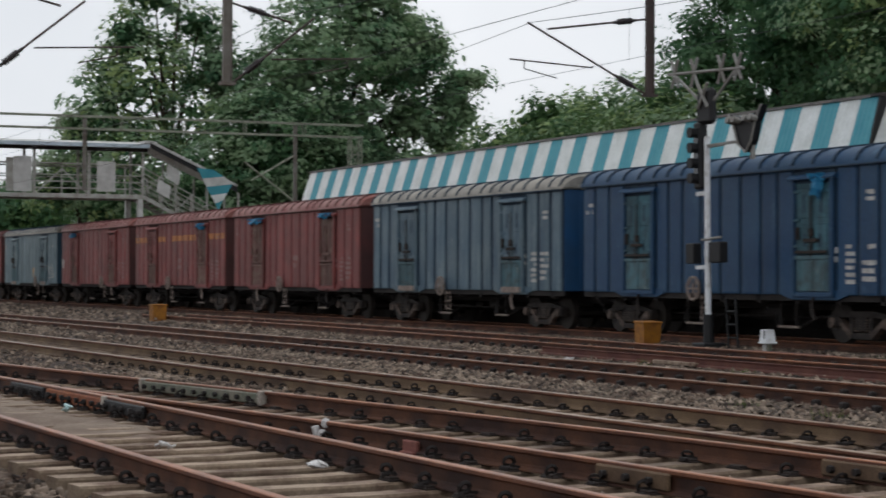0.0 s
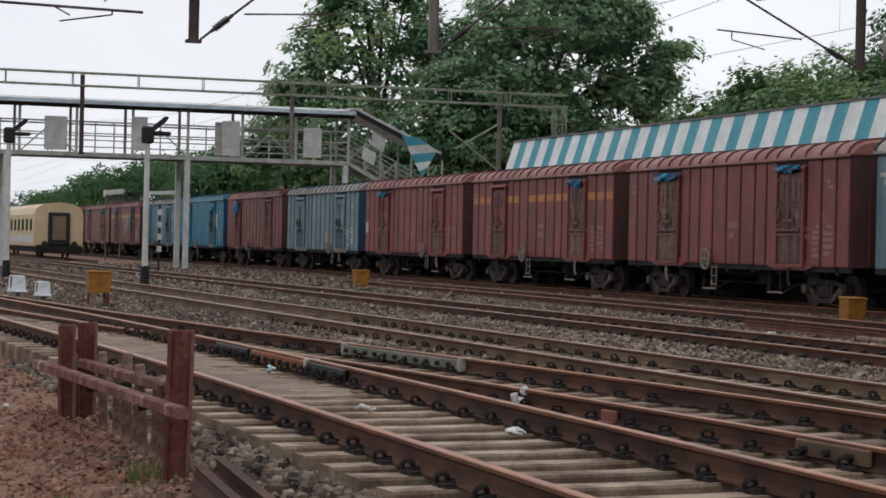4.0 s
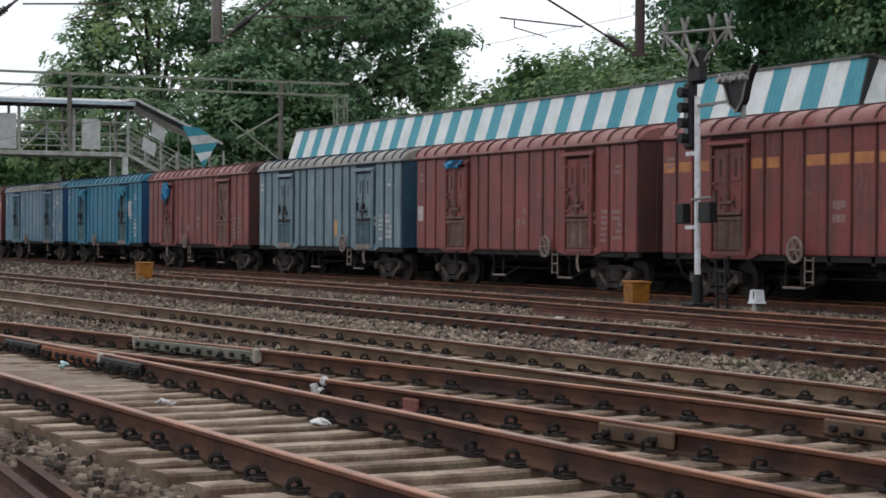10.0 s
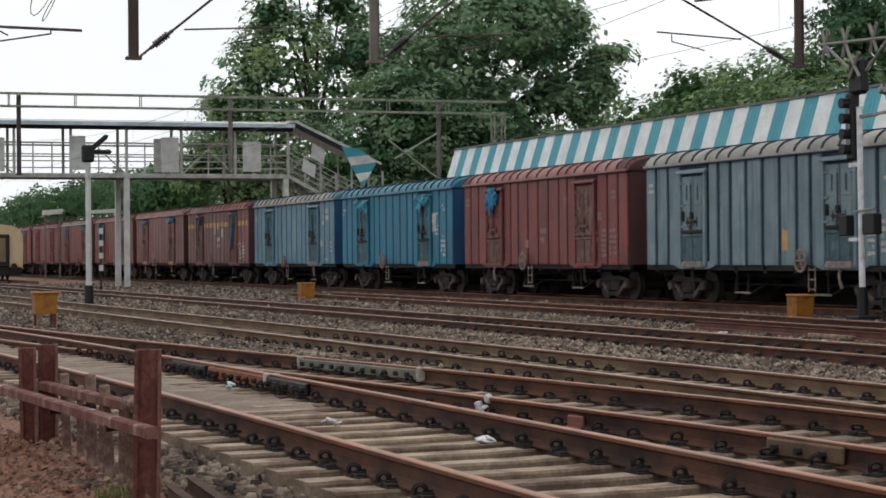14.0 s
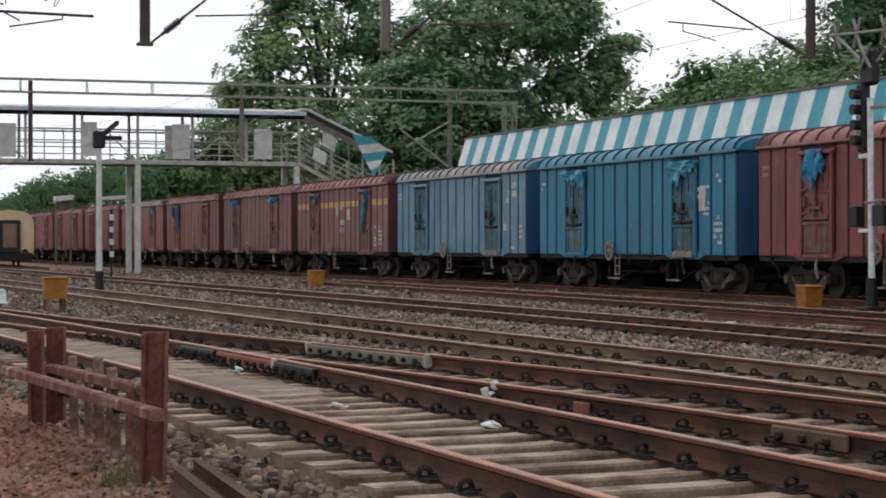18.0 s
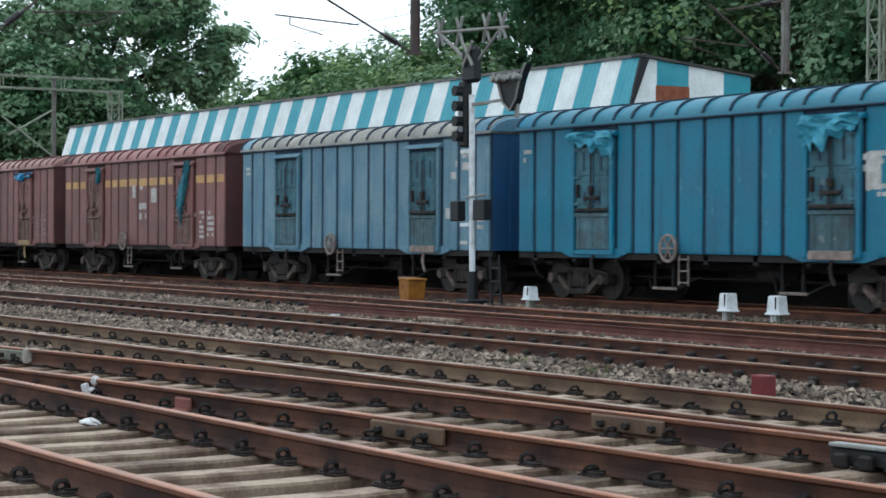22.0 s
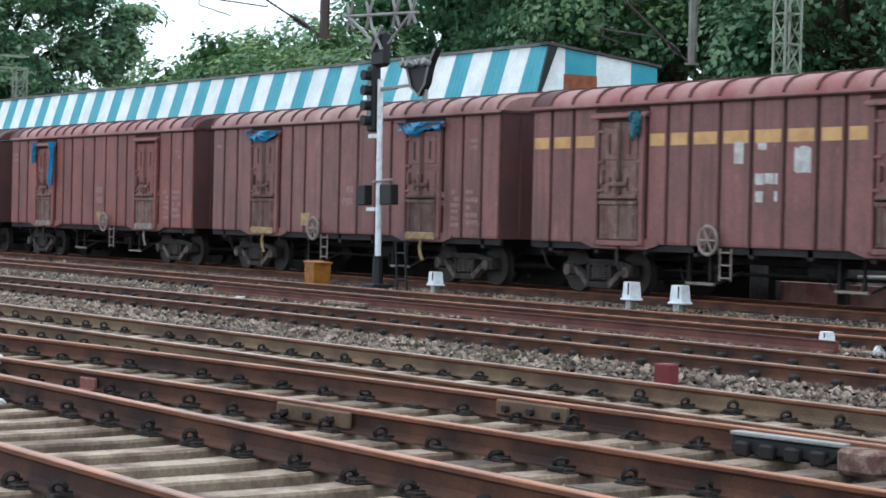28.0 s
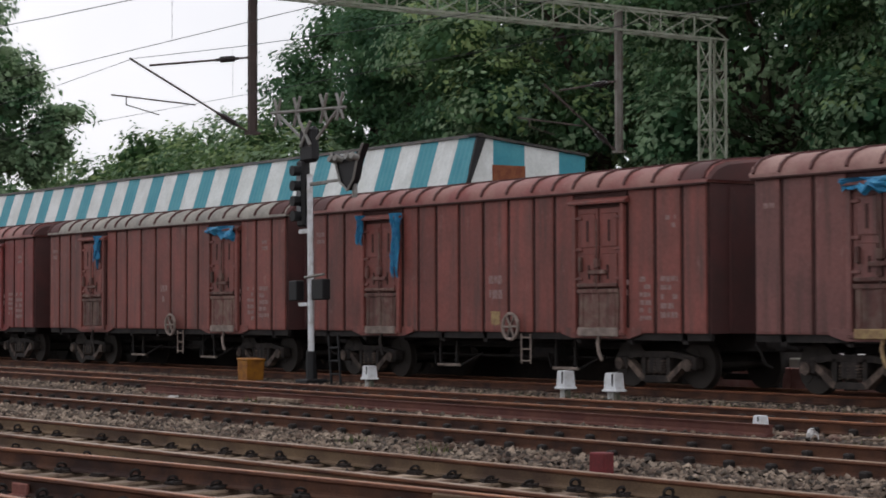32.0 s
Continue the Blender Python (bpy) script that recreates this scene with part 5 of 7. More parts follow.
def make_wagon(k, spec):
    paint, roof, end, band, words, tarps = spec
    rng = random.Random(100 + k)
    t = thing("covered_wagon", words + " ribbed covered goods wagon", "goods wagon", group="wagons of the goods train")
    seam = "seamred" if "red" in paint else "seamblue"
    part("body", shared("body", seam), None, t, "dark backing of the side sheets")
    r = part("roof", shared("roof", roof, True), None, t)
    # ribs coloured darker than the roof, standing for their thin shade lines
    for d in [0.06] + RIBS + [2.35, 3.15, 3.95, 10.25, 11.05, 11.85, BODY - 0.06]:
        part("roof_rib", shared("roof_rib", "endred" if "red" in paint else seam), None, r, m=pose(xl(d), 0, 0))
    for sx in (1, -1):
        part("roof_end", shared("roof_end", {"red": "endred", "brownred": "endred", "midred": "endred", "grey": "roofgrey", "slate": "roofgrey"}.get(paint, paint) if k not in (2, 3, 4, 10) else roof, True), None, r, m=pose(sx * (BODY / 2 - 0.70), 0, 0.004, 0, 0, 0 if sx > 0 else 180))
    # gutter takes the seam colour to draw the eave's shade line
    part("gutter", shared("gutter", seam), None, t, "gutter strip darkened as eave shade")
    for a, b_ in BAYS:
        if min(abs((a + b_) / 2 - d) for d in DOORS) < 0.2:
            continue
        for sy in (-1, 1):
            part("side_panel", panel_mesh(b_ - a - (0.115 if "red" in paint else 0.135 if paint in ("teal", "pale", "navy") else 0.19), paint), None, t, m=pose(xl((a + b_) / 2), sy * HALF_W, 0, 0, 0, 0 if sy < 0 else 180))
    for d in DOORS:
        for sy in (0, 180):
            part("door_sill", shared("door_sill", paint), None, t, m=pose(xl(d), -HALF_W if sy == 0 else HALF_W, 0, 0, 0, sy))
            m = pose(xl(d), -HALF_W if sy == 0 else HALF_W, 0, 0, 0, sy)
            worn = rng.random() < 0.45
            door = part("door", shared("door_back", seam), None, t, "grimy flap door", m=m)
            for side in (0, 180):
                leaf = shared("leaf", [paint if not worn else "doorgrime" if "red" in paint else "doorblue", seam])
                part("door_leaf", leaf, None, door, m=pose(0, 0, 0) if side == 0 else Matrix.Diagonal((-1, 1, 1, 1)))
            part("drop_flap", shared("flap", "doorgrime" if "red" in paint else "flapgrey"), None, door, "grimy drop flap")
            part("cornice", shared("cornice", paint), None, door)
            if k == 10 or rng.random() < 0.4:
                part("sill_plate", shared("sill_plate", "creamworn" if k == 10 else "paledust"), None, door, "worn sill plate")
            part("door_frame", shared("frame", paint), None, door)
            part("latch", shared("latch", "doorgrime" if "red" in paint else "bogie"), None, door)
            if sy == 0:
                part("lever", shared("lever", "creamworn" if k == 10 else "paledust" if rng.random() < 0.5 else "bogie"), None, door)
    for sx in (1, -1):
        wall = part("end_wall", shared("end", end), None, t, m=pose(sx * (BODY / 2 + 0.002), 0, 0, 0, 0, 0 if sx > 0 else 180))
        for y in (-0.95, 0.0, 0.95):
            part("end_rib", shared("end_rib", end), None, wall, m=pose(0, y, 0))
        part("coupler", shared("coupler", "under"), None, t, m=pose(sx * BODY / 2, 0, 0, 0, 0, 0 if sx > 0 else 180))
        part("hose", shared("hose", "under"), None, t, m=pose(sx * BODY / 2, 0, 0, 0, 0, 0 if sx > 0 else 180))
    sill = part("underframe", shared("underframe", "under"), None, t)
    for n in range(9):
        part("cross_member", shared("cross_member", "under"), None, sill, m=pose(-6.4 + 1.6 * n, 0, 0))
    for sy in (-1, 1):
        part("sole_bar", shared("sole_bar", "under"), None, sill, m=pose(0, sy * 1.42, 0))
    part("brake_gear", shared("brake_gear", "under"), None, t)
    for x in (-1.9, 2.3):
        part("brake_hanger", shared("brake_hanger", ["under", "paledust"]), None, t, m=pose(x, -1.1, 0))
    for bx in (-5.15, 5.15):
        b = part("bogie", shared("side_frame", ["bogie", "bogiedust"]), None, t, "greasy cast steel bogie with dusty braces", m=pose(bx, 0, 0))
        for sx in (-0.2, 0.0, 0.2):
            part("spring", shared("spring", "bogiedust"), None, b, m=pose(sx, -1.08, 0))
        for wx in (-1.0, 1.0):
            w = part("wheelset", shared("wheelset", "wheel"), None, b, m=pose(wx, 0, 0.47))
            WHEELS.append((w, k))
    hw = 2.2 if k in (4, 5) else 1.15 if k in (11, 12, 15, 17) else -1.03
    part("handwheel", shared("handwheel", "paledust"), None, t, "dusty iron hand-brake wheel", m=pose(hw, -HALF_W - 0.14, 1.18))
    part("step_ladder", shared("step_ladder", "paledust"), None, t, m=pose(hw + 0.42, -HALF_W - 0.05, 0.42))
    if band:
        for a, b_ in BAYS:
            if abs((a + b_) / 2 - DOORS[0]) < 0.5 or abs((a + b_) / 2 - DOORS[1]) < 0.5 or (k == 3 and rng.random() < 0.08):
                continue
            g = Geo()
            g.box(xl(a) + 0.1, xl(b_) - 0.1, -HALF_W - 0.008, -HALF_W - 0.001, 3.02, 3.26)
            part("painted_band", g, "bandorange" if k == 3 else "band", t, "ochre band")
    for d, w_, h_, s_, *off in tarps:
        part("tarpaulin", tarp(k * 7 + d, w_, h_, s_, off[1] if len(off) > 1 else 0.0), "tarpteal" if k == 9 else "tarpfaded" if k == 7 else "tarp", t, "torn teal tarpaulin" if k == 9 else "torn blue tarpaulin", m=pose(xl(DOORS[d]) + (off[0] if off else 0), -HALF_W, 0))
    marks = Geo()
    up = 0.85 if k in (7, 8) else 0.0
    if k == 8:
        for d, z, w_, h_, rr, cc in ((12.32, 3.25, 0.32, 0.55, 2, 1), (12.86, 3.5, 0.42, 0.6, 2, 1), (13.02, 2.05, 0.18, 0.55, 3, 1), (13.58, 2.05, 0.3, 0.55, 3, 1), (12.08, 2.1, 0.3, 0.4, 1, 1), (12.8, 1.3, 0.42, 0.14, 1, 1), (0.3, 3.4, 0.3, 0.3, 2, 1)):
            writing_bars(marks, xl(d), z, w_, h_, rr, cc, rng)
    if k == 9:
        writing_bars(marks, 0.12, 2.45, 0.62, 0.66, 2, 3, rng)
    for x, z, w_, h_, rr, cc in () if k == 8 else ((BODY / 2 - 1.35, 2.15, 0.5, 0.85, 5, 3), (BODY / 2 - 1.95, 2.15 + up, 0.34, 0.9, 6, 2), (BODY / 2 - 2.6, 2.1 + up, 0.36, 0.4, 2, 2), (BODY / 2 - 1.2, 3.3, 0.3, 0.3, 2, 2), (-BODY / 2 + 0.25, 3.4, 0.35, 0.35, 2, 2), (0.2, 2.25, 0.5, 0.6, 2, 3)):
        if (k != 9 or z < 2.2) and not (x < 1 and z < 3 and "red" not in paint):
            writing_bars(marks, x, z, w_, h_, rr, cc, rng)
    tagged(part("stencil", marks, "faint" if "red" in paint and k != 9 else "white", t, m=pose(0, -HALF_W - 0.007, 0)), "worn stencilled marks", kind="stuff")
    cards = {9: [(-0.35, 2.85, 0.26, 0.46, "white"), (0.3, 2.95, 0.24, 0.14, "white"), (1.4, 2.68, 0.44, 0.52, "white")], 10: [(hw - 0.68, 1.4, 0.44, 0.40, "creamworn")], 11: [(hw - 0.7, 1.35, 0.30, 0.34, "creamworn")],
             6: [(5.0, 2.55, 0.26, 0.3, "faint"), (hw + 0.05, 1.75, 0.3, 0.3, "faint")], 7: [(5.05, 2.62, 0.4, 0.8, "white"), (4.35, 2.5, 0.3, 0.55, "white")], 4: [(-6.75, 2.15, 0.4, 0.5, "white")], 5: [(1.2, 1.7, 0.3, 0.6, "band")]}
    for x, z, w_, h_, paper in cards.get(k, []):
        g = Geo()
        n = 5
        edge = [(-w_ / 2 + w_ * i / n, -h_ / 2 + rng.uniform(0, 0.14) * h_) for i in range(n + 1)] + [(w_ / 2 - w_ * i / n, h_ / 2 - rng.uniform(0, 0.1) * h_) for i in range(n + 1)]
        g.prism(edge, "y", -0.003, 0.003)
        part("placard", g, paper, t, "torn faded paper placard", m=pose(x, -HALF_W - 0.009, z))
    TRAIN.append(t)
    return t


for number, spec in enumerate(WAGONS):
    make_wagon(number, spec)


# ---- ballast and rubble: loose stones ----
def stones(name, regions, mat, label, seed, blocky=False):
    rng = np.random.default_rng(seed)
    pos, size = [], []
    for x0, x1, y0, y1, per, s0, s1, lift in regions:
        n = int((x1 - x0) * (y1 - y0) * per)
        x, y = rng.uniform(x0, x1, n), rng.uniform(y0, y1, n)
        s = rng.uniform(s0, s1, n)
        pos.append(np.stack([x, y, ground_height(x, y) + s * rng.uniform(-0.1, 0.55, n) + lift], -1))
        size.append(s)
    pos, size = np.concatenate(pos), np.concatenate(size)
    keep = track_fill(pos[:, 0], pos[:, 1]) < 0.25
    pos, size = pos[keep], size[keep]
    n = len(pos)
    base = np.array([(1, 0, 0), (-1, 0, 0), (0, 1, 0), (0, -1, 0), (0, 0, 1), (0, 0, -1), (.62, .62, .5), (-.6, -.6, .45)], dtype=float)
    f = np.array([(6, 0, 2), (6, 2, 4), (6, 4, 0), (2, 1, 4), (7, 4, 1), (7, 1, 3), (7, 3, 4), (3, 0, 4)])
    if blocky:
        base = np.array([(x, y, z) for x in (-.72, .72) for y in (-.72, .72) for z in (-.72, .72)])
        f = np.array([(0, 1, 3), (0, 3, 2), (4, 6, 7), (4, 7, 5), (0, 4, 5), (0, 5, 1), (2, 3, 7), (2, 7, 6), (1, 5, 7), (1, 7, 3)])
    b = len(base)
    v = base[None] * (1 + rng.uniform(-0.38, 0.3, (n, b, 3))) * rng.uniform(0.6, 1.15, (n, 1, 3)) * size[:, None, None] * 0.62
    a = rng.uniform(0, 2 * np.pi, n)
    t = rng.uniform(-0.6, 0.6, n)
    ca, sa, ct, st = np.cos(a)[:, None], np.sin(a)[:, None], np.cos(t)[:, None], np.sin(t)[:, None]
    x, y, z = v[..., 0], v[..., 1], v[..., 2]
    x, z = x * ct - z * st, x * st + z * ct
    v = np.stack([x * ca - y * sa, x * sa + y * ca, z], -1) + pos[:, None]
    faces = (f[None] + b * np.arange(n)[:, None, None]).reshape(-1, 3)
    tagged(new(name, raw_mesh(name, v.reshape(-1, 3), faces, [mat])), label, "gravel", kind="stuff")


stones("ballast", [(-24, -7.5, 3.05, 3.72, 130, 0.035, 0.075, 0.02), (-26, -7.5, 2.75, 3.75, 470, 0.032, 0.085, 0), (-26, -7.5, 3.6, 6.1, 150, 0.03, 0.075, 0.0)], "stone", "angular grey crushed stone beside the nearest track", 13, True)
stones("ballast", [(-34, -7, 6.0, 9.8, 150, 0.03, 0.07, -0.01),
                   (-40, -8, 9.8, 11.8, 110, 0.03, 0.07, -0.02), (-42, -9, 11.85, 14.5, 170, 0.035, 0.085, 0), (-44, -13, 14.4, 17.3, 110, 0.03, 0.075, -0.02),
                   (-60, -14, 17.0, 25.2, 55, 0.04, 0.09, 0), (-70, -26, 5, 12, 40, 0.04, 0.09, 0), (-75, -40, 11.5, 17.5, 30, 0.05, 0.11, -0.01), (-130, -60, 6, 25, 9, 0.08, 0.16, -0.02)], "stone", "loose grey crushed-stone ballast", 11)
stones("rubble", [(-20, -8, 0.6, 2.7, 260, 0.018, 0.05, 0), (-17, -10, 1.4, 2.9, 40, 0.03, 0.065, 0), (-30, -16, 1.2, 3.0, 60, 0.03, 0.065, 0)], "rubble", "reddish laterite rubble and brick chips", 12)


# ---- trees ----
def leaves(name, lobes, count, size, mats, seed, parent=None, label="", low=-0.5):
    """A crown of small folded leaves on the shells of many lobes, uneven and with gaps."""
    rng = np.random.default_rng(seed)
    lob = np.array(lobes)
    wgt = lob[:, 3] ** 2
    pick = rng.choice(len(lob), count, p=wgt / wgt.sum())
    d = rng.normal(size=(count, 3))
    d /= np.linalg.norm(d, axis=1)[:, None]
    d[:, 2] = np.where(d[:, 2] < low, -d[:, 2], d[:, 2])
    r = lob[pick, 3] * (rng.uniform(0.15, 1.0, count) ** 0.45 + rng.exponential(0.06, count))
    # leaves gather in sprays along the shell
    spray = np.sin(d[:, 0] * 9 + pick * 1.7) * np.sin(d[:, 1] * 8 + pick * 0.9) * np.sin(d[:, 2] * 9 + pick)
    r *= 1 + 0.16 * spray
    c = lob[pick, :3] + d * r[:, None] * np.array([1, 1, 0.8])
    n = d + rng.normal(0, 0.55, (count, 3)) + np.array([0, 0, 0.35])
    n /= np.linalg.norm(n, axis=1)[:, None]
    u = np.cross(n, rng.normal(size=(count, 3)))
    u /= np.linalg.norm(u, axis=1)[:, None]
    w = np.cross(n, u)
    s = size * rng.uniform(0.55, 1.35, count)[:, None]
    p0, p1 = c - u * s * 0.5, c + u * s * 0.5
    q0, q1 = c + w * s * 0.27 - n * s * 0.12, c - w * s * 0.27 - n * s * 0.12
    v = np.stack([p0, q1, p1, q0], 1).reshape(-1, 3)
    k = 4 * np.arange(count)[:, None]
    f = np.concatenate([k + np.array([[0, 1, 2]]), k + np.array([[0, 2, 3]])], 1).reshape(-1, 3)
    idx = np.repeat(rng.integers(0, len(mats), len(lob))[pick], 2)
    ob = new(name, raw_mesh(name, v, f, mats, idx))
    ob.parent = parent
    if label:
        ob["label"] = label
    return ob


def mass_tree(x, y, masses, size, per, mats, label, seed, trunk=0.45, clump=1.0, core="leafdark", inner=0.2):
    """A tree whose crown is made of rounded masses (dx, dy, z, rx, ry, rz), each covered with sprays of leaves."""
    rng = np.random.default_rng(seed)
    t = thing("tree", label, "tree", pose(x, y, 0))
    top = max(m[2] for m in masses)
    low = min(m[2] - m[5] for m in masses)
    fork = Vector((float(rng.uniform(-0.4, 0.4)), float(rng.uniform(-0.4, 0.4)), low + (top - low) * 0.3))
    g = Geo()
    g.tube((0, 0, -0.1), fork * 0.5, trunk, trunk * 0.8, 10)
    g.tube(fork * 0.5, fork, trunk * 0.8, trunk * 0.6, 10)
    part("trunk", g, "bark", t, smooth=True)
    spots, pull, mat = [], [], []
    for dx, dy, z, rx, ry, rz in masses:
        g = Geo()
        end = Vector((dx, dy, z))
        mid = fork.lerp(end, 0.55) + Vector((float(rng.uniform(-.5, .5)), float(rng.uniform(-.5, .5)), 0.5))
        g.tube(fork * 0.92, mid, trunk * 0.4, trunk * 0.25, 6)
        g.tube(mid, end, trunk * 0.25, 0.04, 6)
        part("limb", g, "bark", t)
        n = max(8, int(4.0 * (rx * ry + ry * rz + rx * rz) / (clump * clump)))
        d = rng.normal(size=(n, 3))
        d /= np.linalg.norm(d, axis=1)[:, None]
        d[:, 2] = np.where(d[:, 2] < -0.65, -d[:, 2], d[:, 2])
        # an uneven shell: broad swells with hollows between them
        swell = 1 + 0.13 * np.sin(d[:, 0] * 5 + seed) * np.sin(d[:, 1] * 6 + seed * 2) + 0.08 * np.sin(d[:, 2] * 11 + seed)
        k = (0.84 + 0.2 * rng.random(n) ** 2) * swell
        spots.append(np.array([dx, dy, z]) + d * k[:, None] * np.array([rx, ry, rz]))
        pull.append(d)
        mat.append(rng.integers(0, len(mats), n))
    spots, pull, mat = np.concatenate(spots), np.concatenate(pull), np.concatenate(mat)
    rad = clump * rng.uniform(0.55, 1.15, len(spots))
    count = rng.poisson(per * rad ** 2 / clump ** 2)
    pick = np.repeat(np.arange(len(spots)), count)
    n = len(pick)
    d = rng.normal(size=(n, 3))
    d *= (rng.random(n) ** 0.45 / np.linalg.norm(d, axis=1))[:, None]
    c = spots[pick] + d * rad[pick][:, None] * np.array([1.1, 1.1, 0.62]) - np.array([0, 0, 1]) * (0.25 * rad[pick] * (d[:, 0] ** 2 + d[:, 1] ** 2))[:, None]
    nrm = 0.6 * pull[pick] + 0.45 * d + rng.normal(0, 0.27, (n, 3)) + np.array([0, 0, 0.5])
    # larger leaves deep inside each mass; a darker core colour paints inner shade
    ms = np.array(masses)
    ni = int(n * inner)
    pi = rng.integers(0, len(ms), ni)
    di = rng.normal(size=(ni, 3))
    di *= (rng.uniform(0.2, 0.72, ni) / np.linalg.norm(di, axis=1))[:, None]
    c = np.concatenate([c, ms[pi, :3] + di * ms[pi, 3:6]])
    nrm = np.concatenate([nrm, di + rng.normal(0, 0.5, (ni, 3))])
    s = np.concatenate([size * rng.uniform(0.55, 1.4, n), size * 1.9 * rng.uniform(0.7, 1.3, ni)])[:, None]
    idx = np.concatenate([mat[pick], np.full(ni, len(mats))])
    nrm /= np.linalg.norm(nrm, axis=1)[:, None]
    u = np.cross(nrm, rng.normal(size=nrm.shape))
    u /= np.linalg.norm(u, axis=1)[:, None]
    w = np.cross(nrm, u)
    p0, p1 = c - u * s * 0.5, c + u * s * 0.5
    q0, q1 = c + w * s * 0.3 - nrm * s * 0.1, c - w * s * 0.3 - nrm * s * 0.1
    v = np.stack([p0, q1, p1, q0], 1).reshape(-1, 3)
    k = 4 * np.arange(len(c))[:, None]
    f = np.concatenate([k + np.array([[0, 1, 2]]), k + np.array([[0, 2, 3]])], 1).reshape(-1, 3)
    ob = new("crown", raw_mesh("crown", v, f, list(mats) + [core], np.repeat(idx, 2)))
    ob.parent = t
    return t


def grown_masses(height, rx, ry, low, n, seed, spread=0.4):
    """Rounded masses that fill a tall crown unevenly."""
    rng = random.Random(seed)
    zc, rz = (low + height) / 2, (height - low) / 2
    out = [(0, 0, zc, rx * 0.62, ry * 0.62, rz * 0.62)]
    while len(out) < n:
        d = Vector((rng.gauss(0, 1), rng.gauss(0, 1), rng.gauss(0, 1))).normalized()
        k = rng.uniform(0.5, 0.78)
        r = spread * rng.uniform(0.6, 1.15)
        p = (d.x * rx * k, d.y * ry * k, zc + d.z * rz * k)
        if all((Vector(p) - Vector(q[:3])).length > 0.35 * min(rx, ry) for q in out[1:]):
            out.append((*p, rx * r, ry * r, min(rx, ry) * r * 0.8))
        else:
            rx, ry = rx * 1.001, ry * 1.001
    return out


BROAD, DEEP, GOLD, MIXED = ["leaf", "leafdark", "leaf"], ["leafdark", "leaf"], ["leaf", "leafyellow", "leaf", "leafdark"], ["leaf", "leafdark", "leaf", "leafyellow", "leafdark"]
# the great trees beyond the footbridge
mass_tree(-133, 37.5, [(0, -1.5, 14.8, 3.6, 3.8, 3.2), (0.5, -4.4, 13.0, 2.6, 2.7, 2.9), (0.5, -3.0, 17.6, 1.8, 2.0, 1.8), (0, -1.0, 20.2, 1.6, 2.4, 1.6), (0, 2.0, 18.4, 1.8, 2.2, 1.6), (1.5, -3.0, 8.5, 3.6, 4.2, 3.8), (0.5, 3.0, 12.0, 4, 4.0, 4.2), (0, -5.8, 11.2, 1.6, 1.7, 1.5), (0, 1.0, 23.0, 1.8, 2.2, 1.6)],
          0.40, 20, GOLD, "tall leafy tree with yellow-green crown behind the footbridge", 21, clump=0.95, inner=0.06)
mass_tree(-130, 47.5, [(0, 1.0, 17.3, 6, 5.6, 4.6), (1, -3.4, 13.4, 5, 4.4, 4.0), (0, 2.6, 21.4, 4.0, 3.6, 2.8), (1.5, 4.9, 18.0, 2.8, 2.4, 2.0), (1.5, 6.8, 16.8, 2.0, 1.8, 1.5), (2, 9.4, 15.2, 1.5, 2.0, 0.6), (2, 8.2, 13.6, 2, 1.7, 1.5), (1.5, 5.6, 12.3, 2.4, 2.3, 1.9), (-1, -7.2, 15.2, 1.8, 1.5, 2.2), (1.5, 7.7, 11.4, 1.9, 1.6, 1.5), (2, 9.0, 12.6, 1.4, 1.1, 1.0), (1.5, 4.8, 15.3, 3, 3.0, 1.9), (1, 1.0, 11.0, 4.2, 3.6, 3.6), (1.5, -2.6, 8.5, 5, 5, 4.0), (1.5, 3.4, 8.3, 4.4, 4.6, 2.5)],
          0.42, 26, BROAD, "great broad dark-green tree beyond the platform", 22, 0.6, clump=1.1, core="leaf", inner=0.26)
mass_tree(-126, 42.0, [(0, 0, 9.5, 3.8, 4.6, 4.2), (0.5, -3.6, 7.2, 3.0, 3.4, 3.2), (0.5, 3.4, 7.5, 3.2, 3.8, 3.4), (0, -1.5, 4.5, 4.0, 5.2, 2.6)], 0.34, 32, BROAD, "lower leafy tree behind the stairs of the footbridge", 24, 0.3)
mass_tree(-140, 33.6, [(0, 0, 10.4, 2.6, 3.0, 2.9), (0, -1.8, 7.8, 2.4, 2.6, 2.4), (0, 1.6, 6.5, 2.8, 3.0, 3.0)], 0.32, 30, GOLD, "yellow-green bushy tree behind the footbridge rail", 25, 0.25, 0.9)
# lower trees behind the canopy
for n_, (x_, y_, h_, r_) in enumerate([(-150, 62, 12.2, 6.5), (-139, 60, 12.4, 6.5), (-129, 60, 12.6, 6.5), (-119, 59, 14.3, 6.5), (-110, 58, 15.0, 6.0), (-101, 56, 14.0, 6.0), (-92, 52, 13.0, 5.5), (-84, 50, 12.2, 5)]):
    mass_tree(x_, y_, grown_masses(h_, r_, r_, 2.0, 9, 40 + n_), 0.42, 17, ["shrub", "leaf", "shrub", "leafyellow"], "low rounded green tree behind the platform canopy", 40 + n_, 0.3, 1.15, "shrub")
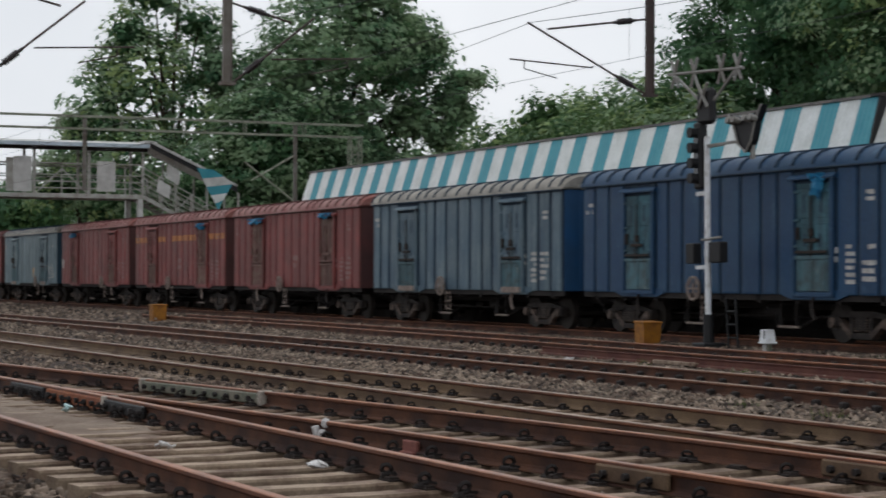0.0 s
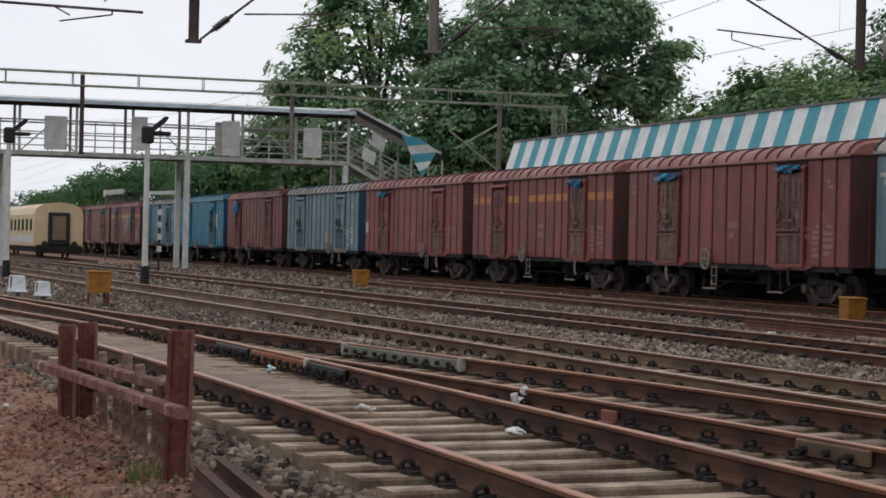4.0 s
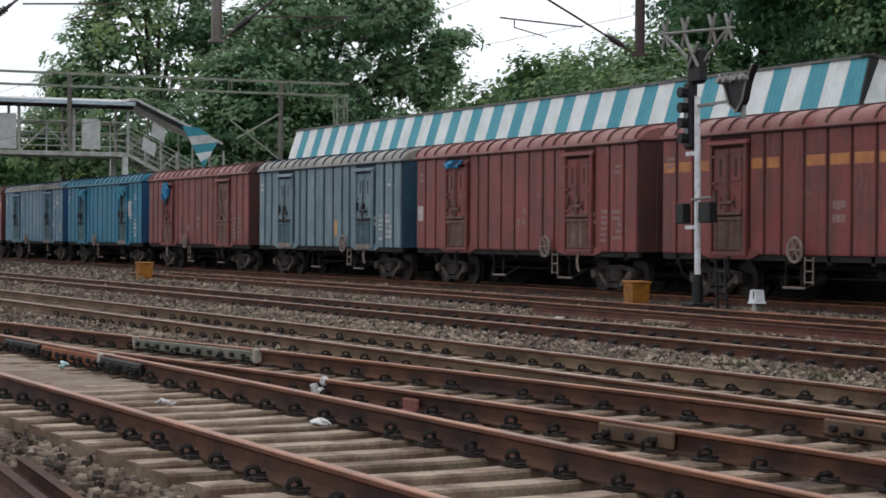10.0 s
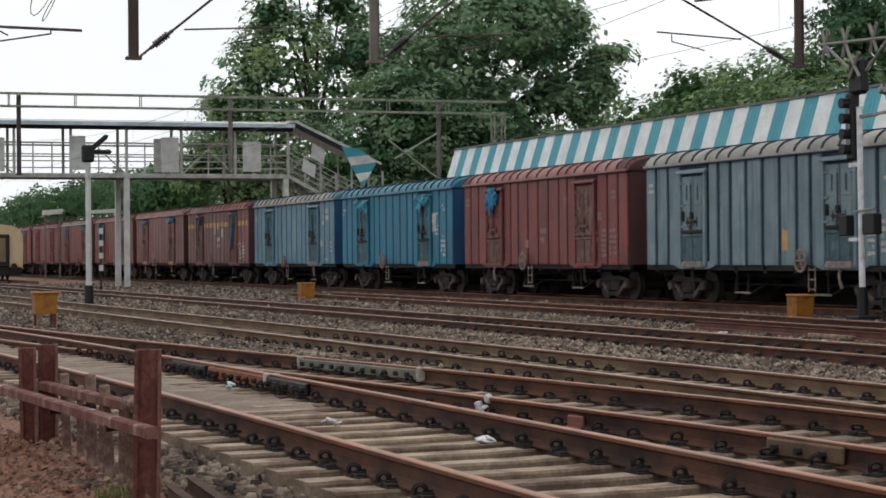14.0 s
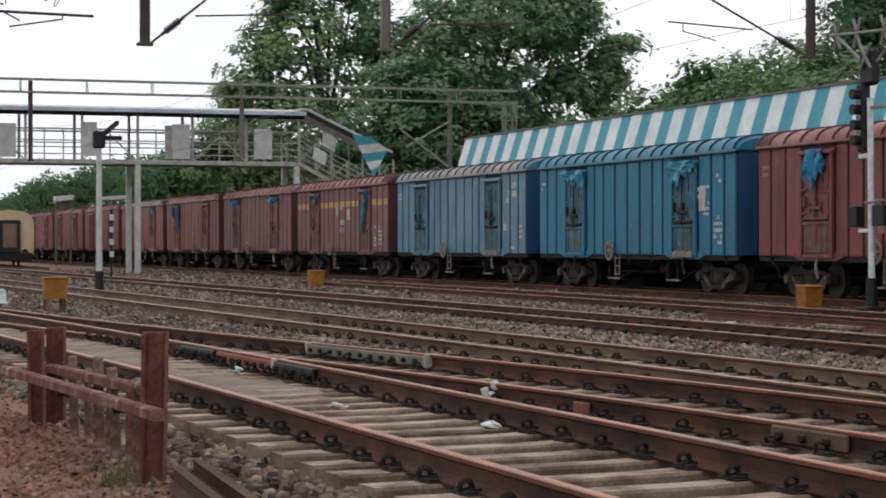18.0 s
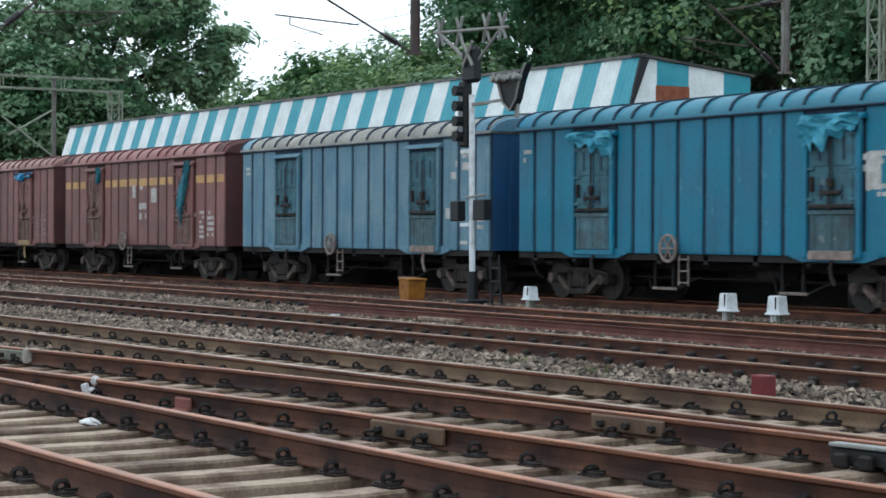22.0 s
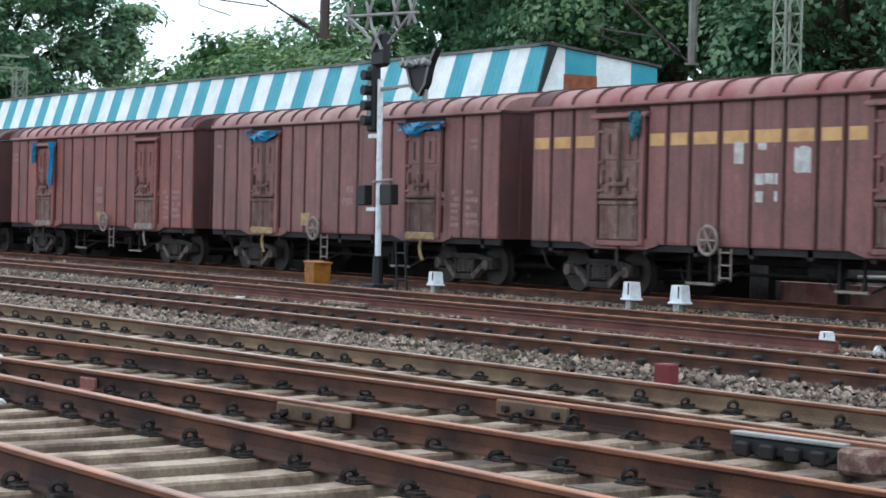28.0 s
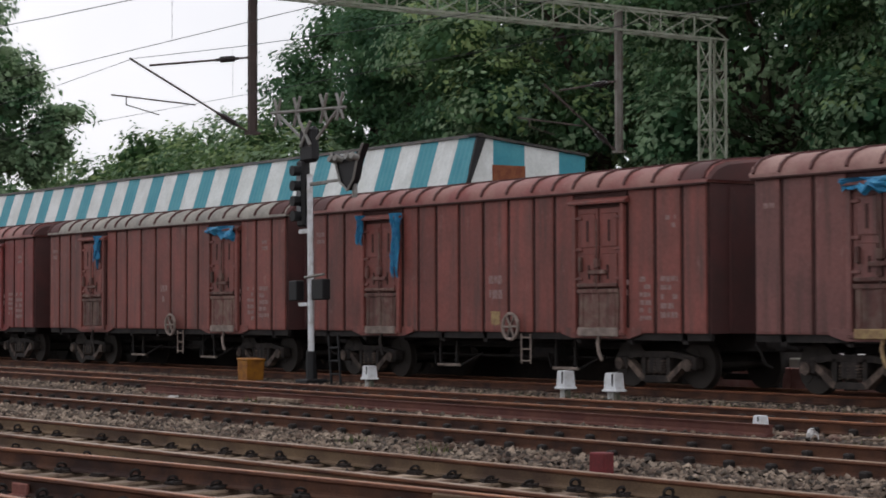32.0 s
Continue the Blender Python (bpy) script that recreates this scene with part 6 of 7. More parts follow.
# the dense wood at the near end of the platform
for n_, (x_, y_, h_, r_, low_) in enumerate([(-92, 58.6, 22, 7.0, 4.0), (-79, 56, 22, 8.0, 3.0), (-66, 53, 22, 8.5, 3.0), (-55, 52, 21, 8.0, 2.5), (-45, 52, 21, 8.0, 2.5), (-35, 54, 21, 8, 2.5)]):
    mass_tree(x_, y_, grown_masses(h_, r_, r_, low_, 20, 60 + n_, 0.3), 0.29, 34, ["leafdark"] if n_ < 2 else MIXED if n_ % 2 == 0 else DEEP, "tall dense dark-green tree beside the platform", 60 + n_, clump=0.95)
for n_, (x_, y_) in enumerate([(-84, 70), (-72, 68), (-60, 66), (-48, 66), (-36, 66)]):
    mass_tree(x_, y_, grown_masses(23, 9, 8, 2.0, 9, 80 + n_), 0.6, 14, DEEP, "dark tree deep in the wood", 80 + n_, clump=1.6)
# far greenery along the line
far = []
rng_ = random.Random(5)
def far_clump(x_, y_, top):
    r_ = rng_.uniform(2.0, 3.2)
    far.append((x_, y_, top - r_ * 0.7, r_))
    far.append((x_, y_ + rng_.uniform(-2, 2), top * 0.35, 3.0))


for n_ in range(60):
    far_clump(rng_.uniform(-235, -190), rng_.uniform(-25, 13), 5.4 + rng_.uniform(-0.8, 0.8))
for n_ in range(70):
    y_ = rng_.uniform(32, 70)
    far_clump(rng_.uniform(-330, -290), y_, 7.4 + 3.6 * min(1, (y_ - 32) / 20) + rng_.uniform(-0.8, 0.8))
for n_ in range(60):
    y_ = rng_.uniform(31.5, 62)
    far_clump(rng_.uniform(-240, -212), y_, 8.2 + 2.6 * min(1, (y_ - 31) / 10) + rng_.uniform(-0.8, 0.8))
for n_ in range(90):
    y_ = rng_.uniform(31.5, 62)
    far_clump(rng_.uniform(-176, -158), y_, float(np.interp(y_, [31, 38], [7.5, 9.5])) + rng_.uniform(-0.8, 0.6))
tagged(leaves("far_trees", far, 125000, 0.55, ["shrub", "leafdark"], 99), "far line of green trees and scrub", "trees", kind="stuff")


# ---- signals ----
def make_signal():
    """White tubular post with a black head, a route indicator and a crossed-out board."""
    t = thing("railway_signal", "white signal post with black heads and crossed bars", "railway signal", pose(-40.8, 24.2, 0.02, 0, -1.0, 0))
    g = Geo()
    g.tube((0, 0, 0.75), (0, 0, 4.85), 0.075, 0.068, 14)
    part("post", g, "enamel", t, "white post")
    g = Geo()
    g.tube((0, 0, 0.0), (0, 0, 0.78), 0.14, 0.12, 12)
    g.box(-0.28, 0.28, -0.28, 0.28, 0.0, 0.14, c=0.03)
    part("foot", g, "black", t, "black foot")
    head = Geo()
    head.box(-0.46, -0.13, -0.11, 0.11, 3.65, 5.2, c=0.05)
    h = part("signal_head", head, "black", t, "tall black signal head")
    for z in (3.9, 4.25, 4.6, 4.95):
        g = Geo()
        g.tube((-0.30, -0.11, z), (-0.30, -0.30, z), 0.11, 0.125, 12)
        part("visor", g, "black", h)
    g = Geo()
    g.box(-0.40, -0.20, -0.13, -0.11, 3.8, 5.05)
    part("back_plate", g, "glass", h)
    g = Geo()
    g.box(-0.45, 0.05, -0.05, 0.05, 3.5, 3.6, c=0.01)
    part("bracket", g, "enamel", t)
    g = Geo()
    g.box(0.0, 0.75, -0.04, 0.04, 4.58, 4.66, c=0.01)
    g.box(1.9, 2.0, -0.04, 0.04, 4.2, 4.7)
    g.box(0.7, 2.0, -0.03, 0.03, 4.60, 4.66)
    part("side_arm", g, "steel", t)
    # flared dark route indicator
    g = Geo()
    fan = [(1.15, 5.25), (1.35, 5.0), (1.55, 4.55), (1.85, 4.35), (2.1, 4.6), (2.25, 5.0), (2.5, 5.35), (2.25, 5.2), (1.9, 5.05), (1.45, 5.15)]
    g.prism(fan, "y", -0.1, 0.06)
    r = part("route_indicator", g, "black", t, "dark flared route indicator")
    g = Geo()
    for a, b in zip(fan[:6], fan[1:7]):
        g.tube((a[0], -0.13, a[1]), (b[0], -0.13, b[1]), 0.028, sides=5)
    for q in (1.35, 1.6, 2.05, 2.3):
        g.tube((q, -0.12, 5.05), (q, -0.3, 5.1), 0.07, 0.08, 8)
    part("rim", g, "steel", r)
    g = Geo()
    g.box(-0.34, 0.34, -0.1, 0.1, 5.12, 5.95, c=0.08)
    b = part("junction_box", g, "black", t, "black box on top")
    for s in (-1, 1):
        g = Geo()
        g.tube((-0.22 * s + 0.05, -0.14, 5.5), (0.22 * s + 0.05, -0.14, 6.05), 0.04, sides=6)
        part("cross_bar", g, "steel", b, "grey bar of a cross")
    for a, c in (((-1.75, 6.45), (1.6, 6.25)), ((-1.6, 6.75), (-1.3, 6.1)), ((-1.3, 6.75), (-1.6, 6.1)), ((-0.7, 6.7), (-0.4, 6.05)), ((-0.4, 6.7), (-0.7, 6.05)), ((0.5, 6.65), (0.8, 6.0)), ((0.8, 6.65), (0.5, 6.0)), ((1.2, 6.6), (1.5, 6.0)), ((1.5, 6.6), (1.2, 6.0)), ((-1.45, 6.4), (0.0, 5.5)), ((1.35, 6.3), (0.1, 5.5))):
        g = Geo()
        g.tube((a[0], 0.0, a[1]), (c[0], 0.0, c[1]), 0.038, sides=5)
        part("route_arm", g, "steel", t)
    for s, w in ((-0.6, 0.36), (0.5, 0.5)):
        g = Geo()
        g.box(s - w / 2, s + w / 2, -0.14, 0.08, 1.95, 2.42, c=0.02)
        part("cable_box", g, "black", t, "small black box")
    g = Geo()
    g.tube((-0.1, -0.1, 2.48), (0.75, -0.1, 2.52), 0.03, sides=6)
    part("cross_arm", g, "steel", t)
    g = Geo()
    g.box(-0.4, -0.02, -0.1, 0.02, 1.82, 1.9)
    part("lower_bracket", g, "enamel", t)
    g = Geo()
    for x in (0.55, 0.95):
        g.tube((x, 0.2, 0.0), (x - 0.1, 0.2, 1.15), 0.03, sides=5)
    for z in (0.25, 0.55, 0.85):
        g.tube((0.5, 0.2, z), (0.92, 0.2, z), 0.025, sides=5)
    part("ladder", g, "black", t)


def make_far_signal(x, y, h, label):
    t = thing("colour_light_signal", label, "railway signal", pose(x, y, 0))
    g = Geo()
    g.tube((0, 0, 0.0), (0, 0, 0.7), 0.16, 0.14, 10)
    part("foot", g, "black", t)
    g = Geo()
    g.tube((0, 0, 0.7), (0, 0, h - 0.8), 0.10, 0.085, 10)
    part("post", g, "panel", t, "pale grey post")
    g = Geo()
    g.box(-0.15, 0.15, -0.2, 0.2, h - 1.0, h - 0.42, c=0.06)
    part("signal_head", g, "black", t)
    g = Geo()
    g.prism([(0.02, h - 0.54), (0.12, h - 0.66), (0.62, h - 0.24), (0.68, h - 0.1), (0.56, h - 0.08)], "x", -0.1, 0.1)
    part("raised_arm", g, "black", t, "slanting black arm of lights")
    g = Geo()
    g.box(-0.08, 0.08, 0.15, 0.78, h - 0.72, h - 0.58, c=0.05)
    part("side_arm", g, "black", t)
    return t


make_signal()
make_far_signal(-68, 11.4, 5.75, "far signal with a slanting black arm on a pale post")
make_far_signal(-77, 7.8, 6.0, "far signal with a slanting black arm beside the footbridge leg")



def make_marker_post(x, y, z0, z1):
    t = thing("marker_post", "slim post with a column of small white marker plates", "marker post", pose(x, y, 0))
    g = Geo()
    g.tube((0, 0, 0), (0, 0, z1 + 0.1), 0.05, sides=8)
    part("post", g, "black", t)
    for i in range(4):
        z = z0 + (z1 - z0) * (i + 0.5) / 4
        g = Geo()
        g.box(0.05, 0.08, -0.11, 0.11, z - 0.14, z + 0.14, c=0.01)
        part("plate", g, "panel", t, "white marker plate")


make_marker_post(-100.0, 17.43, 0.82, 3.21)


# ---- lineside boxes ----
def location_box(x, y, z, w, h, turn, legs=False):
    t = thing("location_box", "ochre-yellow lineside location box" + (" on short legs" if legs else " leaning in the ballast"), "lineside box", pose(x, y, z, 0, turn, 0), group="ochre lineside boxes")
    up = 0.32 if legs else 0.0
    g = Geo()
    a, b = w / 2, w / 2 * 0.93
    v = [(-b, -b, up), (b, -b, up), (b, b, up), (-b, b, up), (-a, -a, up + h), (a, -a, up + h), (a, a, up + h), (-a, a, up + h)]
    g.add(v, [(0, 3, 2, 1), (4, 5, 6, 7), (0, 1, 5, 4), (1, 2, 6, 5), (2, 3, 7, 6), (3, 0, 4, 7)])
    part("case", g, "yellow", t)
    g = Geo()
    g.box(-a - 0.03, a + 0.03, -a - 0.03, a + 0.03, up + h, up + h + 0.05, c=0.015)
    part("lid", g, "yellow", t)
    if legs:
        for sx in (-1, 1):
            for sy in (-1, 1):
                g = Geo()
                g.box(sx * a * 0.7 - 0.04, sx * a * 0.7 + 0.04, sy * a * 0.7 - 0.04, sy * a * 0.7 + 0.04, 0, up)
                part("leg", g, "fence", t)


location_box(-43.3, 24.0, 0.0, 0.47, 0.55, 2)
location_box(-73.7, 20.4, 0.0, 0.52, 0.58, 0)
location_box(-47.8, 6.95, 0.0, 0.52, 0.46, 0, True)


def white_box(x, y, z, w, h):
    t = thing("cable_termination_box", "small white enamelled trackside box with pale legs", "trackside box", pose(x, y, z, 0, 0, random.Random(x).uniform(-10, 10)), group="white trackside boxes")
    up = h * 0.36
    a = w / 2
    g = Geo()
    b, c = a * 1.18, h * 0.62
    v = [(-b, -b * 0.8, up), (b, -b * 0.8, up), (b, b * 0.8, up), (-b, b * 0.8, up), (-a, -a * 0.8, up + c), (a, -a * 0.8, up + c), (a, a * 0.8, up + c), (-a, a * 0.8, up + c)]
    g.add(v, [(0, 3, 2, 1), (4, 5, 6, 7), (0, 1, 5, 4), (1, 2, 6, 5), (2, 3, 7, 6), (3, 0, 4, 7)])
    part("case", g, "enamel", t)
    g = Geo()
    g.box(-a * 0.96, a * 0.96, -a * 0.76, a * 0.76, up + c, up + c + 0.012, c=0.005)
    part("lid", g, "enamel", t)
    g = Geo()
    g.box(-a * 1.45, a * 1.45, -a * 1.1, a * 1.1, up - 0.03, up + 0.012, c=0.01)
    part("flange", g, "enamel", t)
    g = Geo()
    g.box(a * 0.45, a * 0.6, -a * 1.0, -a * 0.78, up + 0.08, up + c * 0.97)
    part("hinge", g, "black", t, "dark hinge strip")
    for sx in (-0.75, -0.1, 0.55):
        g = Geo()
        g.box(sx * a - 0.03, sx * a + 0.03, -0.05, 0.05, -0.12, up - 0.03)
        part("leg", g, "panel" if sx < 0.5 else "greenplate", t)


white_box(-38.0, 24.0, 0.1, 0.25, 0.42)
white_box(-31.05, 24.0, 0.06, 0.26, 0.50)
white_box(-29.6, 24.0, 0.05, 0.26, 0.50)
white_box(-20.7, 19.3, 0.0, 0.16, 0.24)
white_box(-52.5, 5.6, 0.0, 0.38, 0.6)
white_box(-50.5, 6.0, 0.0, 0.34, 0.5)


def marker_block():
    t = thing("marker_block", "dark red painted block standing beside the rail", "marker block", pose(-15.1, 12.02, 0.0, 0, 0, 12))
    g = Geo()
    g.box(-0.09, 0.09, -0.08, 0.08, 0.0, 0.33, c=0.012)
    part("block", g, "redblock", t)
    g = Geo()
    g.box(-0.13, 0.13, -0.12, 0.12, 0.0, 0.03, c=0.01)
    part("base", g, "redblock", t)


marker_block()


# ---- fence of old rails beside the nearest track ----
def make_fence():
    t = thing("fence", "rusty red fence of old rails with broken concrete stubs", "fence", pose(0, 0, 0))

    def upright(x, y, w, h, mat, tilt=0.0, c=0.012):
        g = Geo()
        if mat == "fence":
            # an old channel: flat face between two turned lips, cut uneven at the top
            g.box(-w / 2, w / 2, -0.012, 0.016, 0, h, c=0.006)
            g.box(-w / 2, -w / 2 + 0.03, -0.05, 0.0, 0, h * 0.992, c=0.006)
            g.box(w / 2 - 0.026, w / 2, -0.05, 0.0, 0, h * 1.004, c=0.006)
            g.box(-w * 0.16, w * 0.16, 0.01, 0.06, 0, h * 0.985, c=0.01)
        else:
            g.box(-w / 2, w / 2, -w * 0.3, w * 0.3, 0, h, c=c)
            g.box(-w * 0.28, w * 0.28, -w * 0.42, w * 0.42, 0.0, h * 0.985, c=c)
        part("post" if mat == "fence" else "stub", g, mat, t, m=pose(x, y, -0.16, 0, tilt, 78))

    upright(-14.1, 2.62, 0.185, 1.12, "fence", 1)
    upright(-17.6, 2.33, 0.145, 1.0, "fence", -1)
    upright(-17.7, 2.50, 0.165, 1.02, "fence", 0)
    for x, y, h, w in ((-17.2, 2.58, 0.80, 0.075), (-16.8, 2.62, 0.72, 0.06), (-16.3, 2.63, 0.84, 0.085), (-15.9, 2.63, 0.72, 0.06), (-15.5, 2.63, 0.80, 0.08), (-15.1, 2.64, 0.72, 0.06), (-14.7, 2.64, 0.76, 0.075), (-14.45, 2.6, 0.62, 0.06)):
        upright(x, y, w, h, "stump", random.Random(x).uniform(-5, 5), 0.01)
    for (x0, y0, z0), (x1, y1, z1) in (((-18.2, 2.42, 0.47), (-14.15, 2.70, 0.485)), ((-18.35, 2.16, 0.425), (-13.4, 2.52, 0.405))):
        g = Geo()
        length = math.hypot(x1 - x0, y1 - y0)
        g.prism([(-0.045, 0.008), (-0.03, 0), (0.04, 0), (0.05, 0.01), (0.05, 0.065), (0.035, 0.08), (-0.03, 0.08), (-0.045, 0.068)], "x", 0, length)
        part("cross_rail", g, "fence", t, "rusty iron bar", m=pose(x0, y0, z0, 0, -math.degrees(math.atan2(z1 - z0, length)), math.degrees(math.atan2(y1 - y0, x1 - x0))))
    for x in (-16.2, -14.4):
        g = Geo()
        g.tube((x, 2.28 + (x + 16.2) * 0.065, 0.40), (x, 2.64, 0.43), 0.025, sides=8)
        part("bolt", g, "clip", t)
    g = Geo()
    g.box(-14.6, -14.3, 2.55, 2.7, 0.52, 0.62, c=0.035)
    part("loose_brick", g, "stump", t)


make_fence()


# ---- fittings in the tracks ----
def rail_joint(x, y, top, slope, length, mat, label, ends=(-1, 1)):
    t = thing("rail_joint", label, "rail joint", pose(x, y, top, 0, 0, math.degrees(math.atan(slope))))
    for s in (-1, 1):
        g = Geo()
        g.box(-length / 2, length / 2, s * 0.055 - 0.02, s * 0.055 + 0.02, -0.15, -0.025, c=0.012)
        part("fishplate", g, mat, t)
    for k in range(max(2, round(length / 0.3))):
        g = Geo()
        bx = -length / 2 + 0.15 + k * 0.3
        if bx < length / 2:
            g.tube((bx, -0.12, -0.09), (bx, 0.12, -0.09), 0.03, sides=6)
            part("bolt", g, "clip", t)
    for s in ends:
        g = Geo()
        g.box(s * length / 2 - 0.04, s * length / 2 + 0.04, -0.09, 0.09, -0.17, 0.008, c=0.012)
        part("end_block", g, "paleblock", t, "pale end block")


rail_joint(-24.85, centre("crossover", -24.85)[0] + HALF, 0.2625, math.tan(centre("crossover", -24.85)[1]), 3.4, "greenplate", "grey-green bolted rail joint with pale end blocks")
rail_joint(-22.4, centre("near", -22.4)[0] + HALF, 0.35, math.tan(centre("near", -22.4)[1]), 2.3, "orangerust", "orange-rusted bolted rail joint", ())
rail_joint(-24.45, centre("near", -24.45)[0] + HALF, 0.35, math.tan(centre("near", -24.45)[1]), 1.5, "black", "black bolted rail joint", ())
rail_joint(-20.55, centre("near", -20.55)[0] + HALF, 0.35, math.tan(centre("near", -20.55)[1]), 1.4, "black", "black bolted rail joint with a pale end block", (-1,))


def switch_fitting():
    t = thing("switch_fitting", "black bolted switch fitting with grey top bar", "track fitting", pose(-9.78, 9.11, 0.235, 0, 0, 6.3))
    g = Geo()
    g.box(-0.85, 0.12, -0.05, 0.05, -0.13, -0.02, c=0.015)
    part("bar", g, "black", t)
    g = Geo()
    g.box(-0.85, 0.12, -0.06, 0.04, -0.015, 0.012, c=0.006)
    part("top_bar", g, "steel", t)
    for k in range(4):
        g = Geo()
        g.box(-0.78 + k * 0.22, -0.66 + k * 0.22, -0.1, -0.04, -0.15, -0.05, c=0.015)
        part("chair", g, "clip", t)
    g = Geo()
    g.box(0.13, 0.46, -0.14, 0.14, -0.17, 0.0, c=0.03)
    part("block", g, "stump", t)


switch_fitting()


def simple_prop(name, label, cat, x, y, z, build, mat, turn=0, kind=""):
    g = Geo()
    build(g)
    return thing(name, label, cat, pose(x, y, z, 0, 0, turn), kind=kind, geo=g, mat=mat)


rail_joint(-12.85, centre("crossover", -12.85)[0] + HALF, 0.2625, math.tan(centre("crossover", -12.85)[1]), 0.85, "railochre", "ochre-dusted bolted rail joint", ())
rail_joint(-13.1, centre("crossover", -13.1)[0] - HALF, 0.2625, math.tan(centre("crossover", -13.1)[1]), 0.95, "railochre", "brown bolted rail joint", ())
simple_prop("rail_chock", "pale chipped concrete chock leaning on the rail", "track fitting", -18.2, 6.62, 0.1, lambda g: (g.box(-0.08, -0.01, -0.03, 0.03, 0, 0.13, c=0.012, m=pose(0, 0, 0, 8, -14, 10)), g.box(0.01, 0.09, -0.035, 0.03, 0, 0.10, c=0.015, m=pose(0, 0, 0, -6, 18, -20)), g.box(-0.05, 0.03, -0.03, 0.03, 0.11, 0.2, c=0.02, m=pose(0, 0, 0, 4, 25, 30))), "litter", 6)
simple_prop("chair_plate", "faded red iron chair plate beside the rail", "track fitting", -16.48, 6.82, 0.08, lambda g: (g.box(-0.13, 0.13, -0.02, 0.02, 0, 0.12, c=0.012), g.box(-0.13, 0.13, -0.06, 0.0, 0, 0.025, c=0.008)), "pinkplate", 6)
simple_prop("loose_rail", "long dark red loose rail lying between tracks", "rail", -29.35, 18.85, 0.02, lambda g: g.prism([(-0.07, 0), (0.07, 0), (0.06, 0.03), (0.02, 0.05), (0.02, 0.12), (0.04, 0.16), (-0.04, 0.16), (-0.02, 0.12), (-0.02, 0.05), (-0.06, 0.03)], "x", -9.6, 9.6), "darkrail", -1.5)
simple_prop("loose_rail", "short dark rusty rail lying in the soil", "rail", -12.5, 2.77, -0.02, lambda g: g.prism([(-0.07, 0), (0.07, 0), (0.02, 0.04), (0.02, 0.1), (0.035, 0.13), (-0.035, 0.13), (-0.02, 0.1), (-0.02, 0.04)], "x", -1.3, 1.3), "rail", -4)
simple_prop("loose_rail", "short dark rusty rail lying in the soil", "rail", -12.05, 2.54, -0.02, lambda g: g.prism([(-0.07, 0), (0.07, 0), (0.02, 0.04), (0.02, 0.1), (0.035, 0.13), (-0.035, 0.13), (-0.02, 0.1), (-0.02, 0.04)], "x", -1.3, 1.3), "rail", -4)


def scrap(g, seed):
    rng = random.Random(seed)
    for _ in range(4):
        a, b, c = rng.uniform(0.025, 0.055), rng.uniform(0.02, 0.04), rng.uniform(0.015, 0.05)
        g.box(-a, a, -b, b, 0, c, c=min(a, b, c) * 0.35, m=pose(rng.uniform(-.09, .09), rng.uniform(-.05, .05), rng.uniform(0, 0.05), rng.uniform(-25, 25), rng.uniform(-25, 25), rng.uniform(0, 90)))


for x, y, z, m_, s_ in ((-18.4, 6.1, 0.12, "litter", 1), (-14.5, 5.3, 0.17, "litter", 2), (-29.2, 10.2, 0.0, "litter", 3), (-21.6, 5.0, 0.18, "litterblue", 4), (-26.5, 5.2, 0.18, "litter", 5),
                        (-36.0, 18.2, 0.0, "litter", 6), (-11.6, 2.35, -0.1, "litter", 8), (-16.6, 4.7, 0.17, "litter", 9), (-20.0, 2.0, -0.1, "litter", 10), (-13.4, 9.0, 0.05, "litter", 11), (-40, 23, 0.02, "litter", 12), (-36, 22.6, 0.02, "litter", 13)):
    simple_prop("litter", "crumpled pale scrap of litter on the track bed", "litter", x, y, z, lambda g: scrap(g, s_), m_, s_ * 31)
for x, y, w, h, m_, word in ((-22.6, 22.5, 0.85, 0.06, "litter", "pale broken strip of stone beside the track"), (-19.2, 18.8, 0.10, 0.17, "litter", "small pale upright stone beside the track"), (-20.6, 20.0, 0.42, 0.13, "under", "dark oily lump of stone between the rails"), (-19.6, 18.75, 0.2, 0.12, "stump", "weathered stone beside the loose rail"), (-18.9, 18.9, 0.16, 0.1, "stump", "weathered stone beside the loose rail")):
    simple_prop("track_stone", word, "stone", x, y, -0.02, lambda g: (g.box(-w / 2, w * 0.1, -0.08, 0.08, 0, h, c=h * 0.3, m=pose(0, 0, 0, 3, 2, 5)), g.box(w * 0.08, w / 2, -0.07, 0.06, 0, h * 0.8, c=h * 0.25, m=pose(0, 0, 0, -4, -3, -8))), m_, 6)
for x0, y, w in ((-44.6, 22.9, 2.6), (-36.0, 23.3, 3.2), (-27.4, 23.0, 2.4), (-24.0, 22.8, 3.0), (-33.0, 18.9, 1.6), (-38.5, 19.2, 2.0)):
    simple_prop("loose_plank", "rusty flat iron lying on the ballast", "scrap iron", x0, y, 0.03, lambda g: g.box(-w / 2, w / 2, -0.09, 0.09, 0, 0.07, c=0.01), "darkrail" if w > 2.2 else "sleeper", -2)

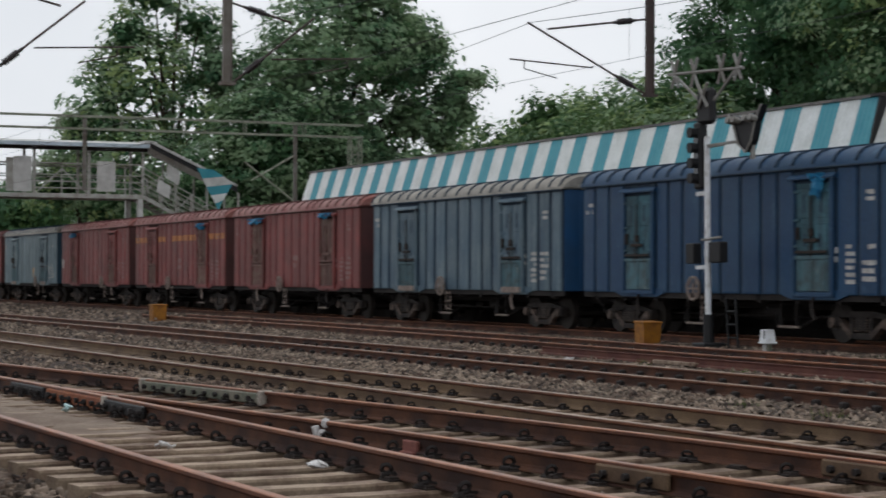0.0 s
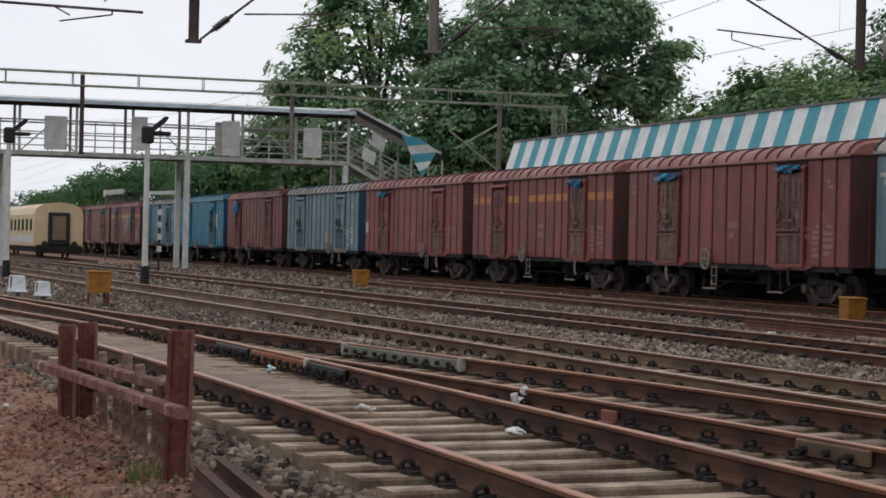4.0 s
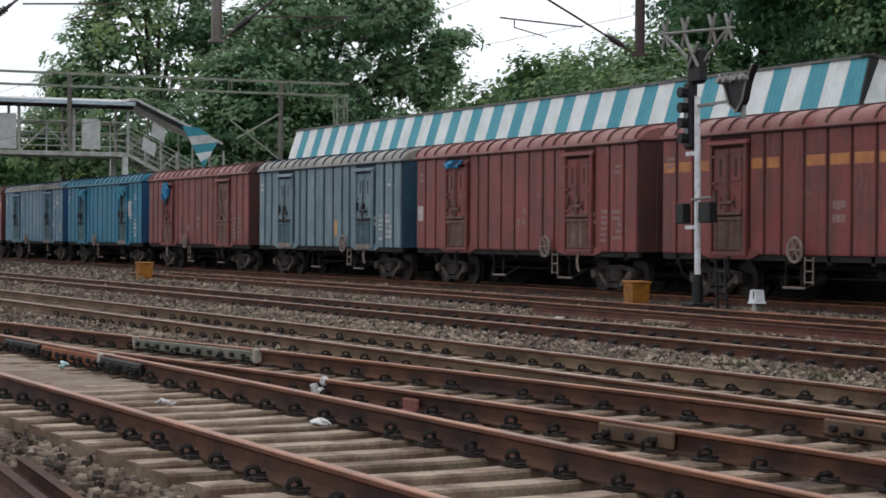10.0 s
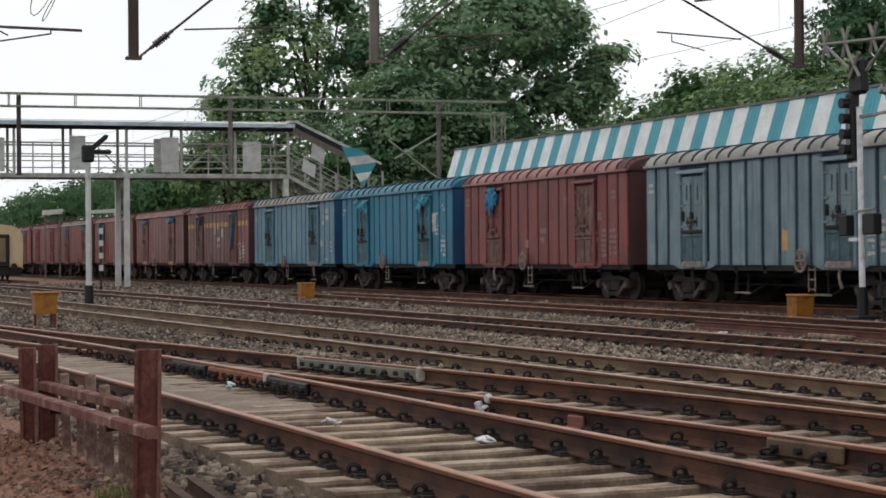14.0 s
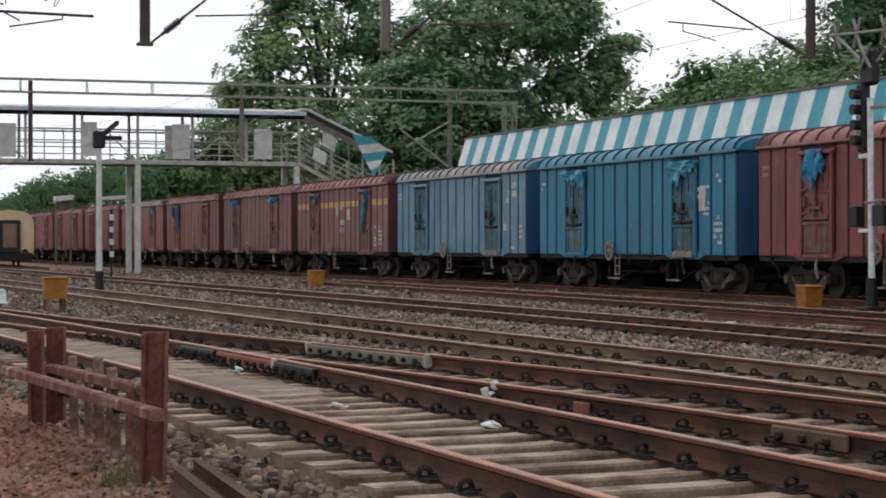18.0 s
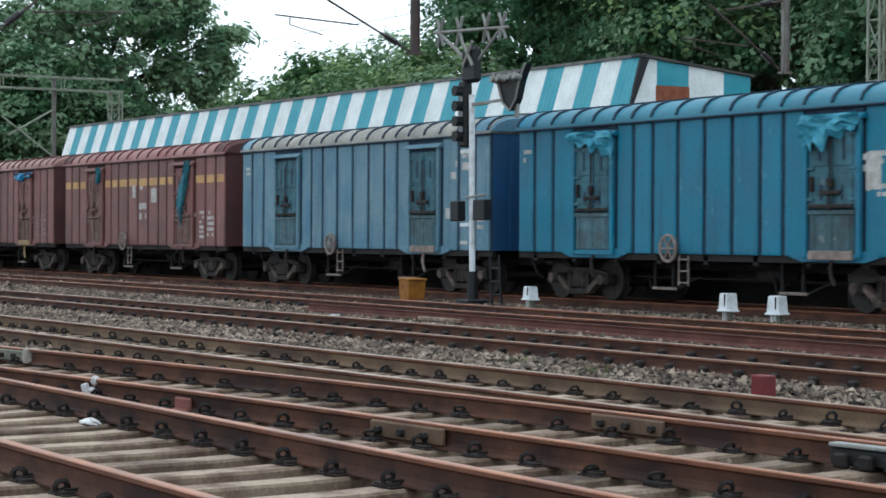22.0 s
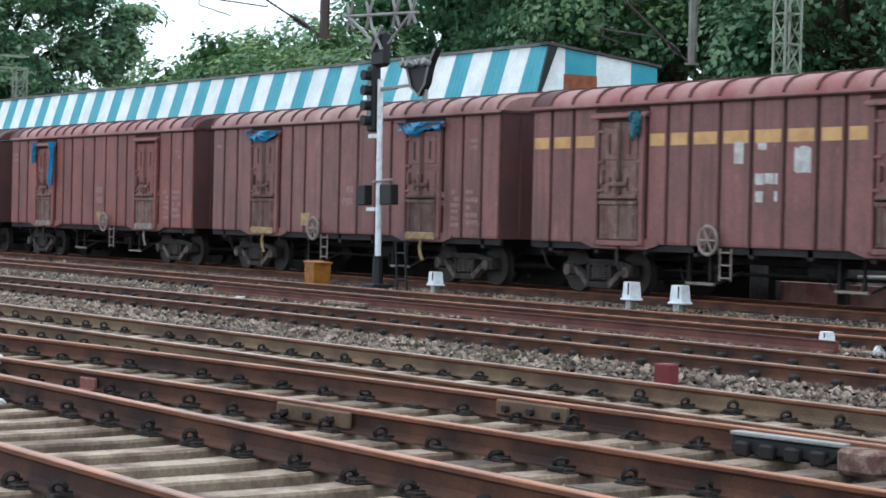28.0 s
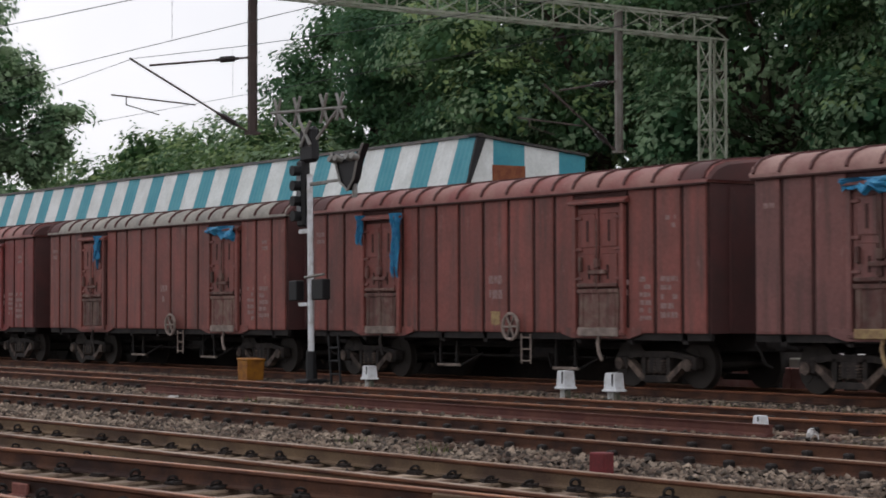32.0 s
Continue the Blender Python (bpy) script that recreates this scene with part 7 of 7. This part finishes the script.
# grass tufts beside the fence and between the far tracks
rg = random.Random(8)
tuft = Geo()
for cx, cy, n in ((-14.49, 2.45, 60), (-14.09, 2.40, 50), (-12.6, 2.0, 50), (-12.2, 1.85, 40), (-13.2, 1.7, 25), (-19.5, 13.1, 40), (-21.5, 13.3, 30), (-17.2, 17.8, 30), (-16, 18.2, 30), (-18.3, 19.5, 130), (-17.8, 19.4, 150), (-17.4, 19.3, 150), (-17.0, 19.2, 150), (-16.5, 19.1, 150), (-16.0, 19.0, 120), (-25.9, 19.45, 60), (-25.2, 19.4, 80), (-24.4, 19.4, 80), (-23.6, 19.35, 60), (-30, 18.5, 40), (-34, 18.8, 40)) + tuple((-33 + 1.1 * i, 23.3 + 0.25 * math.sin(i * 2.3), 26) for i in range(18)):
    for _ in range(n):
        x, y, a, h = cx + rg.gauss(0, 0.16 if cy < 20 else 0.4), cy + rg.gauss(0, 0.08), rg.uniform(0, 6.28), rg.uniform(0.05, 0.16)
        z = float(ground_height(x, y))
        w = 0.008
        dx, dy = math.cos(a), math.sin(a)
        tuft.add([(x - dy * w, y + dx * w, z), (x + dy * w, y - dx * w, z), (x + dx * h * 0.5, y + dy * h * 0.5, z + h)], [(0, 1, 2)])
tagged(new("grass", tuft.mesh("grass", "grass")), "sparse tufts of green grass", "grass", kind="stuff")


# ---- stabled coach far along the yard ----
def make_coach():
    t = thing("passenger_coach", "cream passenger coach with open end gangway stabled far away", "railway coach", pose(-140.0, 17.6, 0.2))
    W_, L_ = 1.62, 22.0
    sec = [(-W_, 0.75), (-W_ - 0.02, 2.9), (-W_ * 0.9, 3.35), (-W_ * 0.6, 3.62), (0, 3.74), (W_ * 0.6, 3.62), (W_ * 0.9, 3.35), (W_ + 0.02, 2.9), (W_, 0.75)]
    g = Geo()
    g.prism(sec, "x", -L_, 0)
    part("body", g, "cream", t)
    g = Geo()
    g.box(-L_, -0.05, -W_ - 0.03, -W_ - 0.015, 1.0, 1.5)
    part("lower_band", g, "panel", t, "pale band")
    for k in range(8):
        g = Geo()
        g.box(-2.4 - k * 2.5, -1.3 - k * 2.5, -W_ - 0.045, -W_ - 0.02, 1.8, 2.6, c=0.01)
        part("window", g, "glass", t)
    g = Geo()
    g.box(0, 0.28, -0.72, 0.72, 0.85, 3.05, c=0.06)
    d = part("gangway", g, "black", t, "dark gangway bellows")
    g = Geo()
    g.box(0.27, 0.30, -0.45, 0.45, 1.2, 2.8)
    part("gangway_door", g, "coachdoor", d, "dull brown gangway door")
    g = Geo()
    g.box(-0.02, 0.2, -1.5, 1.5, 0.3, 0.85, c=0.03)
    part("buffer_beam", g, "under", t, "dark buffer beam")
    for s in (-1, 1):
        g = Geo()
        g.tube((0, s * 0.98, 0.9), (0.5, s * 0.98, 0.9), 0.1, 0.22, 12)
        part("buffer", g, "bogie", t)
    g = Geo()
    g.box(-L_ + 0.5, -0.1, -1.3, 1.3, 0.35, 0.8)
    part("underframe", g, "under", t)
    for x in (-3.2, -18.5):
        g = Geo()
        for dx in (-1.3, 1.3):
            for y in (-0.85, 0.85):
                g.tube((x + dx, y - 0.06, 0.46), (x + dx, y + 0.06, 0.46), 0.455, sides=16)
        g.box(x - 1.8, x + 1.8, -1.1, 1.1, 0.4, 0.6)
        part("bogie", g, "under", t)


make_coach()
g_ = Geo()
g_.box(-420, -128, 17.6 - HALF - 0.035, 17.6 - HALF + 0.035, 0.03, 0.2)
g_.box(-420, -128, 17.6 + HALF - 0.035, 17.6 + HALF + 0.035, 0.03, 0.2)
tagged(new("railway_track", g_.mesh("far_rails", "rail")), "far rusty rails under the stabled coach", "railway track", kind="structure")


def far_shed():
    t = thing("trackside_shed", "small far shed with pale sheet roof among greenery", "shed", pose(-232, 36, 0))
    g = Geo()
    g.box(-3, 3, -1.6, 1.6, 0, 6.3)
    part("wall", g, "concrete", t)
    g = Geo()
    g.prism([(-2.0, 6.2), (0, 6.9), (2.0, 6.2), (2.0, 6.3), (0, 7.0), (-2.0, 6.3)], "x", -3.4, 3.4)
    part("roof", g, "panel", t)


far_shed()
for label_, y_, w_, z0_, z1_ in (("far pale sheet roof of a trackside hut", 22.85, 1.25, 4.75, 5.2), ("far long pale sheet roof of a trackside hut", 26.5, 1.9, 4.85, 5.2)):
    t_ = thing("trackside_hut", label_, "hut", pose(-150, y_, 0))
    g_ = Geo()
    g_.prism([(-w_ / 2, z0_), (w_ / 2, z0_ + 0.1), (w_ / 2, z1_), (-w_ / 2, z1_ - 0.1)], "x", -1.5, 0.0)
    part("roof", g_, "panel", t_)
    for sy_ in (-0.42, 0.42):
        g_ = Geo()
        g_.box(-0.8, -0.7, sy_ * w_ - 0.05, sy_ * w_ + 0.05, 0, z0_ + 0.02)
        part("post", g_, "mast", t_)


# ---- overhead wires ----
def wire_run(y, zc, zm, label):
    t = thing("overhead_wire", label, "overhead wire", pose(0, y, 0), group="overhead wires")
    g = Geo()
    g.tube((-300, 0, zc), (30, 0, zc), 0.007, sides=4)
    part("contact_wire", g, "wire", t)
    for x0, x1 in ((-290, -168), (-168, -107), (-107, -46), (-46, 15)):
        pts = [(x0 + (x1 - x0) * i / 12, 0, zm - 0.9 * (1 - (2 * i / 12 - 1) ** 2)) for i in range(13)]
        g = Geo()
        v = [(p[0], dy, p[2] + dz) for p in pts for dy, dz in ((-0.008, 0), (0, -0.008), (0.008, 0), (0, 0.008))]
        g.add(v, [(4 * i + j, 4 * i + (j + 1) % 4, 4 * i + 4 + (j + 1) % 4, 4 * i + 4 + j) for i in range(12) for j in range(4)])
        part("catenary_wire", g, "wire", t)
        if x0 > -110:
            for p in pts[1:-1:2]:
                g = Geo()
                g.tube((p[0], 0, zc), p, 0.004, sides=3)
                part("dropper", g, "wire", t)


wire_run(15.5, 6.2, 7.7, "thin dark overhead wires above the far track")
wire_run(22.2, 6.55, 7.95, "thin dark overhead wires beside the goods train")
for spec in (("near", -34, -6.5, "rusty rails on weathered concrete sleepers with spring clips", True, False), ("crossover", -34, -6.5, "rusty crossover rails on concrete sleepers", True, False),
             ("middle", -40, -8, "worn rails on concrete sleepers with dark clips", True, False), ("fourth", -46, -12, "far worn rails on dusty sleepers", False, True),
             ("fifth", -46, -14, "rusty siding rails half sunk in ballast", False, True), ("train", -60, -15, "shaded rails under the goods train", False, False)):
    make_track(*spec[:4], clips=spec[4], loose_clips=spec[5])


# ---- what moves: the train rolls along its track ----
ROLL = [(0.0, -33.85), (3.0, -18.9), (6.0, -3.58), (9.0, 12.2), (11.0, 22.25), (13.0, 32.5), (15.5, 45.85), (18.0, 59.55), (19.0, 65.6), (20.5, 74.13), (23.0, 88.5), (25.5, 103.1), (28.0, 117.85), (30.0, 130.05), (32.0, 142.35)]


def rolled(t):
    for (t0, a), (t1, b) in zip(ROLL, ROLL[1:]):
        if t <= t1 + 1e-6:
            return a + (b - a) * (t - t0) / (t1 - t0)
    return ROLL[-1][1]


def motions():
    for k, wagon in enumerate(TRAIN):
        # the left corner of wagon k stands at s - pitch * (k + 1)
        walk(wagon, [(t, pose(s - PITCH * (k + 1) + BODY / 2, 26.85, 0.20)) for t, s in ROLL])
    turns = [(round(0.1 * i, 1), math.degrees((rolled(0.1 * i) - ROLL[0][1]) / 0.455)) for i in range(321)]
    for w, k in WHEELS:
        x = w.matrix_basis.translation.x
        walk(w, [(t, pose(x, 0, 0.47, 0, a, 0)) for t, a in turns])


motions()
